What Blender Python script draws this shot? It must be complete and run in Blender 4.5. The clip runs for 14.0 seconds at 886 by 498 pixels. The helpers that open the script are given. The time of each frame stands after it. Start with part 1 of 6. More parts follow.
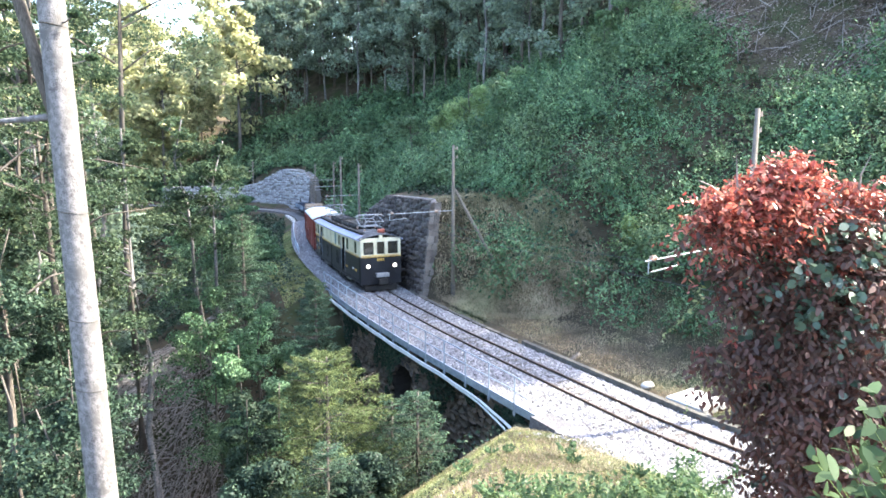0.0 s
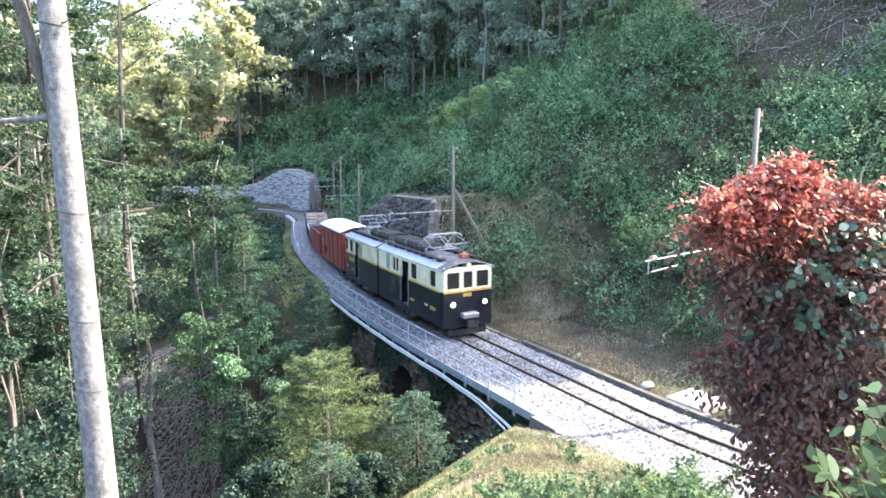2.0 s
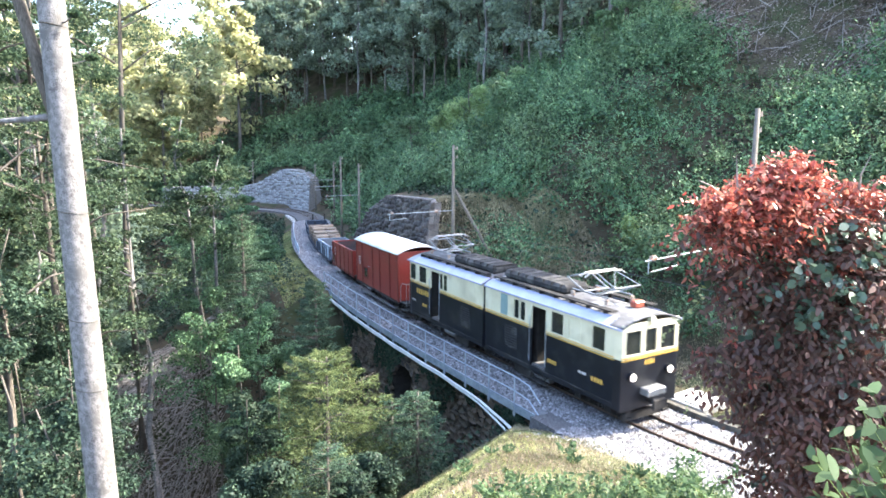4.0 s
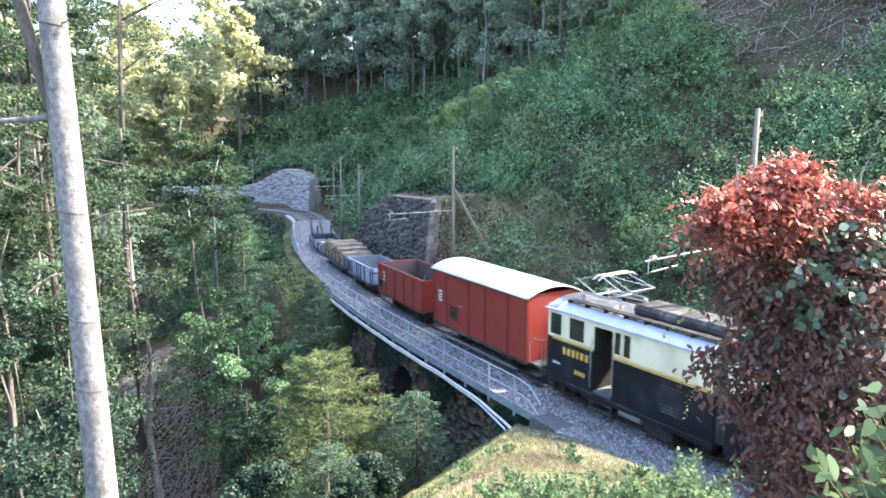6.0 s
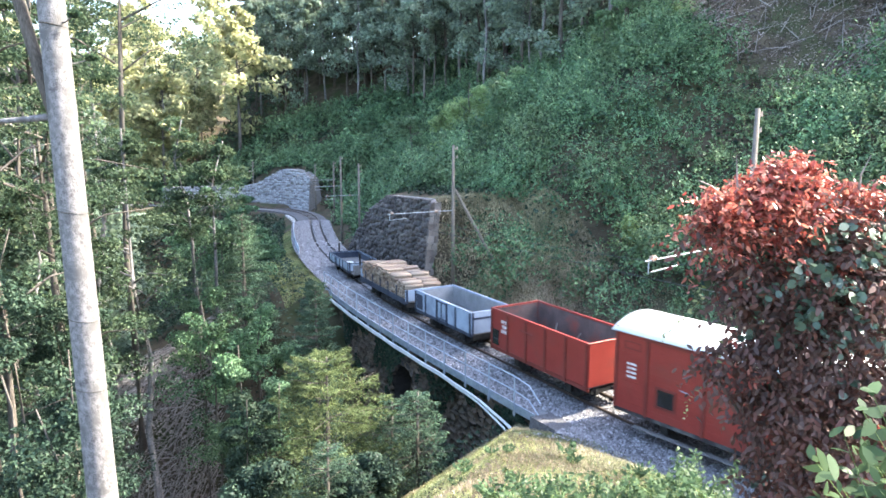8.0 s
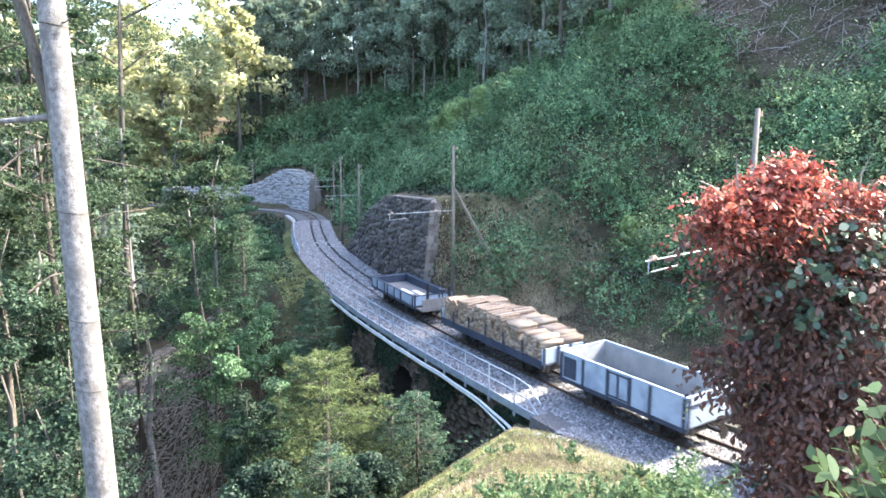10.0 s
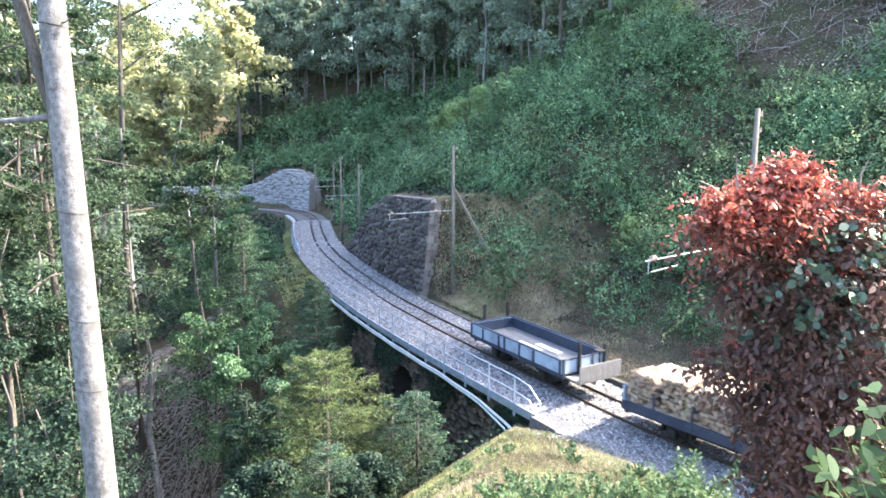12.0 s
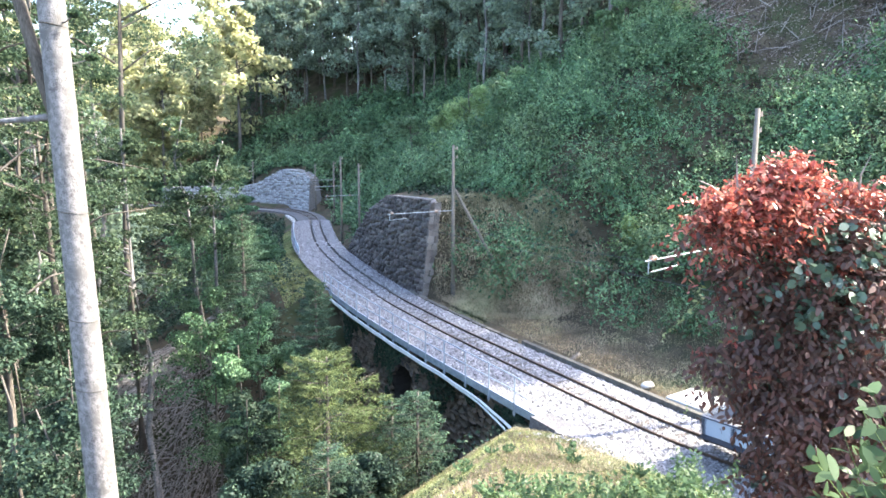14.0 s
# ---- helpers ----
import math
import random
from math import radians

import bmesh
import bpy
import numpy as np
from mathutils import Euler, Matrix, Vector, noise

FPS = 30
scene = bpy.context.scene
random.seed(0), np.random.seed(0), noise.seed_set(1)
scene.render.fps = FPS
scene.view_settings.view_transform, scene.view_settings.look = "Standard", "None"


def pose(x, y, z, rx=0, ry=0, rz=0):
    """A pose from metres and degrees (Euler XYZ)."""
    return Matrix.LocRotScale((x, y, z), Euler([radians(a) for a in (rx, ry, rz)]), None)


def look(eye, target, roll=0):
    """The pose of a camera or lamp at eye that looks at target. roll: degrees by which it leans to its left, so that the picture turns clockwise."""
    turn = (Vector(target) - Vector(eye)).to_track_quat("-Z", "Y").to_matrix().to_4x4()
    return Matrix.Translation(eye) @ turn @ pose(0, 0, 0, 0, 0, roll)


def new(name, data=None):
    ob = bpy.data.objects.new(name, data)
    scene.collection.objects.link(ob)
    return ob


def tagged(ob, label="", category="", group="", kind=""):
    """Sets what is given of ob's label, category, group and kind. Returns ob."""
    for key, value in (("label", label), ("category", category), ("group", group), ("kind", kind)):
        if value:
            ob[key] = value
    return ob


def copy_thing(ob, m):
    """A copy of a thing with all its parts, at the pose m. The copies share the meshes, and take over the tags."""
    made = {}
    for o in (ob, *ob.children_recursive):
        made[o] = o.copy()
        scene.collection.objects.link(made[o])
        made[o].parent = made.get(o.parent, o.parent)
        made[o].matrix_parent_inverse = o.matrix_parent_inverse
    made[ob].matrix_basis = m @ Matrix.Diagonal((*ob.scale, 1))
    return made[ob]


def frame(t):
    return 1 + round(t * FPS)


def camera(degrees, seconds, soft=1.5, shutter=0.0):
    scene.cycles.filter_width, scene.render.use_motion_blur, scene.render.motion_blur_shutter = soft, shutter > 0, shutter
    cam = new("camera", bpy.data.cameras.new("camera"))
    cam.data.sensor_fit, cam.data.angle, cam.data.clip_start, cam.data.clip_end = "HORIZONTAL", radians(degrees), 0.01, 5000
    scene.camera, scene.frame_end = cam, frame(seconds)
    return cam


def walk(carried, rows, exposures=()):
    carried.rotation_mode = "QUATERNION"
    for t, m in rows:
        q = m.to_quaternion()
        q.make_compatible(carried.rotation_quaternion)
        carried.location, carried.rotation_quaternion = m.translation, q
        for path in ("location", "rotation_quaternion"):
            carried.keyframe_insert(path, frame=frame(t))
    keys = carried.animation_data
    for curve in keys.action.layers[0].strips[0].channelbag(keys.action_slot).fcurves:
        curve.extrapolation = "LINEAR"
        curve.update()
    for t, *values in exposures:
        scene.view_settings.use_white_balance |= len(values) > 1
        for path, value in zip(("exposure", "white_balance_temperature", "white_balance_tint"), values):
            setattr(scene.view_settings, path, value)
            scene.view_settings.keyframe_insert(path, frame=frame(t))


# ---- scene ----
cam = camera(68.0, 14.0, soft=1.6, shutter=0.5)
EYE = (0.0, 0.0, 9.322)
STAND = pose(*EYE, rx=90 - 9.18)
walk(cam, [(0.0, STAND), (14.0, STAND)])

# ---- daylight: a sun low over the valley, sky over the woods ----
SUN_TURN, SUN_RISE = 76.0, 41.5
scene.view_settings.exposure = 3.2
world = bpy.data.worlds.new("sky")
scene.world = world
world.use_nodes = True
sky_nodes = world.node_tree
sky = sky_nodes.nodes.new("ShaderNodeTexSky")
sky.sky_type = 'NISHITA'
sky.sun_disc = False
sky.sun_elevation = radians(SUN_RISE)
sky.sun_rotation = radians(SUN_TURN)
sky.air_density, sky.dust_density, sky.ozone_density = 1.0, 2.5, 1.0
sky_nodes.nodes["Background"].inputs["Strength"].default_value = 0.15
sky_nodes.links.new(sky.outputs[0], sky_nodes.nodes["Background"].inputs[0])
sun = new("sun", bpy.data.lights.new("sun", 'SUN'))
sun.data.energy, sun.data.angle, sun.data.color = 2.6, radians(0.55), (1.0, 0.93, 0.8)
sun.matrix_basis = look((60 * math.sin(radians(SUN_TURN)), 60 * math.cos(radians(SUN_TURN)), 60 * math.tan(radians(SUN_RISE))), (0, 0, 0))

# ---- materials ----
def shader(name, rough=0.7, metal=0.0):
    m = bpy.data.materials.new(name)
    m.use_nodes = True
    n = m.node_tree.nodes
    b = n["Principled BSDF"]
    b.inputs["Roughness"].default_value, b.inputs["Metallic"].default_value = rough, metal
    return m, m.node_tree, b


def surface(name, dark, light, scale=6.0, rough=0.7, metal=0.0, bump=0.3, fine=60.0, stain=None, stain_scale=0.8, stretch=(1, 1, 1), spec=0.4):
    """Two colours mixed by coarse and fine noise in object space, with relief and a third colour in larger stains."""
    m, t, b = shader(name, rough, metal)
    n, l = t.nodes, t.links
    co = n.new("ShaderNodeTexCoord")
    mp = n.new("ShaderNodeMapping")
    mp.inputs["Scale"].default_value = stretch
    l.new(co.outputs["Object"], mp.inputs[0])
    a, c = n.new("ShaderNodeTexNoise"), n.new("ShaderNodeTexNoise")
    a.inputs["Scale"].default_value, a.inputs["Detail"].default_value = scale, 6
    c.inputs["Scale"].default_value, c.inputs["Detail"].default_value = fine, 3
    for x in (a, c):
        l.new(mp.outputs[0], x.inputs["Vector"])
    add = n.new("ShaderNodeMath")
    add.operation = 'MULTIPLY_ADD'
    add.inputs[1].default_value = 0.45
    l.new(c.outputs[0], add.inputs[0])
    half = n.new("ShaderNodeMath")
    half.operation = 'MULTIPLY'
    half.inputs[1].default_value = 0.55
    l.new(a.outputs[0], half.inputs[0])
    l.new(half.outputs[0], add.inputs[2])
    ramp = n.new("ShaderNodeValToRGB")
    ramp.color_ramp.elements[0].position, ramp.color_ramp.elements[1].position = 0.36, 0.64
    ramp.color_ramp.elements[0].color, ramp.color_ramp.elements[1].color = (*dark, 1), (*light, 1)
    l.new(add.outputs[0], ramp.inputs[0])
    colour = ramp.outputs[0]
    if stain:
        s = n.new("ShaderNodeTexNoise")
        s.inputs["Scale"].default_value, s.inputs["Detail"].default_value = stain_scale, 5
        l.new(co.outputs["Object"], s.inputs["Vector"])
        r = n.new("ShaderNodeValToRGB")
        r.color_ramp.elements[0].position, r.color_ramp.elements[1].position = 0.5, 0.66
        l.new(s.outputs[0], r.inputs[0])
        mix = n.new("ShaderNodeMix")
        mix.data_type = 'RGBA'
        l.new(r.outputs[0], mix.inputs[0])
        l.new(colour, mix.inputs[6])
        mix.inputs[7].default_value = (*stain, 1)
        colour = mix.outputs[2]
    l.new(colour, b.inputs["Base Color"])
    b.inputs["Specular IOR Level"].default_value = spec
    if bump:
        bp = n.new("ShaderNodeBump")
        bp.inputs["Strength"].default_value, bp.inputs["Distance"].default_value = bump, 0.02
        l.new(add.outputs[0], bp.inputs["Height"])
        l.new(bp.outputs[0], b.inputs["Normal"])
    return m


def pieces(name, colours, rough=0.8, by_object=True, fine=25.0, bump=0.3):
    """A colour of its own for every piece, by the object or by the loose island, with grain."""
    m, t, b = shader(name, rough)
    n, l = t.nodes, t.links
    src = n.new("ShaderNodeObjectInfo").outputs["Random"] if by_object else n.new("ShaderNodeNewGeometry").outputs["Random Per Island"]
    ramp = n.new("ShaderNodeValToRGB")
    e = ramp.color_ramp.elements
    while len(e) < len(colours):
        e.new(0.5)
    for i, c in enumerate(colours):
        e[i].position, e[i].color = i / max(1, len(colours) - 1), (*c, 1)
    l.new(src, ramp.inputs[0])
    co, x = n.new("ShaderNodeTexCoord"), n.new("ShaderNodeTexNoise")
    x.inputs["Scale"].default_value, x.inputs["Detail"].default_value = fine, 4
    l.new(co.outputs["Object"], x.inputs["Vector"])
    mix = n.new("ShaderNodeMix")
    mix.data_type, mix.blend_type = 'RGBA', 'MULTIPLY'
    mix.inputs[0].default_value = 0.7
    r2 = n.new("ShaderNodeValToRGB")
    r2.color_ramp.elements[0].position, r2.color_ramp.elements[0].color = 0.3, (0.45, 0.45, 0.45, 1)
    r2.color_ramp.elements[1].position = 0.65
    l.new(x.outputs[0], r2.inputs[0])
    l.new(ramp.outputs[0], mix.inputs[6])
    l.new(r2.outputs[0], mix.inputs[7])
    l.new(mix.outputs[2], b.inputs["Base Color"])
    bp = n.new("ShaderNodeBump")
    bp.inputs["Strength"].default_value, bp.inputs["Distance"].default_value = bump, 0.02
    l.new(x.outputs[0], bp.inputs["Height"])
    l.new(bp.outputs[0], b.inputs["Normal"])
    return m


def leafy(name, colours, through_light=0.35, rough=0.7, calm=0.78, vary=True, gloss=0.12):
    """Leaves: a colour for every leaf, with light that comes through the blade."""
    m, t, b = shader(name, rough)
    n, l = t.nodes, t.links
    g = n.new("ShaderNodeNewGeometry")
    ramp = n.new("ShaderNodeValToRGB")
    e = ramp.color_ramp.elements
    while len(e) < len(colours):
        e.new(0.5)
    for i, c in enumerate(colours):
        e[i].position, e[i].color = i / max(1, len(colours) - 1), (*c, 1)
    l.new(g.outputs["Random Per Island"], ramp.inputs[0])
    x = n.new("ShaderNodeTexNoise")
    x.inputs["Scale"].default_value, x.inputs["Detail"].default_value = 0.42, 4
    l.new(g.outputs["Position"], x.inputs["Vector"])
    hs = n.new("ShaderNodeHueSaturation")
    mr = n.new("ShaderNodeMapRange")
    mr.inputs[1].default_value, mr.inputs[2].default_value, mr.inputs[3].default_value, mr.inputs[4].default_value = 0.3, 0.7, 0.5, 1.6
    l.new(x.outputs[0], mr.inputs[0])
    l.new(mr.outputs[0], hs.inputs["Value"])
    l.new(ramp.outputs[0], hs.inputs["Color"])
    hs.inputs["Saturation"].default_value = calm
    drift, span = n.new("ShaderNodeTexNoise"), n.new("ShaderNodeMapRange")
    drift.inputs["Scale"].default_value = 0.22
    l.new(g.outputs["Position"], drift.inputs["Vector"])
    span.inputs[1].default_value, span.inputs[2].default_value, span.inputs[3].default_value, span.inputs[4].default_value = 0.35, 0.65, 0.475, 0.52
    l.new(drift.outputs[0], span.inputs[0])
    if vary:
        l.new(span.outputs[0], hs.inputs["Hue"])
    l.new(hs.outputs[0], b.inputs["Base Color"])
    tr = n.new("ShaderNodeBsdfTranslucent")
    l.new(hs.outputs[0], tr.inputs[0])
    mx = n.new("ShaderNodeMixShader")
    mx.inputs[0].default_value = through_light
    l.new(b.outputs[0], mx.inputs[1])
    l.new(tr.outputs[0], mx.inputs[2])
    l.new(mx.outputs[0], n["Material Output"].inputs[0])
    b.inputs["Specular IOR Level"].default_value = gloss
    return m


EARTH = surface("earth", (0.03, 0.026, 0.018), (0.1, 0.08, 0.055), 0.9, 0.95, bump=0.6, fine=14, stain=(0.035, 0.05, 0.02), stain_scale=0.22, spec=0.1)
BALLAST = surface("ballast", (0.05, 0.047, 0.048), (0.17, 0.165, 0.17), 14, 0.9, bump=1.0, fine=45, spec=0.2)
STONES = pieces("ballast_stones", [(0.04, 0.037, 0.039), (0.25, 0.243, 0.255), (0.095, 0.09, 0.095), (0.42, 0.41, 0.425), (0.16, 0.15, 0.154)], by_object=False)
RAIL = surface("rail_steel", (0.05, 0.035, 0.028), (0.12, 0.085, 0.065), 5, 0.55, 0.4, 0.2)
SLEEPER = surface("sleeper_wood", (0.04, 0.034, 0.03), (0.105, 0.09, 0.078), 5, 0.9, bump=0.5)
DECK = surface("deck_slab", (0.12, 0.12, 0.125), (0.24, 0.24, 0.25), 6, 0.9, bump=0.6, fine=40, spec=0.2)
CONCRETE = surface("concrete", (0.28, 0.28, 0.27), (0.5, 0.5, 0.48), 3, 0.85, bump=0.3, stain=(0.2, 0.19, 0.17), stain_scale=1.5)
DARK_KERB = surface("dark_kerb", (0.05, 0.045, 0.04), (0.13, 0.12, 0.1), 4, 0.9, bump=0.5)
WALL_STONE = pieces("wall_stones", [(0.03, 0.024, 0.024), (0.085, 0.07, 0.068), (0.045, 0.038, 0.038), (0.15, 0.125, 0.115), (0.06, 0.05, 0.05)], 0.8)
WALL_RUBBLE = pieces("wall_rubble", [(0.03, 0.024, 0.024), (0.085, 0.07, 0.068), (0.045, 0.038, 0.038), (0.15, 0.125, 0.115), (0.06, 0.05, 0.05)], 0.8, by_object=False)
WALL_STONE_FAR = pieces("pale_wall_stones", [(0.2, 0.2, 0.22), (0.4, 0.4, 0.42), (0.3, 0.29, 0.31)], 0.85, by_object=False)
WALL_END = pieces("wall_end_stones", [(0.08, 0.066, 0.06), (0.24, 0.21, 0.19), (0.13, 0.11, 0.1)], 0.85)
MORTAR = surface("mortar", (0.03, 0.027, 0.025), (0.065, 0.058, 0.052), 5, 0.95, bump=0.5)
WALL_MORTAR = surface("pale_mortar", (0.1, 0.092, 0.088), (0.21, 0.195, 0.185), 5, 0.95, bump=0.5)
VIADUCT = pieces("viaduct_stones", [(0.12, 0.092, 0.066), (0.26, 0.2, 0.15), (0.18, 0.145, 0.11), (0.09, 0.085, 0.06)], 0.9, by_object=False)
GALVA = surface("galvanised_steel", (0.25, 0.3, 0.36), (0.45, 0.5, 0.56), 4, 0.45, 0.5, 0.05)
PIPE = surface("pale_pipe", (0.55, 0.55, 0.53), (0.75, 0.75, 0.73), 3, 0.4, 0.0, 0.05)
POLE_WOOD = surface("pole_wood", (0.09, 0.075, 0.06), (0.22, 0.19, 0.16), 3, 0.9, bump=0.5, stretch=(6, 6, 0.6))
WIRE = surface("wire", (0.03, 0.04, 0.038), (0.07, 0.08, 0.078), 3, 0.6, 0.2, 0.0)
ARM_WHITE = surface("pale_arm", (0.28, 0.29, 0.3), (0.42, 0.44, 0.45), 5, 0.5, 0.1, 0.05)
BARK_PALE = surface("beech_bark", (0.085, 0.08, 0.078), (0.27, 0.255, 0.25), 12.0, 0.9, bump=0.7, fine=55, stain=(0.12, 0.115, 0.11), stain_scale=3.4, stretch=(1, 1, 0.8), spec=0.15)
BARK = surface("bark", (0.045, 0.038, 0.03), (0.15, 0.13, 0.11), 3, 0.95, bump=0.8, fine=25, stretch=(2, 2, 0.4))
DEADWOOD = pieces("deadwood", [(0.12, 0.1, 0.085), (0.35, 0.31, 0.28), (0.2, 0.17, 0.15), (0.45, 0.41, 0.38)], by_object=False)
SHRUB = leafy("shrub_leaves", [(0.02, 0.05, 0.028), (0.095, 0.18, 0.08), (0.04, 0.09, 0.046), (0.16, 0.27, 0.115), (0.06, 0.12, 0.06)], 0.2, 0.5, 0.9)
SHRUB_TIP = leafy("young_shoot_leaves", [(0.08, 0.15, 0.075), (0.15, 0.25, 0.115), (0.22, 0.33, 0.15)], 0.35, 0.45, 0.9)
YOUNG_LEAF = leafy("young_tree_leaves", [(0.12, 0.2, 0.07), (0.2, 0.29, 0.1), (0.28, 0.37, 0.14)], 0.4, 0.5, 0.9, False)
LEAF = leafy("beech_leaves", [(0.018, 0.042, 0.022), (0.042, 0.08, 0.036), (0.072, 0.115, 0.043)], 0.35)
# pale yellow leaf tones carry the glow of sun on the valley trees
LEAF_SUN_GLOW = leafy("leaves_coloured_sunlit", [(0.26, 0.29, 0.13), (0.42, 0.42, 0.2), (0.55, 0.52, 0.27)], 0.7, 0.7, 0.85, False)
# greens paled and greyed to paint haze over the wood
WOOD_LEAF_HAZE = leafy("hazed_wood_leaves", [(0.12, 0.18, 0.13), (0.19, 0.27, 0.18), (0.26, 0.34, 0.21)], 0.5, 0.6)
SPRUCE = leafy("spruce_needles", [(0.03, 0.07, 0.04), (0.06, 0.12, 0.062), (0.09, 0.155, 0.078)], 0.2)
# greens darkened so that the leaf colour itself holds the ravine's shade
SHADE_LEAF = leafy("shade_dark_leaves", [(0.01, 0.026, 0.017), (0.03, 0.065, 0.036), (0.018, 0.043, 0.025), (0.055, 0.1, 0.05)], 0.2, 0.5)
SPRUCE_YELLOW = leafy("yellow_green_needles", [(0.085, 0.125, 0.032), (0.15, 0.185, 0.048), (0.05, 0.09, 0.03)], 0.35, vary=False)
DRY_GRASS = leafy("dry_grass", [(0.26, 0.2, 0.11), (0.38, 0.31, 0.18), (0.15, 0.15, 0.07), (0.3, 0.25, 0.14)], 0.3, 0.8)
# green yellowed and lightened to put sunlight into the blades
GRASS_SUN_TINT = leafy("sun_tinted_green_grass", [(0.17, 0.21, 0.05), (0.3, 0.31, 0.1), (0.12, 0.18, 0.04), (0.4, 0.36, 0.17)], 0.4, 0.7)

# ---- building blocks ----
def part(name, bm, material, parent=None, label="", smooth=False):
    """One mesh object from a bmesh, under a thing or a part."""
    me = bpy.data.meshes.new(name)
    bm.to_mesh(me)
    bm.free()
    me.materials.append(material)
    if smooth:
        me.polygons.foreach_set("use_smooth", [True] * len(me.polygons))
    ob = new(name, me)
    ob.parent = parent
    if label:
        tagged(ob, label)
    return ob


def box(bm, x0, x1, y0, y1, z0, z1, bevel=0.0):
    m = Matrix.Translation(((x0 + x1) / 2, (y0 + y1) / 2, (z0 + z1) / 2)) @ Matrix.Diagonal((x1 - x0, y1 - y0, z1 - z0, 1))
    got = bmesh.ops.create_cube(bm, size=1, matrix=m)["verts"]
    if bevel:
        edges = list({e for v in got for e in v.link_edges})
        bmesh.ops.bevel(bm, geom=edges, offset=bevel, segments=1, affect='EDGES', profile=0.5)
    return bm


def rod(bm, a, b, r0, r1=None, seg=8):
    """A round bar from a to b."""
    a, b = Vector(a), Vector(b)
    way = b - a
    m = Matrix.Translation((a + b) / 2) @ way.to_track_quat('Z', 'Y').to_matrix().to_4x4()
    bmesh.ops.create_cone(bm, cap_ends=True, segments=seg, radius1=r0, radius2=r0 if r1 is None else r1, depth=way.length, matrix=m)
    return bm


def tube(bm, points, r, seg=7):
    """A tapering round limb through points; r gives the radius at each."""
    rings = []
    for i, p in enumerate(points):
        p = Vector(p)
        a, b = Vector(points[max(0, i - 1)]), Vector(points[min(len(points) - 1, i + 1)])
        q = (b - a).to_track_quat('Z', 'Y')
        rr = r[i] if isinstance(r, (list, tuple)) else r
        rings.append([bm.verts.new(p + q @ Vector((rr * math.cos(k * math.tau / seg), rr * math.sin(k * math.tau / seg), 0))) for k in range(seg)])
    for u, v in zip(rings, rings[1:]):
        for k in range(seg):
            bm.faces.new((u[k], u[(k + 1) % seg], v[(k + 1) % seg], v[k]))
    bm.faces.new(rings[0][::-1])
    bm.faces.new(rings[-1])
    return bm


def raw(name, verts, faces, material, smooth=False):
    """A mesh object from arrays whose faces all have the same number of corners."""
    verts, faces = np.asarray(verts, np.float32), np.asarray(faces, np.int32)
    me = bpy.data.meshes.new(name)
    me.vertices.add(len(verts))
    me.vertices.foreach_set("co", verts.ravel())
    k = faces.shape[1]
    me.loops.add(faces.size)
    me.loops.foreach_set("vertex_index", faces.ravel())
    me.polygons.add(len(faces))
    me.polygons.foreach_set("loop_start", np.arange(0, faces.size, k, dtype=np.int32))
    if smooth:
        me.polygons.foreach_set("use_smooth", np.ones(len(faces), bool))
    me.update(calc_edges=True)
    me.materials.append(material)
    return new(name, me)


# ---- the line: centre of the track from near to far, on a level bed ----
NODES = np.array([(54.0, -28.0), (33.5, -8.6), (27.5, -2.6), (22.0, 3.2), (16.9, 8.6), (12.2, 14.0), (9.55, 17.2), (7.27, 20.1), (5.94, 22.21), (4.37, 24.91), (2.41, 28.25), (-0.14, 32.75),
                  (-3.53, 39.34), (-7.21, 47.47), (-10.11, 55.43), (-12.67, 65.61), (-15.41, 78.19), (-17.1, 83.9), (-19.8, 89.3), (-25.5, 94.6),
                  (-33.5, 98.2), (-44.0, 100.5), (-60.0, 102.0), (-90.0, 106.0)])


def spline(c, n=40):
    p = np.vstack([2 * c[0] - c[1], c, 2 * c[-1] - c[-2]])
    out = []
    for i in range(1, len(p) - 2):
        a, b, d, e = p[i - 1:i + 3]
        for u in np.arange(n) / n:
            out.append(0.5 * (2 * b + (d - a) * u + (2 * a - 5 * b + 4 * d - e) * u * u + (3 * b - a - 3 * d + e) * u ** 3))
    return np.array(out)


def grade(s):
    """The line drops gently beyond the viaduct."""
    return -0.03 * np.clip(np.asarray(s, float) - 43, 0, 17)


LINE = spline(NODES)
RUN = np.r_[0, np.cumsum(np.linalg.norm(np.diff(LINE, axis=0), axis=1))]
RUN = RUN - RUN[np.argmin(np.linalg.norm(LINE - np.array((7.27, 20.1)), axis=1))] + 23.6
LINE = LINE * (1 - grade(RUN) / 9.322)[:, None]
LENGTH = np.r_[0, np.cumsum(np.hypot(np.linalg.norm(np.diff(LINE, axis=0), axis=1), np.diff(grade(RUN))))]
LENGTH = LENGTH - np.interp(23.6, RUN, LENGTH) + 23.6


def on_line(s, d=0.0, z=0.0):
    """The point s metres along the track and d metres to its uphill side."""
    p = np.array([np.interp(s, RUN, LINE[:, k]) for k in (0, 1)])
    q = np.array([np.interp(s + 0.5, RUN, LINE[:, k]) - np.interp(s - 0.5, RUN, LINE[:, k]) for k in (0, 1)])
    q /= np.linalg.norm(q)
    return Vector((p[0] + q[1] * d, p[1] - q[0] * d, z + float(grade(s))))


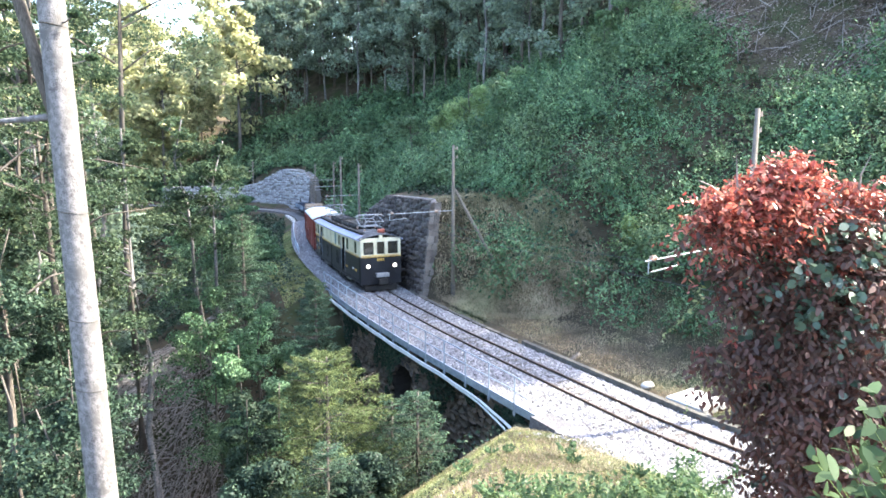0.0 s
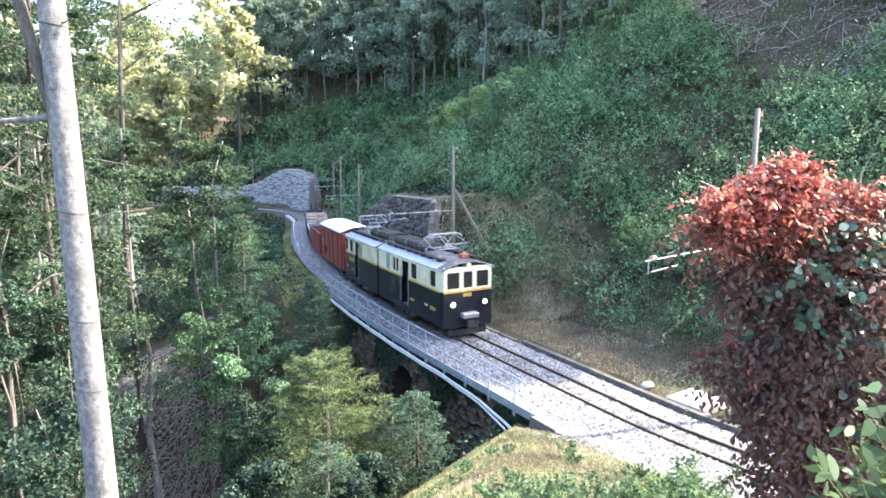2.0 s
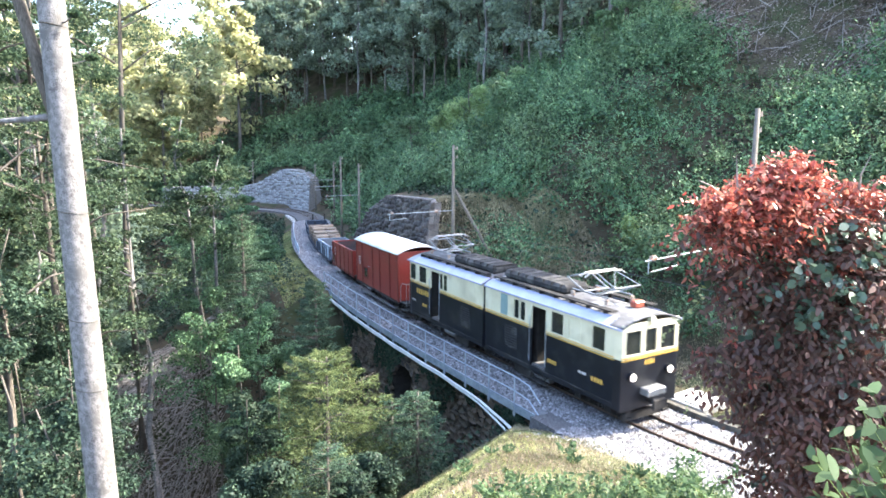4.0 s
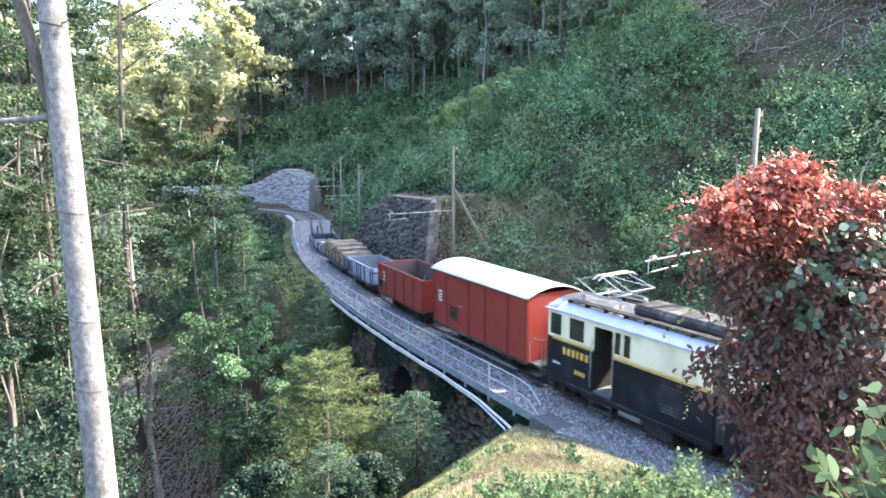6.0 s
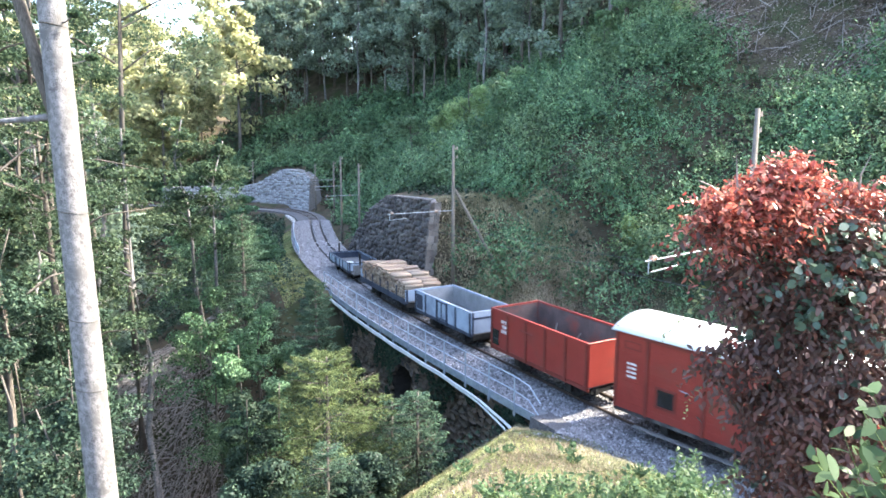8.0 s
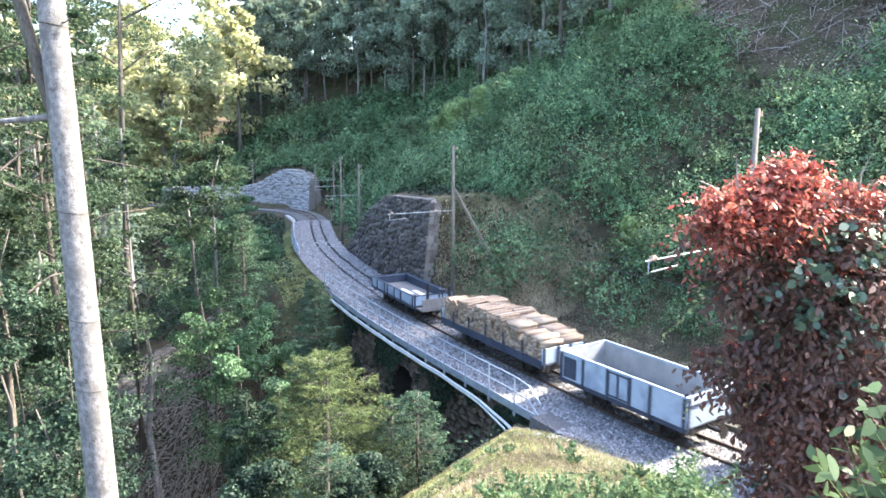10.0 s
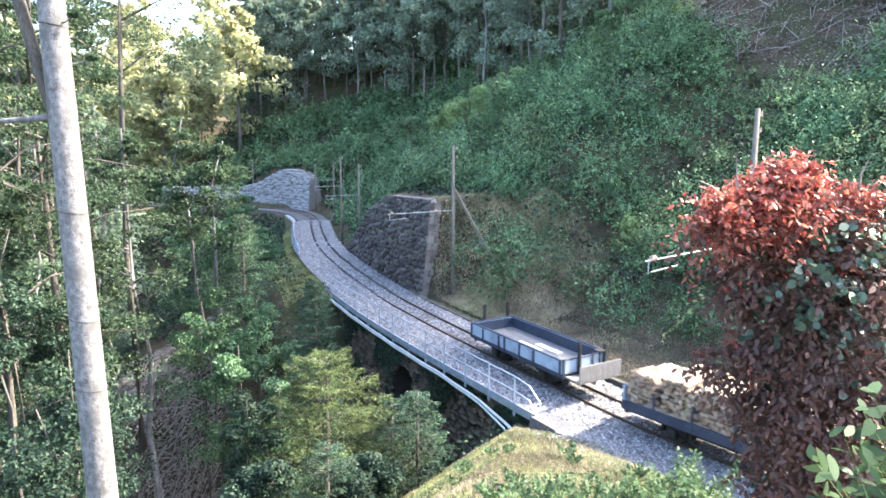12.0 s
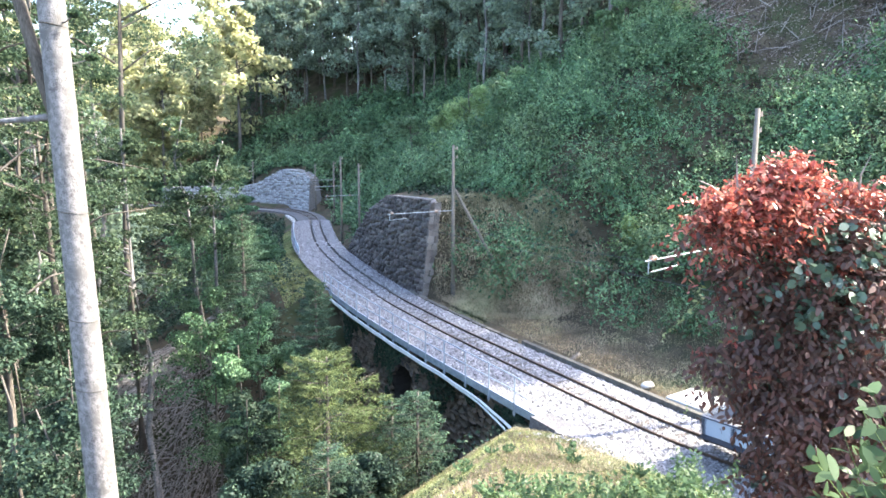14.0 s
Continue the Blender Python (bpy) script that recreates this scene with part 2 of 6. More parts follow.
def from_line(x, y):
    """For arrays of places: metres along the track and to its uphill side."""
    x, y = np.atleast_1d(x).astype(float), np.atleast_1d(y).astype(float)
    s, d = np.empty(len(x)), np.empty(len(x))
    coarse = LINE[::4]
    tang = np.gradient(coarse, axis=0)
    tang /= np.linalg.norm(tang, axis=1)[:, None]
    for i in range(0, len(x), 4000):
        q = np.stack([x[i:i + 4000], y[i:i + 4000]], 1)
        dist = ((q[:, None] - coarse[None]) ** 2).sum(2)
        k = dist.argmin(1)
        w = q - coarse[k]
        ahead = (w * tang[k]).sum(1)
        s[i:i + 4000] = RUN[::4][k] + np.clip(ahead, -1.5, 1.5)
        side = w[:, 0] * tang[k][:, 1] - w[:, 1] * tang[k][:, 0]
        d[i:i + 4000] = np.where(np.abs(ahead) < 1.5, side, np.sign(side) * np.sqrt(dist[np.arange(len(q)), k]))
    return s, d


def wavy(x, y, scale, seed=0.0):
    """Smooth uneven values between about -1 and 1."""
    x, y = np.asarray(x) / scale + seed, np.asarray(y) / scale - seed
    return (np.sin(1.3 * x + 1.7 * np.sin(0.9 * y + seed)) + np.sin(1.9 * y + 1.3 * np.sin(1.1 * x)) + 0.6 * np.sin(3.1 * x + 2.3 * y) + 0.5 * np.sin(4.3 * y - 3.7 * x)) / 3.1


def ramp(v, a, b):
    t = np.clip((np.asarray(v, float) - a) / (b - a), 0, 1)
    return t * t * (3 - 2 * t)


def ground_height(x, y):
    x, y = np.atleast_1d(x).astype(float), np.atleast_1d(y).astype(float)
    s, d = from_line(x, y)
    # hillside above the line, set back behind the retaining walls
    cut = 3.4 + 3.2 * ramp(s, 12, 18) * (1 - ramp(s, 34, 42)) - 3.0 * ramp(s, 36, 46) * (1 - ramp(s, 58, 70))
    wall = ramp(s, 43.3 - 0.9 * np.clip(d - 3.7, 0, 7), 45.3) * (1 - ramp(s, 54, 63)) * 5.7
    far_wall = ramp(s, 98, 101) * (1 - ramp(s, 108, 120)) * 4.6 + ramp(s, 100, 103) * 1.5
    up = np.where(d > 2.0, 0.74 * ramp(d, 2.2, 8) * np.clip(d - cut, 0, 44) + 0.45 * np.clip(d - cut - 44, 0, 30) - 0.3 * np.clip(d - cut - 80, 0, 160), 0)
    up = np.maximum(up, np.where(d > 2.6, (wall * ramp(d, 2.4, 3.3) + far_wall * ramp(d, 2.9, 4.4)) + 0.12 * (d - 2.6), 0) * (wall + far_wall > 0.2))
    up = up + ramp(d, 4, 12) * 0.9 * wavy(x, y, 7)
    up = np.maximum(up, 0) * np.where(y > 60, 0.06 + 0.94 * ramp(x + 0.315 * y, -10, 9), 1.0) * (1 - 0.8 * ramp(y, 138, 175))
    # fall into the ravine, with a sheer face under the viaduct
    sheer = 6.5 * ramp(s, 25.0, 31) * (1 - ramp(s, 42, 49))
    fall = -np.clip(-d - 2.6 - 2.2 * ramp(s, 47, 51) * (1 - ramp(s, 60, 68)), 0, 200)
    down = 0.64 * fall - sheer * ramp(-d, 1.0, 1.7)
    floor = -19 + 0.16 * np.clip(-x - 70, 0, 400) + 0.3 * np.clip(y - 95, 0, 120) + 1.0 * wavy(x, y, 9, 2)
    down = np.where(d < -1.0, np.maximum(down, floor) + ramp(-d, 4, 9) * 0.7 * wavy(x, y, 5, 1), 0)
    z = np.where(d > 0, up, down) - 0.28 * (np.abs(d) < 2.6) + grade(s) * (1 - ramp(np.abs(d), 20, 60))
    z = np.where((d > 0) & (y > 100) & (x + 0.315 * y < 12), np.maximum(z, (-12 + 0.26 * np.clip(y - 95, 0, 120)) * ramp(y, 104, 125) + 0.0 * x), z)
    # the knoll on which the viewer stands
    along = x * 0.22 + y * 0.975
    across = x * 0.975 - y * 0.22
    top = 7.75 - 0.425 * np.clip(along, -30, 30) * ramp(along, -2, 2)
    knoll = top + 0.1 * np.clip(along - 12, 0, 12) - 0.75 * np.clip(-across - 1.85 - 0.02 * along, 0, 60) - 0.12 * np.clip(across - 3, 0, 30) + 0.12 * wavy(x, y, 2.2, 4)
    near = (d < -2.0) | (d > 60)
    z = np.where(near & (y < 24), np.maximum(z, np.minimum(knoll, np.where(d < 0, 0.12 * np.clip(-d - 2.2, -1, 1.2) + 0.8 * np.clip(-d - 3.4, 0, 90) - 0.03, 99))), z)
    # far hills close the valley
    r = np.hypot(x, y)
    return z + 0.2 * np.clip(r - 170, 0, 110)


def grid_ground():
    a = np.concatenate([np.linspace(-900, -150, 16)[:-1], np.linspace(-150, -40, 56)[:-1], np.linspace(-40, 40, 161)[:-1], np.linspace(40, 150, 56)[:-1], np.linspace(150, 900, 16)])
    b = np.concatenate([np.linspace(-900, -60, 18)[:-1], np.linspace(-60, -5, 28)[:-1], np.linspace(-5, 70, 151)[:-1], np.linspace(70, 180, 74)[:-1], np.linspace(180, 1500, 22)])
    xx, yy = np.meshgrid(a, b)
    z = ground_height(xx.ravel(), yy.ravel())
    v = np.stack([xx.ravel(), yy.ravel(), z], 1)
    w = len(a)
    i = (np.arange(len(b) - 1)[:, None] * w + np.arange(w - 1)[None]).ravel()
    ob = raw("ground", v, np.stack([i, i + 1, i + w + 1, i + w], 1), EARTH, True)
    return tagged(ob, "steep brown woodland ground with leaf litter and moss", "ground", kind="structure")


GROUND = grid_ground()


def sweep(bm, profile, s0, s1, step=0.5, cap=True):
    """A closed profile of (d, z) carried along the track."""
    n = max(2, int(abs(s1 - s0) / step) + 1)
    rings = []
    for s in np.linspace(s0, s1, n):
        rings.append([bm.verts.new(on_line(s, d, z)) for d, z in profile])
    k = len(profile)
    for u, v in zip(rings, rings[1:]):
        for i in range(k):
            bm.faces.new((u[i], v[i], v[(i + 1) % k], u[(i + 1) % k]))
    if cap:
        bm.faces.new(rings[0])
        bm.faces.new(rings[-1][::-1])
    return bm


def lay_track():
    bed = part("ballast_bed", sweep(bmesh.new(), [(-2.1, -0.4), (-2.05, 0.0), (-1.1, 0.075), (-0.62, 0.06), (-0.4, 0.045), (0.4, 0.045), (0.62, 0.06), (1.1, 0.075), (1.65, 0.03), (1.72, -0.4)], -38, 150, 0.6), BALLAST)
    shoulder = part("ballast_shoulder", sweep(bmesh.new(), [(-1.9, -0.5), (-1.98, -0.004), (-2.5, 0.02), (-3.0, 0.07), (-3.05, -0.5)], 2, 26.8, 0.6), BALLAST)
    tagged(shoulder, "pale crushed stone spread between the track and the grass", "ballast", kind="structure")
    tagged(bed, "pale grey crushed stone ballast bed under the rails", "ballast", kind="structure")
    track = tagged(new("railway_track"), "narrow gauge single railway track with rusty brown rails", "railway track", kind="structure")
    for d in (-0.53, 0.53):
        part("rail", sweep(bmesh.new(), [(d - 0.05, 0.02), (d + 0.05, 0.02), (d + 0.014, 0.05), (d + 0.033, 0.115), (d + 0.033, 0.15), (d - 0.033, 0.15), (d - 0.033, 0.115), (d - 0.014, 0.05)], -38, 150, 0.6), RAIL, track)
    bm = box(bmesh.new(), -0.95, 0.95, -0.11, 0.11, -0.08, 0.06, 0.012)
    one = part("sleeper", bm, SLEEPER, track)
    for i in range(190):
        s = 4 + i * 0.62
        a, b = on_line(s - 0.2), on_line(s + 0.2)
        m = Matrix.Translation(on_line(s)) @ pose(0, 0, 0.012 * math.sin(i * 7.3), 0, 0, math.degrees(math.atan2(b.y - a.y, b.x - a.x)) - 90)
        ob = one if i == 0 else new("sleeper", one.data)
        ob.parent, ob.matrix_basis = track, m


lay_track()


def ballast_stones():
    """Loose crushed stones over the bed, each a small uneven pyramid."""
    rng = np.random.default_rng(17)
    n = 84000
    s = 13 + 70 * rng.random(n) ** 1.5
    d = np.where(s > 27.2, rng.uniform(-2.66, 1.68, n), rng.uniform(-2.1, 1.68, n))
    spill = rng.random(n) < 0.12
    s = np.where(spill, rng.uniform(14, 25.5, n), s)
    d = np.where(spill, -2.0 - np.abs(rng.normal(size=n)) * 0.8, d)
    keep = (np.abs(np.abs(d) - 0.53) > 0.06 + 0.0012 * s) & ((np.abs(d) > 0.62) | (rng.random(n) < 0.75))
    s, d = s[keep], d[keep]
    x, y = np.interp(s, RUN, LINE[:, 0]), np.interp(s, RUN, LINE[:, 1])
    tx, ty = np.interp(s + 0.5, RUN, LINE[:, 0]) - np.interp(s - 0.5, RUN, LINE[:, 0]), np.interp(s + 0.5, RUN, LINE[:, 1]) - np.interp(s - 0.5, RUN, LINE[:, 1])
    l = np.hypot(tx, ty)
    x, y = x + ty / l * d, y - tx / l * d
    z = np.interp(d, [-2.1, -2.05, -1.1, -0.62, -0.4, 0.4, 0.62, 1.1, 1.65, 1.72], [-0.02, 0.0, 0.075, 0.06, 0.045, 0.045, 0.06, 0.075, 0.03, 0.0])
    z = np.where(d < -2.1, -0.03, z)
    out = (d < -2.1) & (s < 27)
    z[out] = np.maximum(ground_height(x[out], y[out]), np.interp(d[out], [-3.05, -3.0, -2.5, -1.98], [-0.5, 0.07, 0.02, 0.0]))
    c = np.stack([x, y, z], 1)
    r = rng.uniform(0.03, 0.085, len(c)) * np.clip(0.66 + 0.013 * s, 0, 1.2)
    a = rng.uniform(0, math.tau, len(c))
    v = []
    for k in range(4):
        q = a + k * math.tau / 4 + rng.normal(size=len(c)) * 0.25
        rr = r * rng.uniform(0.8, 1.3, len(c))
        v.append(c + np.stack([rr * np.cos(q), rr * np.sin(q), np.full(len(c), -0.012)], 1))
    v.append(c + np.stack([rng.normal(size=len(c)) * 0.4 * r, rng.normal(size=len(c)) * 0.4 * r, np.minimum(r * rng.uniform(0.5, 1.0, len(c)), 0.07)], 1))
    v = np.stack(v, 1).reshape(-1, 3)
    i = np.arange(len(c)) * 5
    f = np.concatenate([np.stack([i + k, i + (k + 1) % 4, i + 4], 1) for k in range(4)])
    tagged(raw("ballast_stones", v, f, STONES), "pale grey crushed ballast stones between and beside the rails", "ballast", kind="stuff")


ballast_stones()

# ---- walls, viaduct, walkway, poles ----
def stone_face(name, parent, s0, s1, base, height_at, d_at, material, rng, size=(0.55, 0.34), out=0.05, single=0, rest=None, hole=None):
    """Rough rubble: every stone an uneven six-cornered block, tilted on the face that d_at(s, z) gives."""
    step, course = size
    blocks, z = [], base
    top_most = max(height_at(s) for s in np.linspace(s0, s1, 30))
    while z < top_most:
        h = course * rng.uniform(0.8, 1.15)
        s = s0 - rng.uniform(0, step)
        while s < s1:
            w = step * rng.uniform(0.5, 1.5)
            a, b = max(s, s0), min(s + w, s1)
            mid, lift = (a + b) / 2, rng.uniform(-0.3, 0.3) * course
            lo, hi = z + lift, min(z + lift + h * rng.uniform(0.8, 1.3), height_at(mid))
            if b - a > 0.1 and hi - lo > 0.08 and not (hole and hole(mid, (lo + hi) / 2)):
                blocks.append((a, b, lo, hi))
            s += w
        z += h
    blocks.sort()
    verts, faces = [], []
    for n, (a, b, lo, hi) in enumerate(blocks):
        push, tilt_s, tilt_z = rng.uniform(0.0, out), rng.uniform(-0.22, 0.22), rng.uniform(-0.22, 0.22)
        ms, mz, rs, rz = (a + b) / 2, (lo + hi) / 2, (b - a) / 2 - 0.01, (hi - lo) / 2 - 0.01
        turn = rng.uniform(0, math.tau)
        corners = []
        for k in range(6):
            q = turn + k * math.tau / 6 + rng.uniform(-0.3, 0.3)
            g = rng.uniform(1.0, 1.3)
            corners.append((max(-1.05, min(1.05, g * math.cos(q))) * rs, max(-1.05, min(1.05, g * math.sin(q))) * rz))
        ring = []
        for depth, k in ((-0.18, 1.0), (0.0, 1.0), (push + 0.02, 0.8)):
            for cs, cz in corners:
                ss, zz = ms + cs * k, mz + cz * k
                far = depth + (tilt_s * cs + tilt_z * cz if depth > 0 else 0)
                d = d_at(ss, zz)
                ring.append(on_line(ss, d - (far if d > 0 else -far), zz))
        i = len(verts)
        verts += [tuple(v) for v in ring]
        for q in (0, 6):
            for k in range(6):
                faces.append((i + q + k, i + q + (k + 1) % 6, i + q + 6 + (k + 1) % 6, i + q + 6 + k))
        faces += [(i + 12, i + 13, i + 14, i + 15), (i + 12, i + 15, i + 16, i + 17)]
        if n < single:
            ob = raw("stone", verts, faces, material)
            ob.parent = parent
            verts, faces = [], []
    if verts:
        ob = raw(name, verts, faces, rest or material)
        ob.parent = parent
        ob["kind"] = "stuff"


def retaining_wall():
    rng = np.random.default_rng(3)
    height = lambda s: float(np.interp(s, [44.6, 45.3, 52.0, 56.0, 62.5], [5.6, 6.0, 5.9, 4.6, 0.4]))
    face = lambda s, z: 1.98 + 0.1 * z
    bm = bmesh.new()
    rings = []
    for s in np.linspace(44.7, 62.4, 26):
        h = height(s) - 0.06
        rings.append([bm.verts.new(on_line(s, d, z)) for d, z in ((2.02, -0.4), (2.04 + 0.1 * h, h), (2.62 + 0.1 * h, h + 0.05), (2.9, -0.4))])
    for u, v in zip(rings, rings[1:]):
        for i in range(4):
            bm.faces.new((u[i], v[i], v[(i + 1) % 4], u[(i + 1) % 4]))
    bm.faces.new(rings[0])
    bm.faces.new(rings[-1][::-1])
    wall = tagged(part("retaining_wall_1", bm, WALL_MORTAR), "dark rough stone retaining wall beside the railway track", "retaining wall", kind="structure")
    stone_face("stones", wall, 44.7, 62.4, -0.3, height, face, WALL_STONE, rng, (0.46, 0.32), 0.12, 300, WALL_RUBBLE)
    # cut stones up the free end
    z, k = -0.3, 0
    while z < 5.5:
        h = 0.34 + 0.1 * rng.random()
        for a, b in ((0.0, 0.3 + 0.15 * (k % 2)), (0.32 + 0.15 * (k % 2), 0.72)):
            bm = bmesh.new()
            out = rng.uniform(0.02, 0.09)
            vs = [bm.verts.new(on_line(s + rng.uniform(-0.05, 0.05), face(s, zz) + dd + rng.uniform(-0.05, 0.05), zz + rng.uniform(-0.06, 0.06))) for zz in (z + 0.012, z + h - 0.012) for s, dd in ((44.9, a), (44.9, b), (44.68 - out, b - 0.02), (44.68 - out, a + 0.02))]
            for f in ((0, 1, 2, 3), (7, 6, 5, 4), (0, 4, 5, 1), (1, 5, 6, 2), (2, 6, 7, 3), (3, 7, 4, 0)):
                bm.faces.new([vs[q] for q in f])
            bmesh.ops.recalc_face_normals(bm, faces=bm.faces)
            part("end_stone", bm, WALL_END, wall)
        z += h
        k += 1


def far_wall():
    rng = np.random.default_rng(4)
    height = lambda s: float(np.interp(s, [99, 101, 104, 106, 110, 114, 118, 126], [4.6, 5.6, 6.0, 5.7, 3.6, 2.7, 2.9, 2.6]))
    face = lambda s, z: 2.0 + 0.09 * z
    bm = bmesh.new()
    rings = []
    for s in np.linspace(99.1, 125.8, 30):
        h = height(s) - 0.06
        rings.append([bm.verts.new(on_line(s, d, z)) for d, z in ((2.04, -0.4), (2.06 + 0.09 * h, h), (3.4 + 0.09 * h, h + 0.05), (4.6, -0.4))])
    for u, v in zip(rings, rings[1:]):
        for i in range(4):
            bm.faces.new((u[i], v[i], v[(i + 1) % 4], u[(i + 1) % 4]))
    bm.faces.new(rings[0])
    bm.faces.new(rings[-1][::-1])
    wall = tagged(part("retaining_wall_2", bm, WALL_MORTAR), "pale grey stone retaining wall on the outside of a curve", "retaining wall", kind="structure")
    stone_face("stones", wall, 99.1, 125.8, -0.3, height, face, WALL_STONE_FAR, rng, (0.5, 0.4), 0.08)


ARCH_S, ARCH_HALF, ARCH_Z = 37.6, 1.4, -2.9


def viaduct():
    rng = np.random.default_rng(6)
    in_arch = lambda s, z: abs(s - ARCH_S) < ARCH_HALF and (z < ARCH_Z or (s - ARCH_S) ** 2 + (z - ARCH_Z) ** 2 < ARCH_HALF ** 2)
    bm = bmesh.new()
    # two masses of masonry and the crown over the opening
    for s0, s1 in ((25.2, ARCH_S - ARCH_HALF), (ARCH_S + ARCH_HALF, 49.0)):
        sweep(bm, [(-2.28, -0.42), (-2.34, -9.5), (2.6, -9.5), (1.6, -0.42)], s0, s1, 0.6)
    n = 14
    rings = []
    for i in range(n + 1):
        s = ARCH_S + ARCH_HALF * math.cos(math.pi * i / n)
        z = ARCH_Z + ARCH_HALF * math.sin(math.pi * i / n)
        rings.append([bm.verts.new(on_line(s, d, zz)) for d, zz in ((-2.29, z), (-2.29, -0.42), (1.6, -0.42), (1.6, z))])
    for u, v in zip(rings, rings[1:]):
        for i in range(4):
            bm.faces.new((u[i], v[i], v[(i + 1) % 4], u[(i + 1) % 4]))
    body = tagged(part("viaduct_wall", bm, MORTAR), "old brown stone viaduct face with a round arch, overgrown with ivy", "viaduct", kind="structure")
    stone_face("face_stones", body, 25.2, 49.0, -9.3, lambda s: -0.45, lambda s, z: -2.3, VIADUCT, rng, (0.5, 0.32), 0.05, hole=in_arch)
    # ring of cut stones round the arch
    for i in range(11):
        a, b = math.pi * (i + 0.06) / 11, math.pi * (i + 0.94) / 11
        bm = bmesh.new()
        vs = []
        for dd in (-2.2, -2.42):
            for r, q in ((ARCH_HALF - 0.02, a), (ARCH_HALF - 0.02, b), (ARCH_HALF + 0.38, b), (ARCH_HALF + 0.38, a)):
                vs.append(bm.verts.new(on_line(ARCH_S + r * math.cos(q), dd, ARCH_Z + r * math.sin(q))))
        for f in ((0, 1, 2, 3), (7, 6, 5, 4), (0, 4, 5, 1), (1, 5, 6, 2), (2, 6, 7, 3), (3, 7, 4, 0)):
            bm.faces.new([vs[k] for k in f])
        part("arch_stone", bm, WALL_STONE, body)


def walkway():
    deck = part("walkway", sweep(bmesh.new(), [(-2.12, -0.02), (-2.68, -0.06), (-2.68, -0.2), (-2.12, -0.2)], 26.9, 49.5), DECK)
    tagged(deck, "narrow grey concrete walkway slab along the bridge edge", "walkway", kind="structure")
    edge = part("edge_beam", sweep(bmesh.new(), [(-2.7, 0.04), (-2.76, 0.04), (-2.76, -0.26), (-2.7, -0.26)], 26.9, 49.5), GALVA)
    tagged(edge, "galvanised steel edge beam of the walkway", "edge beam", kind="structure")
    rail = tagged(new("railing"), "galvanised tube railing with thin posts along the bridge walkway", "railing")
    for i in range(14):
        s = 28.0 + i * 1.66
        p = on_line(s, -2.79, 0)
        bm = rod(bmesh.new(), p + Vector((0, 0, -0.42)), p + Vector((0, 0, 1.08)), 0.028, seg=8)
        box(bm, p.x - 0.045, p.x + 0.045, p.y - 0.045, p.y + 0.045, -0.36, -0.24)
        part("post", bm, GALVA, rail)
    for z in (1.08, 0.55):
        pts = [on_line(s, -2.79, z) for s in np.linspace(28.0, 49.6, 44)]
        pts = [on_line(26.75, -2.6, z - 0.62), on_line(27.2, -2.75, z - 0.1)] + pts
        part("rail_bar", tube(bmesh.new(), pts, 0.022, 6), GALVA, rail)
    for k, (d, drop) in enumerate(((-2.86, 0.0), (-2.87, 0.1))):
        pts = []
        for s in np.linspace(49.5, 26.6, 46):
            z = float(np.interp(s, [26.6, 27.4, 28.6, 30.0, 33.0, 49.0], [-1.2, -0.98, -0.76, -0.58, -0.43, -0.34]))
            near = max(0.0, 31.0 - s)
            pts.append(on_line(s, d - 0.02 * near - 0.025 * k * near, z - drop * (1 + 0.22 * near) + 0.012 * math.sin(s * 2.1 + k)))
        part_ob = part("cable_pipe", tube(bmesh.new(), pts, 0.055 if k == 0 else 0.04, 8), PIPE, smooth=True)
        tagged(part_ob, "pale plastic cable pipe slung along the bridge side", "pipe")
    # rear bridge with its blue-white sheeted railing
    rear = tagged(new("railing"), "railing with pale blue sheeting on the small bridge beyond", "railing")
    for i in range(9):
        p = on_line(61.5 + i * 2.1, -2.45, 0)
        part("post", rod(bmesh.new(), p + Vector((0, 0, -0.3)), p + Vector((0, 0, 1.1)), 0.04), GALVA, rear)
    part("sheet", sweep(bmesh.new(), [(-2.43, 0.05), (-2.41, 0.05), (-2.41, 0.95), (-2.43, 0.95)], 61.4, 78.5), SHEET, rear, "pale blue weathered sheeting")
    part("rail_bar", tube(bmesh.new(), [on_line(s, -2.45, 1.1) for s in np.linspace(61.4, 78.5, 20)], 0.03, 6), GALVA, rear)
    beam = part("bridge_beam", sweep(bmesh.new(), [(-2.3, -0.05), (-2.75, -0.05), (-2.75, -0.5), (-2.3, -0.5)], 80, 96, 0.8), CONCRETE)
    tagged(beam, "pale concrete edge beam of the curved bridge", "bridge beam", kind="structure")
    # pale strips across the track in place of patches of sunlight
    for k, s in enumerate((66.2, 68.9)):
        bm = bmesh.new()
        sweep(bm, [(-2.2, 0.0), (-2.2, 0.07), (-0.62, 0.07), (-0.62, 0.0)], s - 0.2, s + 0.2, 0.2)
        sweep(bm, [(-0.44, 0.0), (-0.44, 0.07), (0.44, 0.07), (0.44, 0.0)], s - 0.2, s + 0.2, 0.2)
        sweep(bm, [(0.62, 0.0), (0.62, 0.07), (2.1, 0.07), (2.1, 0.0)], s - 0.2, s + 0.2, 0.2)
        tagged(part("sun_patch_strip", bm, PIPE), "pale strip across the track, put in for a patch of sun", "plank")


SHEET = surface("blue_sheet", (0.4, 0.5, 0.65), (0.7, 0.75, 0.8), 2.5, 0.6, 0, 0.2)


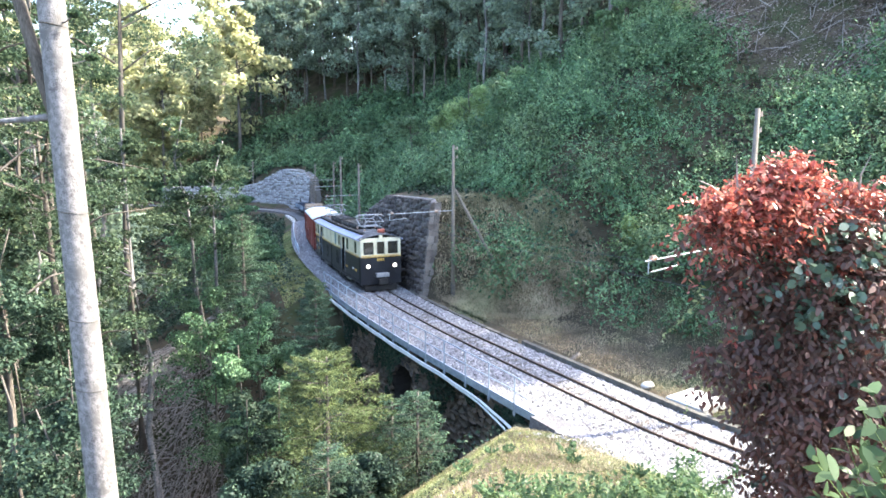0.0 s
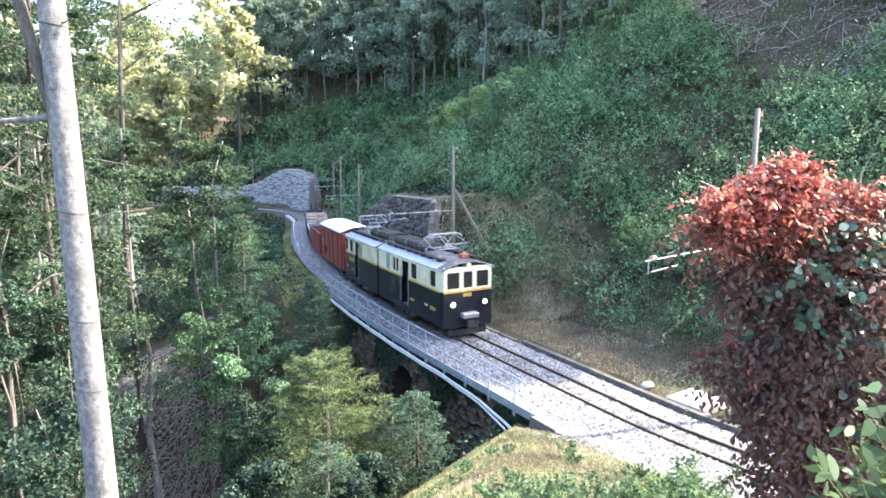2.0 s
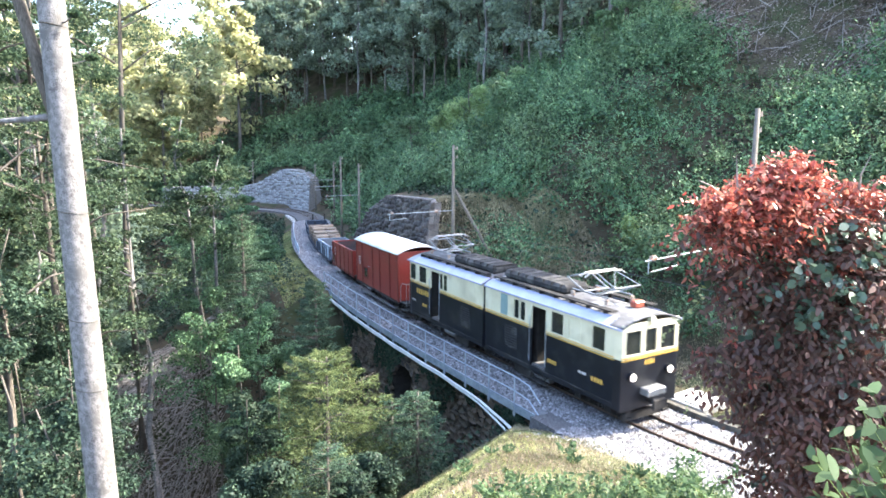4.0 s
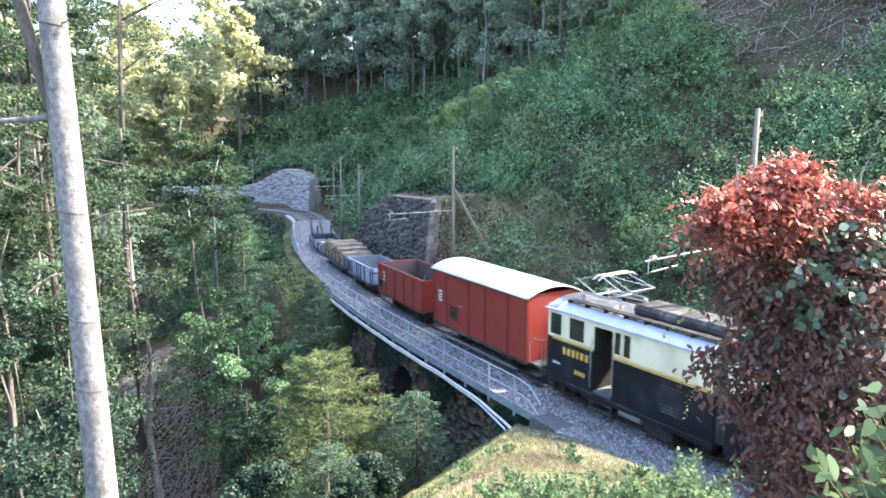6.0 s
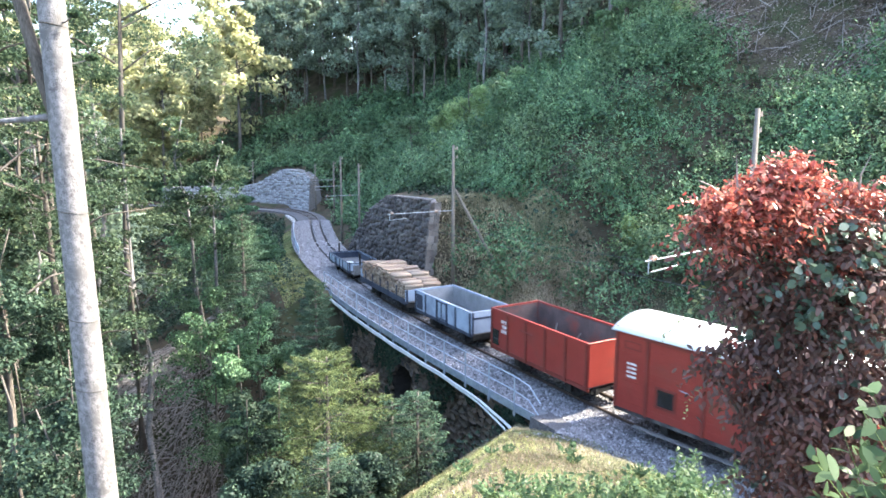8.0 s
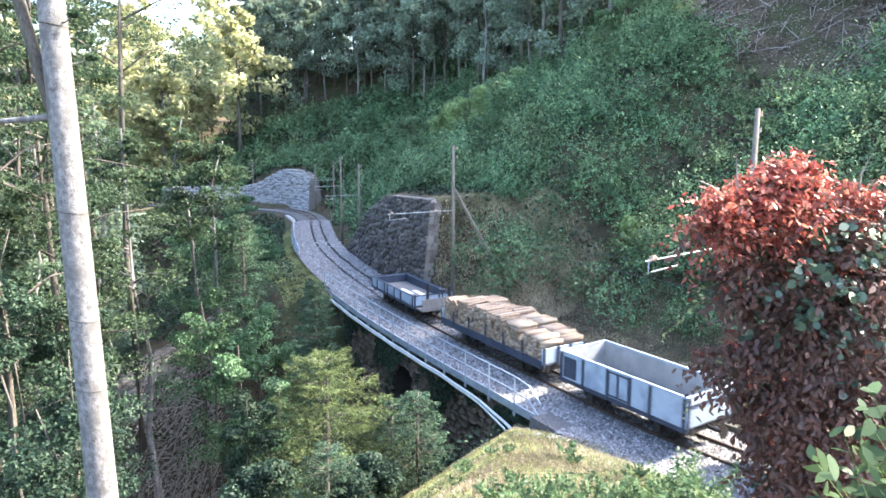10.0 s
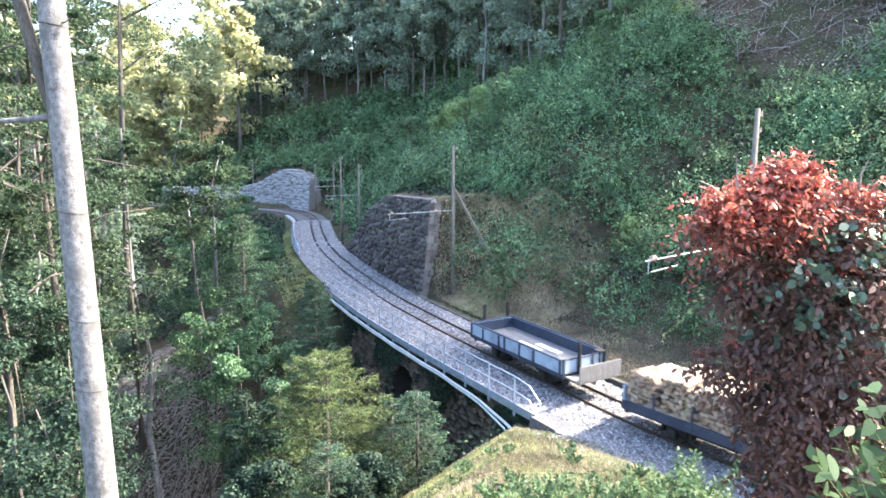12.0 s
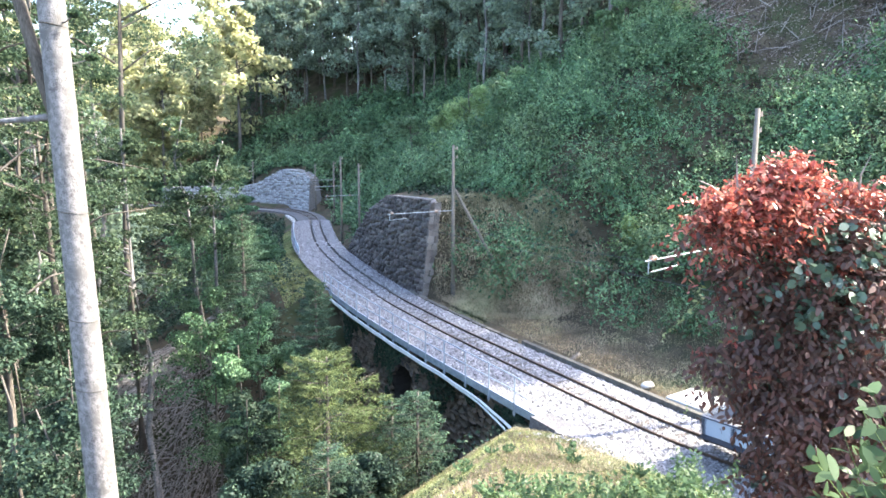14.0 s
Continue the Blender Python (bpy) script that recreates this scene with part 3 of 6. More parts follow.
def kerb():
    bm = sweep(bmesh.new(), [(1.74, -0.3), (1.74, 0.22), (1.92, 0.24), (1.92, -0.3)], 8, 33.6)
    tagged(part("kerb", bm, DARK_KERB), "dark weathered timber and concrete kerb holding back the ballast", "kerb", kind="structure")
    rng = np.random.default_rng(8)
    for i in range(9):
        s = 34.2 + i * 1.35
        bm = sweep(bmesh.new(), [(1.72, -0.2), (1.74, 0.1), (1.98, 0.12 + 0.03 * rng.normal()), (2.0, -0.2)], s, s + 1.25, 0.4)
        tagged(part("kerb_stone", bm, DARK_KERB), "mossy dark kerb stone at the ballast edge", "kerb stone", group="kerb stones")
    bm = bmesh.new()
    box(bm, -0.78, 0.78, -0.78, 0.78, -0.25, 0.24, 0.03)
    pit = tagged(part("cable_pit", bm, CONCRETE), "square pale concrete cable pit with a metal lid in the grass", "cable pit")
    part("lid", box(bmesh.new(), -0.62, 0.62, -0.62, 0.62, 0.24, 0.28, 0.012), PIPE, pit, "pale steel lid")
    for k in (-0.35, 0.35):
        part("lid_handle", box(bmesh.new(), k - 0.09, k + 0.09, -0.5, -0.46, 0.28, 0.305), GALVA, pit)
    c = on_line(24.6, 2.9)
    pit.matrix_basis = pose(c.x, c.y, 0.0, 0, 0, -56)


def mast(s, d, tall, arm=2.9, arm_z=5.2, stay=False, thick=0.11, plain=False):
    root = new("catenary_mast")
    bm = bmesh.new()
    tube(bm, [(0, 0, -0.6), (0, 0, tall * 0.5), (0.02, 0.02, tall)], [thick * 1.15, thick, thick * 0.72], 10)
    part("pole", bm, POLE_WOOD, root, smooth=True)
    part("foot_sleeve", rod(bmesh.new(), (0, 0, -0.5), (0, 0, 0.95), thick * 1.32, seg=10), DARK_KERB, root, "dark tarred sleeve")
    if not plain:
        bm = rod(bmesh.new(), (0, 0, arm_z), (-arm, 0, arm_z - 0.05), 0.022)
        part("arm", bm, ARM_WHITE, root, "pale tubular bracket arm")
        part("tie_rod", rod(bmesh.new(), (0, 0, arm_z + 1.15), (-arm * 0.82, 0, arm_z + 0.02), 0.014, seg=6), WIRE, root)
        part("steady_arm", rod(bmesh.new(), (-arm * 0.95, 0, arm_z - 0.38), (-arm * 0.72, 0, arm_z - 0.33), 0.014, seg=6), ARM_WHITE, root)
        part("drop_rod", rod(bmesh.new(), (-arm * 0.97, 0, arm_z), (-arm * 0.97, 0, arm_z - 0.42), 0.018, seg=6), ARM_WHITE, root)
        for k in (0.25, 0.92):
            bm = bmesh.new()
            for q in range(3):
                rod(bm, (-arm * k - q * 0.06, 0, arm_z), (-arm * k - q * 0.06 - 0.03, 0, arm_z), 0.085, seg=10)
            part("insulator", bm, INSULATOR, root)
    for k, z in enumerate((tall - 0.25, tall - 0.75)):
        bm = rod(bmesh.new(), (0, 0, z), (0.24, 0, z), 0.015, seg=6)
        rod(bm, (0.24, 0, z), (0.24, 0, z + 0.15), 0.045, 0.03, 8)
        part("pin_insulator", bm, INSULATOR, root)
    if stay:
        part("stay", rod(bmesh.new(), (0.1, 0, tall * 0.72), (2.2, -1.6, tall * 0.2), 0.09), POLE_WOOD, root)
    p, q = on_line(s, d), on_line(s, d + 1)
    root.matrix_basis = pose(p.x, p.y, max(float(grade(s)), float(ground_height(p.x, p.y)[0]) - 0.05), 0, 0, math.degrees(math.atan2(q.y - p.y, q.x - p.x)))
    tagged(root, "weathered wooden railway mast with a pale bracket arm" if not plain else "weathered wooden line pole on the hillside", "mast", "catenary masts")
    return root


INSULATOR = surface("porcelain", (0.3, 0.16, 0.1), (0.5, 0.45, 0.4), 4, 0.25, 0, 0)
MASTS = [(22.8, 2.75, 10.4, 5.5, 6.15, False), (43.1, 3.3, 9.1, 4.1, 5.3, True), (62.5, 3.1, 8.0, 3.0, 5.2, False), (69.7, 2.3, 8.5, 2.6, 5.6, False),
         (84.0, 2.4, 7.6, 2.8, 5.4, False), (98.0, 2.6, 6.9, 2.8, 5.2, False), (111.0, 2.9, 6.5, 2.7, 5.0, False)]


def cable(name, points, sag, r, label, material=None):
    pts = []
    for a, b in zip(points, points[1:]):
        for u in np.linspace(0, 1, 9)[:-1]:
            q = a.lerp(b, u)
            q.z -= sag * 4 * u * (1 - u)
            pts.append(q)
    pts.append(points[-1])
    tagged(part(name, tube(bmesh.new(), pts, r, 4), material or WIRE), label, "overhead wire")


def overhead():
    for s, d, tall, arm, arm_z, stay in MASTS:
        mast(s, d, tall, arm, arm_z, stay)
    ends = [-20.0, 1.0] + [m[0] for m in MASTS]
    cable("contact_wire", [on_line(s, 0.25 * (-1) ** i, 4.9) for i, s in enumerate(ends)], 0.05, 0.009, "thin dark contact wire above the track")
    cable("catenary_wire", [on_line(s, 0.2 * (-1) ** i, 5.6) for i, s in enumerate(ends)], 0.35, 0.007, "thin sagging catenary wire above the track")
    for z, dd in ((0.1, 0.25),):
        cable("feeder_cable", [on_line(0.0, 3.5, 8.6 - z)] + [on_line(m[0], m[1] + dd, m[2] - z) for m in MASTS], 0.45, 0.005, "thin feeder cable strung between the masts")


retaining_wall()
far_wall()
viaduct()
walkway()
kerb()
overhead()

# ---- foliage ----
def blades(name, where, size, material, lean=(0, 0, 0.7), thin=0.55, out=None, fold=0.25, seed=1, near=False):
    """Many small folded leaves at the given places; lean biases the way that they face, out gives each its growing direction."""
    rng = np.random.default_rng(seed)
    n = len(where)
    size = np.broadcast_to(np.asarray(size, float), (n,))[:, None]
    nor = rng.normal(size=(n, 3)) + np.array(lean) * 1.6
    nor /= np.linalg.norm(nor, axis=1)[:, None]
    way = rng.normal(size=(n, 3)) if out is None else out + 0.35 * rng.normal(size=(n, 3))
    way -= nor * (way * nor).sum(1)[:, None]
    way /= np.linalg.norm(way, axis=1)[:, None] + 1e-9
    side = np.cross(nor, way)
    size = size * rng.uniform(0.65, 1.3, (n, 1))
    a, tip = where - way * size * 0.5, where + way * size * 0.5
    mid = where - way * size * 0.06
    l, r = mid + side * size * thin * 0.5 + nor * size * fold * 0.5, mid - side * size * thin * 0.5 + nor * size * fold * 0.5
    if near:
        out_l, out_r = side * size * thin * 0.4 + nor * size * fold * 0.25, -side * size * thin * 0.4 + nor * size * fold * 0.25
        low, high = where - way * size * 0.3, where + way * size * 0.2
        v = np.stack([a, low + out_r, mid + (r - mid) * 0.95, high + out_r, tip, high + out_l, mid + (l - mid) * 0.95, low + out_l], 1).reshape(-1, 3)
        return raw(name, v, np.arange(8 * n).reshape(-1, 8), material)
    v = np.stack([a, r, tip, l], 1).reshape(-1, 3)
    return raw(name, v, np.arange(4 * n).reshape(-1, 4), material)


def clumps(rng, centres, radii, each, flat=0.7):
    """Places of leaves on the skins of many small clumps, and the ways that the skins face."""
    k = rng.integers(0, len(centres), each)
    u = rng.normal(size=(each, 3))
    u[:, 2] += 0.25
    u /= np.linalg.norm(u, axis=1)[:, None]
    rad = radii[k] * rng.uniform(0.55, 1.05, each) ** 0.6
    return centres[k] + u * rad[:, None] * np.array((1, 1, flat)), u


def scatter(rng, n, x0, x1, y0, y1, keep):
    """Places on the ground that satisfy keep(s, d, x, y)."""
    x, y = rng.uniform(x0, x1, n), rng.uniform(y0, y1, n)
    s, d = from_line(x, y)
    ok = keep(s, d, x, y)
    x, y = x[ok], y[ok]
    return np.stack([x, y, ground_height(x, y)], 1), s[ok], d[ok]


def seen(x, y, margin=3.0):
    """Within the sector of ground that lies before the viewpoint."""
    return (y > 4) & (np.abs(x) < 0.72 * y + margin)


BRASH = lambda x, y: (x < -0.3 * y - 1) & (x > -0.56 * y) & (y < 50)
BARE = lambda x, y: ((x - 26) / 7.5) ** 2 + ((y - 52) / 13) ** 2 < 1


def hill_shrubs():
    rng = np.random.default_rng(11)
    free = lambda s, d, x, y: (d > 4.6 + 2.3 * ramp(s, 10, 20) * (1 - ramp(s, 35, 39)) + 3.0 * ramp(s, 42.3, 43.6) * (1 - ramp(s, 52, 60))) & (d < 38) & seen(x, y) & ~BARE(x, y)
    g, s, d = scatter(rng, 14000, -60, 75, 12, 125, free)
    g = g[:1350]
    far = np.hypot(g[:, 0], g[:, 1])
    big = np.clip(rng.gamma(5.0, 0.3, len(g)) * (1.0 + 0.4 * wavy(g[:, 0], g[:, 1], 5, 3)), 0.5, 3.0)
    tall = rng.uniform(0.8, 1.35, len(g)) * np.where(rng.random(len(g)) < 0.12, 1.7, 1.0)
    # leaves on lumpy domes, one dome a bush
    k = rng.choice(len(g), 330000, p=(big ** 1.6 / far ** 0.6) / (big ** 1.6 / far ** 0.6).sum())
    u = rng.normal(size=(len(k), 3))
    u[:, 2] = np.abs(u[:, 2]) * 0.9 - 0.12
    u[:, 1] -= 0.25
    u /= np.linalg.norm(u, axis=1)[:, None]
    ph = rng.uniform(0, 6.28, (len(g), 3))[k]
    lump = 1 + 0.3 * np.sin(6 * u[:, 0] + ph[:, 0]) * np.sin(7 * u[:, 2] + ph[:, 1]) + 0.2 * np.sin(9 * u[:, 1] + 7 * u[:, 0] + ph[:, 2])
    rad = big[k] * lump * rng.uniform(0.6, 1.04, len(k)) ** 0.3
    p = g[k] + u * rad[:, None] * np.stack([np.ones(len(k)), np.ones(len(k)), tall[k]], 1)
    ob = blades("hillside_shrubs", p, 0.1 + 0.003 * far[k], SHRUB, u * 0.75 + np.array((0, 0, 0.2)), 0.5, None, 0.3, seed=12)
    tagged(ob, "dense dark green leafy shrubs covering the steep hillside", "shrubs", kind="stuff")
    # upright shoots with paired leaves that stand out of the bushes
    m = 12000
    k = rng.choice(len(g), m, p=(big / far ** 0.5) / (big / far ** 0.5).sum())
    a, e = rng.uniform(0, math.tau, m), rng.uniform(0.25, 1.2, m)
    way = np.stack([np.cos(a) * np.cos(e), np.sin(a) * np.cos(e) - 0.2, np.sin(e) + 0.25], 1)
    way /= np.linalg.norm(way, axis=1)[:, None]
    foot = g[k] + way * (big[k] * 0.85)[:, None] * np.stack([np.ones(m), np.ones(m), tall[k]], 1)
    long = rng.uniform(0.3, 0.85, m) * (0.6 + 0.4 * big[k])
    side = np.cross(way, rng.normal(size=(m, 3)))
    side /= np.linalg.norm(side, axis=1)[:, None]
    pos, out = [], []
    for j in range(9):
        w = way + side * ((-1) ** j) * 1.1
        pos.append(foot + way * (long * (j + 1) / 9)[:, None] + side * ((-1) ** j) * 0.07)
        out.append(w)
    ob = blades("hillside_shoots", np.concatenate(pos), np.tile(0.1 + 0.002 * far[k], 9), SHRUB_TIP, (0, -0.1, 0.6), 0.42, np.concatenate(out), 0.2, seed=15)
    tagged(ob, "paler green young shoots standing out of the hillside shrubs", "shrubs", kind="stuff")
    g, s, d = scatter(rng, 170000, -60, 75, 12, 125, lambda s, d, x, y: (d > 4.2 + 4.5 * ramp(s, 10, 20) * (1 - ramp(s, 37, 44))) & (d < 38) & seen(x, y) & ~BARE(x, y))
    g = g[:45000]
    g[:, 2] += rng.uniform(0.05, 0.35, len(g))
    # the darker leaves paint shade into the gaps between the bushes
    ob = blades("hillside_ivy", g, 0.14 + 0.004 * np.hypot(g[:, 0], g[:, 1]), SHADE_LEAF, (0, 0, 0.8), 0.7, seed=13)
    tagged(ob, "low green ground cover between the hillside shrubs", "ground cover", kind="stuff")
    g, s, d = scatter(rng, 120000, -60, 5, 8, 100, lambda s, d, x, y: (d < -3.6) & (d > -42) & seen(x, y) & (y > 9) & ~((x > -0.05 * y - 1.0) & (y < 21)) & ~BRASH(x, y))
    g = g[:52000]
    g[:, 2] += rng.uniform(0.05, 0.7, len(g)) * (1 + 0.8 * wavy(g[:, 0], g[:, 1], 2.5, 6))
    ob = blades("ravine_undergrowth", g, 0.1 + 0.003 * np.hypot(g[:, 0], g[:, 1]), SHADE_LEAF, (0, 0, 0.8), 0.6, seed=14)
    tagged(ob, "green undergrowth of ferns and brambles in the ravine", "undergrowth", kind="stuff")


hill_shrubs()


def broadleaf(name, seed, tall, spread, bare, n_leaf, leaf, bark, leaves, leaf_size=0.3, trunk=0.2, flat=0.55):
    """A tree: tapered trunk with limbs and a crown of many leaves in uneven clumps."""
    rng = np.random.default_rng(seed)
    root = new(name)
    bm = bmesh.new()
    wob = [Vector((rng.normal() * 0.02 * tall * i / 6, rng.normal() * 0.02 * tall * i / 6, tall * i / 6 * 0.95 - (0.6 if i == 0 else 0))) for i in range(7)]
    tube(bm, wob, [trunk * (1.35 if i == 0 else 1.0) * (1 - 0.13 * i) for i in range(7)], 8)
    centres, radii = [], []
    for k in range(int(9 + spread * 2.2)):
        h = bare + (1 - bare) * rng.uniform(0, 0.97) ** 0.85
        a = rng.uniform(0, math.tau)
        base = Vector((0, 0, 0)) + wob[min(6, int(h * 6))] * 1.0
        base.z = h * tall * 0.93
        reach = spread * (1.05 - 0.75 * max(0, (h - bare) / (1 - bare)) ** 1.5) * rng.uniform(0.55, 1.1)
        tip = base + Vector((math.cos(a) * reach, math.sin(a) * reach, reach * rng.uniform(0.05, 0.55)))
        mid = base.lerp(tip, 0.5) + Vector((0, 0, 0.12 * reach))
        tube(bm, [base, mid, tip], [trunk * 0.28, trunk * 0.17, 0.015], 5)
        for u in (0.5, 0.75, 0.95, 1.0):
            q = base.lerp(tip, u) + Vector(rng.normal(size=3)) * 0.16 * reach
            centres.append(q)
            radii.append(reach * rng.uniform(0.16, 0.34) + 0.25)
    part("trunk", bm, bark, root, smooth=True)
    p, face = clumps(rng, np.array(centres), np.array(radii), n_leaf, flat)
    crown = blades("crown", p, leaf_size, leaves, face * 0.6 + np.array((0, 0, 0.45)), 0.55, seed=seed + 1)
    crown.parent = root
    return root


def conifer(name, seed, tall, spread, n_leaf, leaves, bark, leaf_size=0.22, trunk=0.14, low=0.05, full=0.8):
    """A conifer: whorls of boughs, each with side twigs that carry the needles in flat sprays."""
    rng = np.random.default_rng(seed)
    root = new(name)
    bm = bmesh.new()
    tube(bm, [(0, 0, -0.5), (0, 0, tall * 0.5), (0.03, 0, tall * 0.97)], [trunk * 1.2, trunk * 0.7, 0.02], 7)
    limbs, pos, out = bmesh.new(), [], []
    levels = int(8 + tall * 1.6)
    per = max(10, n_leaf // (levels * 7))
    for i in range(levels):
        h = low + (0.985 - low) * i / levels
        for k in range(7):
            a = (k + rng.uniform(-0.4, 0.4)) * math.tau / 7 + i * 0.9
            reach = spread * (1 - h) ** full * rng.uniform(0.55, 1.2) + 0.12
            base = np.array((0, 0, h * tall + rng.uniform(-0.12, 0.12)))
            way = np.array((math.cos(a), math.sin(a), -0.3 + 0.75 * h))
            side = np.array((-math.sin(a), math.cos(a), 0.0))
            if i % 2 == 0 and k < 4:
                tube(limbs, [Vector(base), Vector(base + way * reach)], [trunk * 0.16, 0.008], 4)
            u = rng.uniform(0.1, 1.0, per) ** 0.75
            hand = rng.choice((-1.0, 1.0), per)
            v = rng.random(per) * (1.05 - u) * 0.55 * reach + rng.random(per) * 0.06
            twig = way[None] * 0.75 + side[None] * hand[:, None] * (0.15 + np.minimum(1, 4 * v / reach))[:, None]
            droop = np.stack([np.zeros(per), np.zeros(per), -0.25 * v - 0.1 * u * u * reach + rng.normal(size=per) * 0.025 * reach], 1)
            pos.append(base[None] + way[None] * (u * reach)[:, None] + twig * v[:, None] + droop)
            out.append(twig + rng.normal(size=(per, 3)) * 0.25)
    part("trunk", bm, bark, root, smooth=True)
    part("limb", limbs, bark, root)["kind"] = "stuff"
    crown = blades("crown", np.concatenate(pos), leaf_size, leaves, (0, 0, 0.7), 0.26, np.concatenate(out), 0.12, seed + 1)
    crown.parent = root
    return root


def plant(kind, first, spots, label, category, group, rng, low=0.85, high=1.15):
    """Copies of one tree at the spots (x, y, size)."""
    for i, (x, y, k) in enumerate(spots):
        z = float(ground_height(x, y)[0])
        m = Matrix.Translation((x, y, z - 0.1)) @ pose(0, 0, 0, rng.uniform(-3, 3), rng.uniform(-3, 3), rng.uniform(0, 360)) @ Matrix.Diagonal((k, k, k * rng.uniform(0.92, 1.1), 1))
        ob = first if i == 0 else copy_thing(first, Matrix())
        ob.matrix_basis = m
        tagged(ob, label, category, group)


def woods():
    rng = np.random.default_rng(5)
    kinds = [broadleaf("beech_tree", 21, 22, 4.2, 0.12, 2700, 0, BARK, WOOD_LEAF_HAZE, 0.56, 0.24), broadleaf("beech_tree", 22, 25, 3.8, 0.24, 2700, 0, BARK_PALE, WOOD_LEAF_HAZE, 0.56, 0.22),
             broadleaf("beech_tree", 23, 20, 4.8, 0.08, 2700, 0, BARK, WOOD_LEAF_HAZE, 0.56, 0.26), conifer("spruce_tree", 24, 23, 3.3, 2600, SPRUCE, BARK, 0.6, 0.24, 0.12)]
    labels = ["tall beech tree with a dark trunk in the hillside wood", "slim pale-barked beech tree with a high crown", "broad leafy beech tree at the edge of the wood", "dark green spruce tree among the beeches"]
    # the wood above the slope
    g, s, d = scatter(rng, 6000, -110, 75, 25, 158, lambda s, d, x, y: (d > 23 + 9 * (1 - ramp(s, 35, 62)) + 2.5 * wavy(x, y, 6)) & (d < 66) & seen(x, y, 15) & ~((x > 19) & (x < 0.62 * y + 4) & (d < 46)) & ((y < 60) | (x + 0.30 * y > 2)))
    order = np.argsort(d + rng.normal(size=len(d)) * 6)
    spots, placed = [[], [], [], []], []
    for i in order:
        q = g[i]
        if len(placed) >= 205:
            break
        if all((q[0] - a) ** 2 + (q[1] - b) ** 2 > 3.0 ** 2 for a, b in placed):
            placed.append((q[0], q[1]))
            spots[rng.choice(4, p=(0.34, 0.3, 0.24, 0.12))].append((q[0], q[1], rng.uniform(0.8, 1.12)))
    # the wood on the valley side
    g, s, d = scatter(rng, 3000, -120, -8, 26, 120, lambda s, d, x, y: (d < -11) & (x < -0.46 * y - 1.5) & (x > -0.85 * y - 8) & (s > 30) & ((y > 46) | (x < -0.62 * y)))
    count = 0
    for q in g:
        if count >= 62:
            break
        if all((q[0] - a) ** 2 + (q[1] - b) ** 2 > 4.2 ** 2 for a, b in placed):
            placed.append((q[0], q[1]))
            spots[rng.choice(4, p=(0.34, 0.34, 0.28, 0.04))].append((q[0], q[1], rng.uniform(0.75, 1.1)))
            count += 1
    for k in range(4):
        plant(k, kinds[k], spots[k], labels[k], "tree", "trees of the wood", rng)
    # trees further down the valley, the sun's glow put into their leaf colour
    far_tree = broadleaf("valley_tree", 31, 20, 5.0, 0.15, 2200, 0, BARK, LEAF_SUN_GLOW, 0.75, 0.25)
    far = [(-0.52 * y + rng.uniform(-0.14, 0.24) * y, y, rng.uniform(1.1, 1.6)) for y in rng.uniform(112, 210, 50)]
    plant(0, far_tree, far, "yellow-green broadleaf tree down the valley, leaves coloured as if sunlit", "tree", "valley trees", rng)


woods()


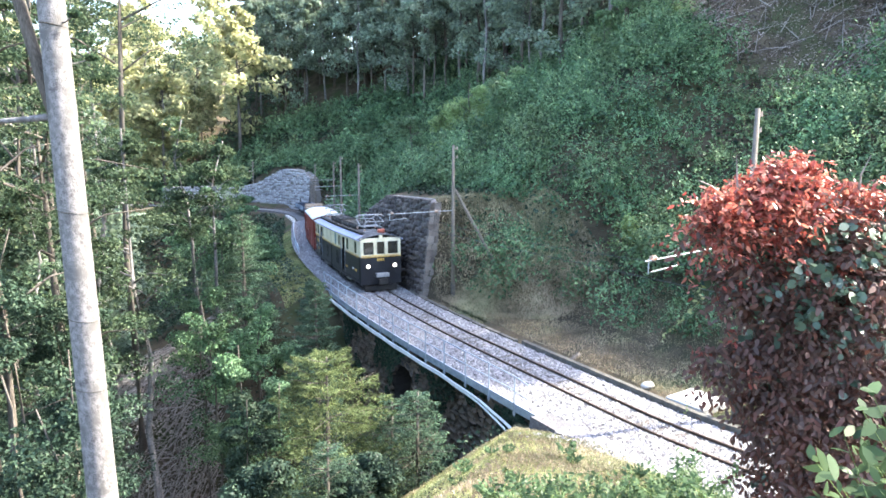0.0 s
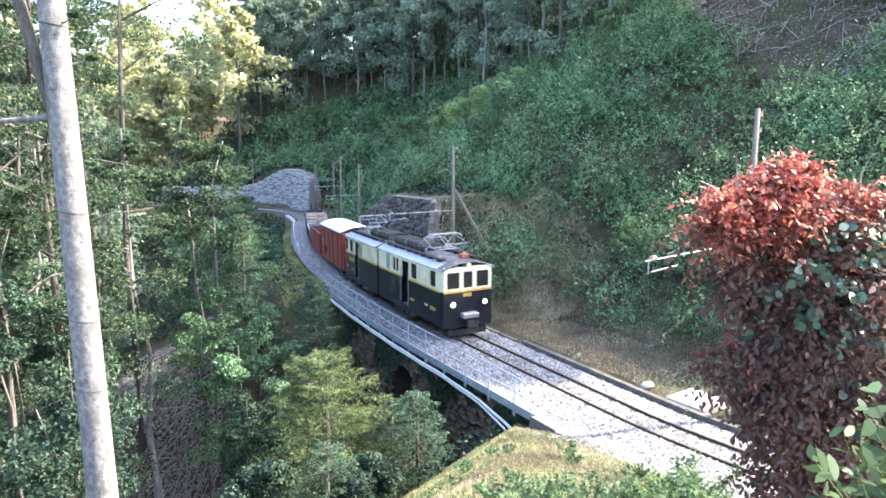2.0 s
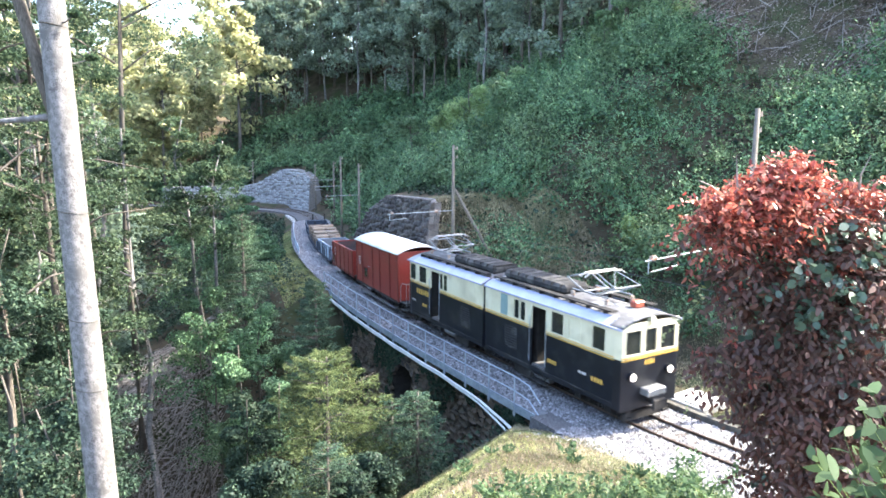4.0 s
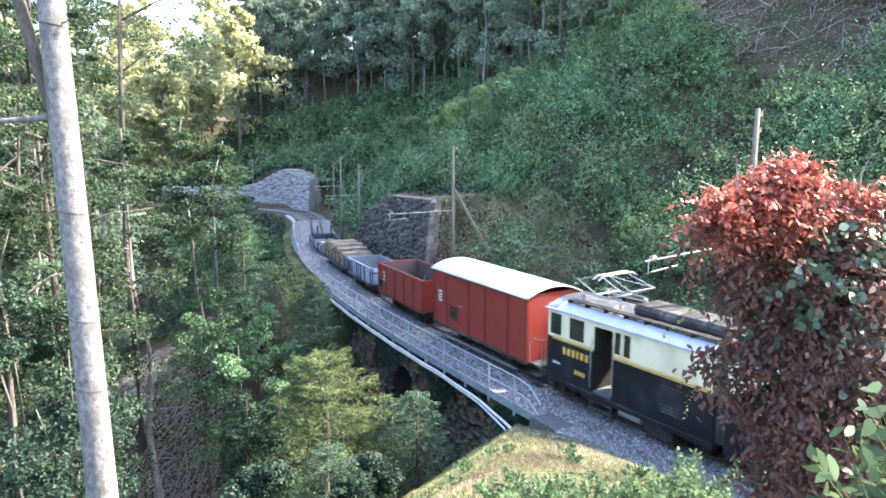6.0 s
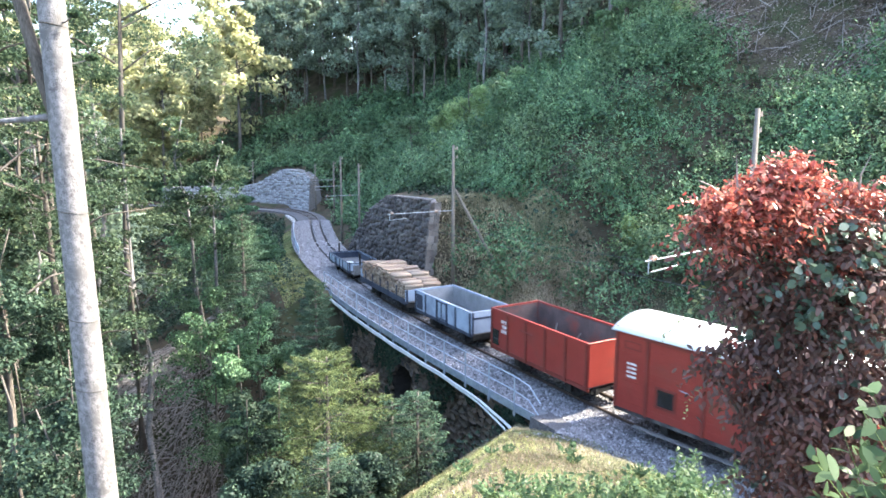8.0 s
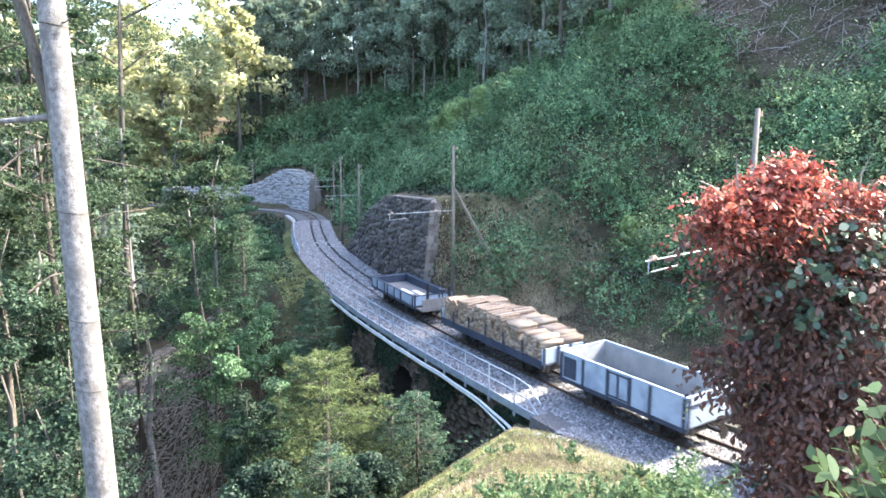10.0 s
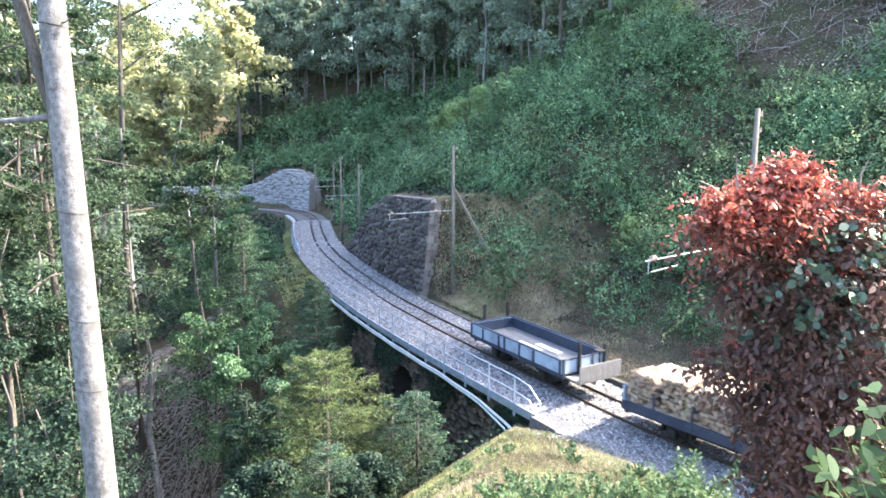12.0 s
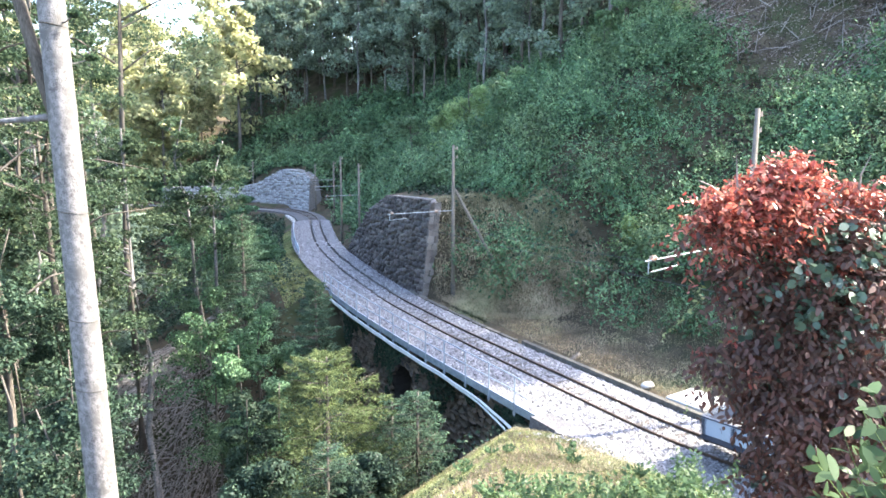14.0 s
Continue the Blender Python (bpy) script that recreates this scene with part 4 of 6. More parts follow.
def near_trees():
    rng = np.random.default_rng(41)
    at = lambda x, y: float(ground_height(x, y)[0])
    # smooth grey beech close by, with broken twig stubs
    root = tagged(new("beech_tree"), "tall smooth grey beech trunk with short leafy twigs", "tree")
    bm = bmesh.new()
    x0, y0 = -5.93, 10.6
    lean = lambda z: Vector((x0 + 0.026 * (2.2 - z), y0 + 0.02 * z, z))
    pts = [lean(z) for z in np.linspace(at(x0, y0) - 0.6, 22, 22)]
    tube(bm, pts, [0.27 * (1.25 if i == 0 else 1) * (1 - 0.022 * i) for i in range(22)], 20)
    part("trunk", bm, BARK_PALE, root, smooth=True)
    fork = [(-6.15, 10.85, 9.2), (-6.48, 10.9, 10.4), (-6.76, 10.95, 11.6), (-7.1, 11.0, 13.5), (-7.4, 11.2, 17.0)]
    part("fork", tube(bmesh.new(), fork, [0.11, 0.1, 0.095, 0.08, 0.03], 10), BARK, root, "darker forked side stem", True)
    for z in (11.15, 11.75, 8.2, 6.4, 5.2):
        b = lean(z)
        part("bark_ring", tube(bmesh.new(), [b - Vector((0, 0, 0.03)), b, b + Vector((0.01, 0, 0.035))], [0.2, 0.262 - 0.006 * (z - 3), 0.2], 18), BARK, root, "dark scar ring", True)
    tips = []
    for z, a, l in ((9.75, 2.9, 2.6), (12.2, 0.3, 0.7), (11.2, 5.9, 0.5), (10.6, 0.6, 0.5), (13.0, 2.4, 1.6), (13.4, 4.0, 1.8), (15.5, 1.0, 3.0), (17, 3.2, 3.2), (18.5, 5.0, 3.0), (20, 2.0, 2.6)):
        b = lean(z)
        tip = b + Vector((math.cos(a) * l, math.sin(a) * l, 0.18 * l))
        part("branch", tube(bmesh.new(), [b, b.lerp(tip, 0.5) + Vector((0, 0, -0.12 * l)), tip], [0.07 if l > 1 else 0.02, 0.045 if l > 1 else 0.014, 0.008], 6), BARK_PALE, root, smooth=True)
        tips += [(tip, 0.1 + l * 0.3), (b.lerp(tip, 0.7), 0.06 + l * 0.22)] if l > 1 else [(tip, 0.1)]
    p, face = clumps(rng, np.array([t[0] for t in tips]), np.array([t[1] for t in tips]), 2200, 0.45)
    crown = blades("leaves", p, 0.09, LEAF, (0, 0, 1), 0.55, seed=43)
    crown.parent = root
    # slimmer stems behind it
    slim = [(-14.4, 31.5, 0.2, 24, 0.035, 0.62), (-14.9, 40.0, 0.17, 16, 0.05, 0.5), (-13.9, 39.0, 0.15, 15, -0.03, 0.5), (-17.2, 31.0, 0.14, 20, 0.05, 0.55), (-19.5, 33.0, 0.2, 27, 0.02, 0.4), (-16.0, 26.0, 0.17, 25, 0.03, 0.5), (-21.0, 40.0, 0.2, 26, 0.0, 0.35)]
    for i, (x, y, r, tall, tilt, bare) in enumerate(slim):
        t = broadleaf("beech_tree", 60 + i, tall, 2.7, bare, 4500, 0, BARK_PALE, LEAF, 0.2, r)
        t.matrix_basis = Matrix.Translation((x, y, at(x, y))) @ pose(0, 0, 0, 0, -math.degrees(tilt) * 1.6, 0)
        tagged(t, "slender beech tree with a bare lower stem in the ravine", "tree", "slender ravine trees")
    # conifers that stand in the ravine; the top is given
    spec = [(-4.0, 21.5, 2.35, 3.3, SPRUCE_YELLOW, "yellow-green young conifer below the viaduct", 34000, 0.13), (-5.7, 28.5, 3.5, 1.8, SPRUCE, "dark green conifer beside the viaduct", 24000, 0.14),
            (-11.9, 38.5, 5.4, 2.2, SPRUCE, "dark green bushy conifer above the ravine", 12000, 0.18), (-3.3, 17.5, 0.9, 1.5, SPRUCE, "young spruce with pale tips in the ravine", 9000, 0.1),
            (-0.9, 21.8, 0.9, 1.5, SPRUCE, "small spruce beside the viaduct foot", 9500, 0.11), (-1.9, 23.0, 0.2, 1.6, SPRUCE, "small spruce beside the viaduct foot", 9500, 0.11),
            (29.5, 45.5, 33.0, 2.6, SPRUCE, "tall spruce at the edge of the felled slope", 7000, 0.3), (34.0, 50.5, 38.0, 3.0, SPRUCE, "tall spruce at the edge of the felled slope", 7000, 0.3)]
    for i, (x, y, top, w, mat, label, n, leaf) in enumerate(spec):
        tall = max(3.0, top - at(x, y))
        tagged(conifer("conifer", 80 + i, tall, w * 1.25, n, mat, BARK, leaf, 0.05 + 0.012 * tall, max(0.1, 1 - 7.5 / tall) if i < 6 else 0.1, 0.6 if i < 3 else 0.75), label, "conifer").matrix_basis = Matrix.Translation((x, y, at(x, y)))
    # leafy shrubs of the ravine
    spec = [(-6.3, 20.0, 1.6, 1.7), (-5.2, 17.5, 0.4, 1.5), (-8.6, 26.5, 1.6, 2.2), (-9.0, 31.0, 2.4, 1.9), (-11.4, 31.5, 2.3, 2.0), (-7.6, 33.5, -0.2, 1.4), (-10.4, 36.0, 1.5, 1.5), (-12.6, 33.0, 3.2, 1.8),
            (-13.5, 43.0, 3.6, 2.0), (-16.0, 47.0, 4.0, 2.2), (-10.6, 15.5, 5.2, 2.6), (-12.8, 19.0, 6.4, 3.0), (-15.0, 22.0, 7.5, 3.2), (-14.6, 17.5, 9.0, 3.2), (-18.0, 25.0, 9.5, 3.6),
            (-9.5, 15.0, 3.4, 2.0), (-10.8, 18.0, 4.0, 2.0), (-12.5, 20.5, 4.6, 2.2), (-8.9, 12.8, 2.2, 1.8), (-14.7, 24.0, 5.0, 2.2), (-2.2, 18.2, 0.2, 1.2), (-6.6, 24.5, 0.8, 1.9), (-14.9, 55.0, 0.8, 1.5), (-17.0, 62.0, 0.8, 1.6), (-19.0, 68.0, 0.8, 1.6), (-19.5, 52.0, 5.0, 2.6), (-22.0, 60.0, 6.0, 3.0), (-22.5, 72.0, 4.0, 2.5)]
    for i, (x, y, top, w) in enumerate(spec):
        tall = max(1.6, top - at(x, y))
        far = math.hypot(x, y)
        # shrubs close by and to the left take the shade-darkened leaves
        t = broadleaf("shrub", 120 + i, tall, w, max(0.08, 1 - 4.2 * w / tall), int(12500 if far < 30 else 6000), 0, BARK, SHADE_LEAF if far < 25 or x < -0.46 * y else SHRUB, 0.08 + 0.0022 * far, 0.05 + 0.003 * tall)
        t.matrix_basis = Matrix.Translation((x, y, at(x, y)))
        tagged(t, "dense green leafy shrub growing out of the ravine", "shrub", "ravine shrubs")


near_trees()


def slope_trees():
    """Young broadleaf trees that stand out of the shrubs on the slope."""
    for i, (x, y, tall, w, mat, label) in enumerate(((2.3, 60.0, 6.5, 2.6, YOUNG_LEAF, "young yellow-green tree among the hillside shrubs"), (0.2, 66.0, 6.0, 2.4, YOUNG_LEAF, "young yellow-green tree among the hillside shrubs"), (5.2, 57.0, 5.5, 2.4, SHRUB_TIP, "young green tree among the hillside shrubs"),
                                                      (-3.6, 74.0, 8.0, 3.0, SHRUB, "dark green tree among the hillside shrubs"), (13.5, 57.0, 5.0, 2.2, SHRUB_TIP, "young green tree among the hillside shrubs"), (16.0, 58.0, 5.0, 2.0, SHRUB_TIP, "young green tree among the hillside shrubs"), (10.2, 36.0, 2.6, 0.8, YOUNG_LEAF, "pale green sapling on the lower slope"))):
        t = broadleaf("young_tree", 310 + i, tall, w, 0.1, 3600 if tall > 3 else 900, 0, BARK, mat, 0.24 if tall > 3 else 0.16, 0.02 * tall)
        t.matrix_basis = Matrix.Translation((x, y, float(ground_height(x, y)[0])))
        tagged(t, label, "tree", "young slope trees")


slope_trees()


def sticks(name, rng, g, length, label, fall):
    verts, faces = [], []
    for q in g:
        l, r = rng.uniform(0.3, 1.0) * length, rng.uniform(0.012, 0.04)
        a = fall + rng.normal() * 0.75
        way = Vector((math.cos(a), math.sin(a), 0)) * l * 0.5
        c = Vector(q) + Vector((0, 0, rng.uniform(0.03, 0.3)))
        e = [c - way, c + way]
        for p in e:
            p.z = float(ground_height(p.x, p.y)[0]) * 0.85 + 0.15 * c.z + rng.uniform(0.03, 0.28)
        side = (e[1] - e[0]).cross(Vector((0, 0, 1))).normalized() * r
        up = Vector((0, 0, r * 1.7))
        i = len(verts)
        for p, k in ((e[0], 1.0), (e[1], 0.5)):
            verts += [tuple(p - side * k), tuple(p + side * k), tuple(p + up * k)]
        faces += [(i, i + 1, i + 4, i + 3), (i + 1, i + 2, i + 5, i + 4), (i + 2, i, i + 3, i + 5)]
    tagged(raw(name, verts, faces, DEADWOOD), label, "dead branches", kind="stuff")


LITTER = leafy('leaf_litter', [(0.19, 0.145, 0.13), (0.28, 0.22, 0.195), (0.14, 0.105, 0.095), (0.35, 0.28, 0.25)], 0.1, 0.9)


def forest_floor():
    rng = np.random.default_rng(51)
    g, s, d = scatter(rng, 9000, -26, -5, 15, 48, lambda s, d, x, y: (x < -0.3 * y - 2) & (x > -0.54 * y) & (d < -5))
    sticks("dead_branches", rng, g[:2000], 2.4, "grey dead branches and brash lying on the slope", math.radians(50))
    g, s, d = scatter(rng, 9000, 14, 40, 36, 70, lambda s, d, x, y: BARE(x, y))
    sticks("felled_branches", rng, g[:420], 3.2, "brown felled branches strewn over the bare slope", math.radians(40))
    g, s, d = scatter(rng, 60000, 12, 42, 34, 72, lambda s, d, x, y: BARE(x, y))
    g[:, 2] += 0.06
    tagged(blades("slope_litter", g[:30000], 0.17, LITTER, (0, 0, 1.2), 0.7, seed=52), "brown leaf litter and bark on the felled slope", "leaf litter", kind="stuff")
    g, s, d = scatter(rng, 60000, -26, -5, 15, 48, lambda s, d, x, y: (x < -0.3 * y - 2) & (x > -0.56 * y) & (d < -5))
    g[:, 2] += 0.06
    tagged(blades("ravine_litter", g[:14000], 0.22, LITTER, (0, 0, 1.2), 0.7, seed=53), "brown leaf litter on the ravine slope", "leaf litter", kind="stuff")
    # on the knoll, yellow blades and straw patches carry the sunlight in their colour
    tones = ((DRY_GRASS, "verge_grass", "dry straw-coloured grass on the bank beside the track", 34000, lambda s, d, x, y: (d > 1.95) & (d < 3.2 + 6.3 * ramp(s, 10, 18)) & (s > 12) & (s < 45), 0.16),
             (DRY_GRASS, "bank_grass", "dry brown grass on the cutting slope", 30000, lambda s, d, x, y: (d > 2.3) & (d < 10) & (s > 36) & (s < 46.5), 0.36),
             (GRASS_SUN_TINT, "knoll_grass", "grass on the knoll, its yellow-green coloured as if sunlit", 34000, lambda s, d, x, y: (d < -2.2) & (d > -14) & (y > 5.5) & (y < 23) & (x > -2.5) & (x < 8.5), 0.13),
             (DRY_GRASS, "knoll_straw", "straw among the knoll grass, its pale patches also standing for sun", 16000, lambda s, d, x, y: (d < -2.6) & (d > -14) & (wavy(x, y, 1.6, 9) > 0.05), 0.17),
             (GRASS_SUN_TINT, "far_verge_grass", "green grass strip on the outer track verge", 42000, lambda s, d, x, y: (d < -2.25) & (d > -5.5) & (s > 49) & (s < 80), 0.24))
    for (mat, name, label, n, keep, size), area in zip(tones, ((0, 17, 10, 42), (-4, 16, 34, 52), (-2.5, 8.5, 5.5, 23), (-2.5, 8.5, 7, 23), (-22, -8, 40, 82))):
        g, s, d = scatter(rng, n * 5, *area, keep)
        g = g[:n]
        g[:, 2] += size * 0.3
        out = np.repeat(np.array((0, 0, 1.0))[None], len(g), 0) + rng.normal(size=(len(g), 3)) * 0.45
        tagged(blades(name, g, size, mat, (0, -0.4, 0.1), 0.13, out, 0.05, seed=55), label, "grass", kind="stuff")


forest_floor()


def valley_beeches():
    """Tall beeches with tiered sprays of leaves, on the valley side."""
    rng = np.random.default_rng(77)
    first = broadleaf("beech_tree", 201, 36, 5.2, 0.5, 14000, 0, BARK, LEAF, 0.16, 0.22, 0.22)
    second = broadleaf("beech_tree", 202, 33, 5.0, 0.46, 14000, 0, BARK_PALE, LEAF, 0.16, 0.2, 0.22)
    plant(0, first, [(-15.5, 25.0, 1.0), (-20.5, 30.0, 1.05), (-17.5, 36.0, 1.0), (-23.5, 38.0, 1.1), (-24.5, 46.0, 1.05), (-13.2, 19.5, 0.9)], "tall beech with tiered leaf sprays on the valley slope", "tree", "valley beeches", rng)
    plant(0, second, [(-19.0, 24.5, 1.0), (-27.0, 41.0, 1.05), (-16.8, 20.0, 1.0)], "leafy beech with low sprays on the valley slope", "tree", "valley beeches", rng)


valley_beeches()


def wood_depth():
    """Foliage between the trunks deep in the wood, too dense to count."""
    rng = np.random.default_rng(78)
    g, s, d = scatter(rng, 26000, -100, 75, 30, 190, lambda s, d, x, y: (d > 36 + 8 * (1 - ramp(s, 35, 62))) & (d < 75) & seen(x, y, 12) & ~((x > 17) & (x < 0.64 * y + 4) & (d < 50)) & ((y < 60) | (x + 0.30 * y > 3)))
    g = g[:9000]
    g[:, 2] += rng.uniform(0.3, 15, len(g)) ** 1.0
    p, face = clumps(rng, g, np.full(len(g), 1.2), 76000, 0.6)
    tagged(blades("wood_foliage", p, 0.62, WOOD_LEAF_HAZE, face * 0.5 + np.array((0, 0, 0.4)), 0.6, seed=79), "foliage deep in the hillside wood, its green paled for haze", "foliage", kind="stuff")


wood_depth()


def viaduct_ivy():
    rng = np.random.default_rng(88)
    s, z = rng.uniform(26.5, 48, 30000), -0.5 - 5.0 * rng.random(30000) ** 1.3
    keep = (wavy(s, z, 1.1, 5) + 0.5 * wavy(s, z * 0.3, 0.5, 2) > 0.15) & ((np.abs(s - ARCH_S) > 1.2) | (z > -2.3))
    p = np.array([on_line(a, -2.42 - 0.12 * b, c) for a, b, c in zip(s[keep], rng.random(keep.sum()), z[keep])])
    out = np.repeat(np.array((0, 0, -1.0))[None], len(p), 0) + rng.normal(size=(len(p), 3)) * 0.4
    tagged(blades("viaduct_ivy", p, 0.13, SHADE_LEAF, (-0.6, -0.5, 0.5), 0.7, out, seed=89), "ivy trailing over the old viaduct stones", "ivy", kind="stuff")


viaduct_ivy()


def valley_scrub():
    rng = np.random.default_rng(83)
    g, s, d = scatter(rng, 30000, -90, -22, 96, 170, lambda s, d, x, y: (x < -0.24 * y) & (x > -0.62 * y) & (np.abs(d) > 3.5))
    g = g[:11000]
    g[:, 2] += rng.uniform(0.1, 3.2, len(g))
    tagged(blades("valley_scrub", g, 0.75, LEAF, (0, 0, 0.8), 0.6, seed=84), "green scrub on the far side of the valley", "scrub", kind="stuff")


valley_scrub()


def creeper():
    """Red creeper and ivy over an old stump close to the viewpoint."""
    rng = np.random.default_rng(61)
    root = tagged(new("creeper_bush"), "bush of red Virginia creeper and dark ivy, top leaves coloured as if sunlit", "creeper bush")
    z0 = float(ground_height(3.2, 5.4)[0])
    lobes = [(2.72, 5.3, 8.8, 0.32), (3.1, 5.4, 8.62, 0.38), (2.35, 5.2, 8.68, 0.24), (2.62, 5.3, 8.45, 0.3), (3.1, 5.3, 8.25, 0.55), (3.75, 5.5, 8.3, 0.5), (2.85, 5.3, 7.9, 0.38), (3.3, 5.4, 7.6, 0.68), (2.4, 5.2, 8.2, 0.2), (2.35, 5.15, 7.55, 0.14),
             (2.75, 5.2, 7.4, 0.34), (2.85, 5.2, 7.05, 0.36), (3.45, 5.3, 6.9, 0.7), (3.0, 5.2, 6.6, 0.38), (3.9, 5.4, 7.4, 0.7), (3.0, 5.2, 6.1, 0.38), (3.8, 5.3, 6.2, 0.65), (2.5, 5.2, 8.72, 0.2), (3.45, 5.3, 8.82, 0.14), (2.8, 5.3, 9.02, 0.14), (2.16, 5.1, 8.74, 0.15), (2.02, 5.1, 8.62, 0.09), (2.2, 5.1, 7.5, 0.09)]
    stems = bmesh.new()
    for x, y, z, r in lobes:
        a = Vector((3.9 + rng.normal() * 0.12, 5.8, z0 - 0.2))
        b = Vector((x, y + 0.1, z))
        tube(stems, [a, a.lerp(b, 0.55) + Vector((0.12 * rng.normal(), 0, 0.25)), b], [0.045, 0.025, 0.006], 5)
    part("stem", stems, BARK, root, smooth=True)
    c, r = np.array([l[:3] for l in lobes]), np.array([l[3] for l in lobes])

    def sprays(pick, shoots, per, long, rise, gap, bloom=0.9):
        """Leaves along arching shoots that leave the lobes, bending down at their ends."""
        w = r ** 1.6 * pick / (r ** 1.6 * pick).sum()
        k = rng.choice(len(c), shoots, p=w)
        u = rng.normal(size=(shoots, 3)) + np.array((-0.15, -0.45, rise))
        u /= np.linalg.norm(u, axis=1)[:, None]
        foot = c[k] + u * (r[k] * bloom * rng.uniform(0.55, 1.0, shoots))[:, None]
        l = long * rng.uniform(0.5, 1.2, shoots)
        side = np.cross(u, np.array((0, 0, 1.0)))
        side /= np.linalg.norm(side, axis=1)[:, None] + 1e-9
        pos, out = [], []
        for j in range(per):
            v = (j + 0.5) / per
            g = (-1) ** j
            q = foot + u * (l * v)[:, None] + side * g * gap + np.array((0, 0, -1.0)) * (0.6 * l * v * v)[:, None]
            pos.append(q + rng.normal(size=q.shape) * 0.014)
            out.append(u * 0.5 + side * g * 0.6 + np.array((0, -0.1, -0.75)))
        return np.concatenate(pos), np.concatenate(out)

    # the sun-coloured red leaves go on the top and one low spot
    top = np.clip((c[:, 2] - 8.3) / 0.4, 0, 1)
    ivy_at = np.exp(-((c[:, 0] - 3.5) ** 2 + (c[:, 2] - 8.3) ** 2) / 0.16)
    lit_spot = np.exp(-((c[:, 0] - 2.45) ** 2 + (c[:, 2] - 7.5) ** 2) / 0.03)
    sets = (("red_leaves", sprays(top * (1 - 0.75 * ivy_at) + 0.12 * lit_spot, 820, 10, 0.3, 0.7, 0.022), 0.058, RED_LEAF, "red creeper leaves, lit salmon tones put into their colour", (0.1, -0.15, 0.75)),
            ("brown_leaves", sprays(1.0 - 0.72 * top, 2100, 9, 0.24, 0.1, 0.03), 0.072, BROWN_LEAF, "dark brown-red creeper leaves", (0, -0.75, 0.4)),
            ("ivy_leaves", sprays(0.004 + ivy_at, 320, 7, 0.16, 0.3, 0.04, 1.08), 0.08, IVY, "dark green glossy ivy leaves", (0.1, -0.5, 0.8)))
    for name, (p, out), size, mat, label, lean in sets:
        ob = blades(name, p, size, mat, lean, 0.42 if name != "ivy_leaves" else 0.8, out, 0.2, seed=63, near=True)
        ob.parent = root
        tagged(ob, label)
    for k in range(14):
        a = Vector((rng.uniform(2.2, 3.7), 5.2, rng.uniform(8.7, 8.95)))
        b = a + Vector((rng.normal() * 0.2, rng.normal() * 0.1, rng.uniform(0.1, 0.36)))
        part("twig", tube(bmesh.new(), [a, a.lerp(b, 0.5) + Vector((0.05 * rng.normal(), 0, 0.02)), b], [0.01, 0.007, 0.003], 5), DEADWOOD, root)
    for x, z0_, z1_ in ((2.05, 8.2, 7.75), (2.25, 7.75, 7.1)):
        q = np.stack([x + 0.05 * np.sin(np.linspace(0, 5, 30)) + rng.normal(size=30) * 0.012 - np.linspace(0, 0.24, 30), np.full(30, 5.1) + rng.normal(size=30) * 0.02, np.linspace(z0_, z1_, 30)], 1)
        ob = blades("tendril_leaves", q, 0.04, GRASS_SUN_TINT, (0, -0.6, 0.4), 0.55, seed=64)
        ob.parent = root
        ob["kind"] = "stuff"


# salmon tones put sunlight into the red of the leaves
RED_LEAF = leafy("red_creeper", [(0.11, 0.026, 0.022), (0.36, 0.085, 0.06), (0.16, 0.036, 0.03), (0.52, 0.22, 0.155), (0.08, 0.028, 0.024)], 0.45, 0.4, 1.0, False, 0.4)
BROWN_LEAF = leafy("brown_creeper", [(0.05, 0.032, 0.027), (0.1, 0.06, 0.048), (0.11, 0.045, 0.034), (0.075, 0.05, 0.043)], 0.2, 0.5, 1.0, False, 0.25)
IVY = leafy("ivy", [(0.03, 0.06, 0.03), (0.05, 0.095, 0.05), (0.075, 0.125, 0.07)], 0.12, 0.32, gloss=0.5)
FRESH = leafy("fresh_leaves", [(0.045, 0.1, 0.032), (0.085, 0.16, 0.05), (0.03, 0.075, 0.028)], 0.35, 0.4)
creeper()


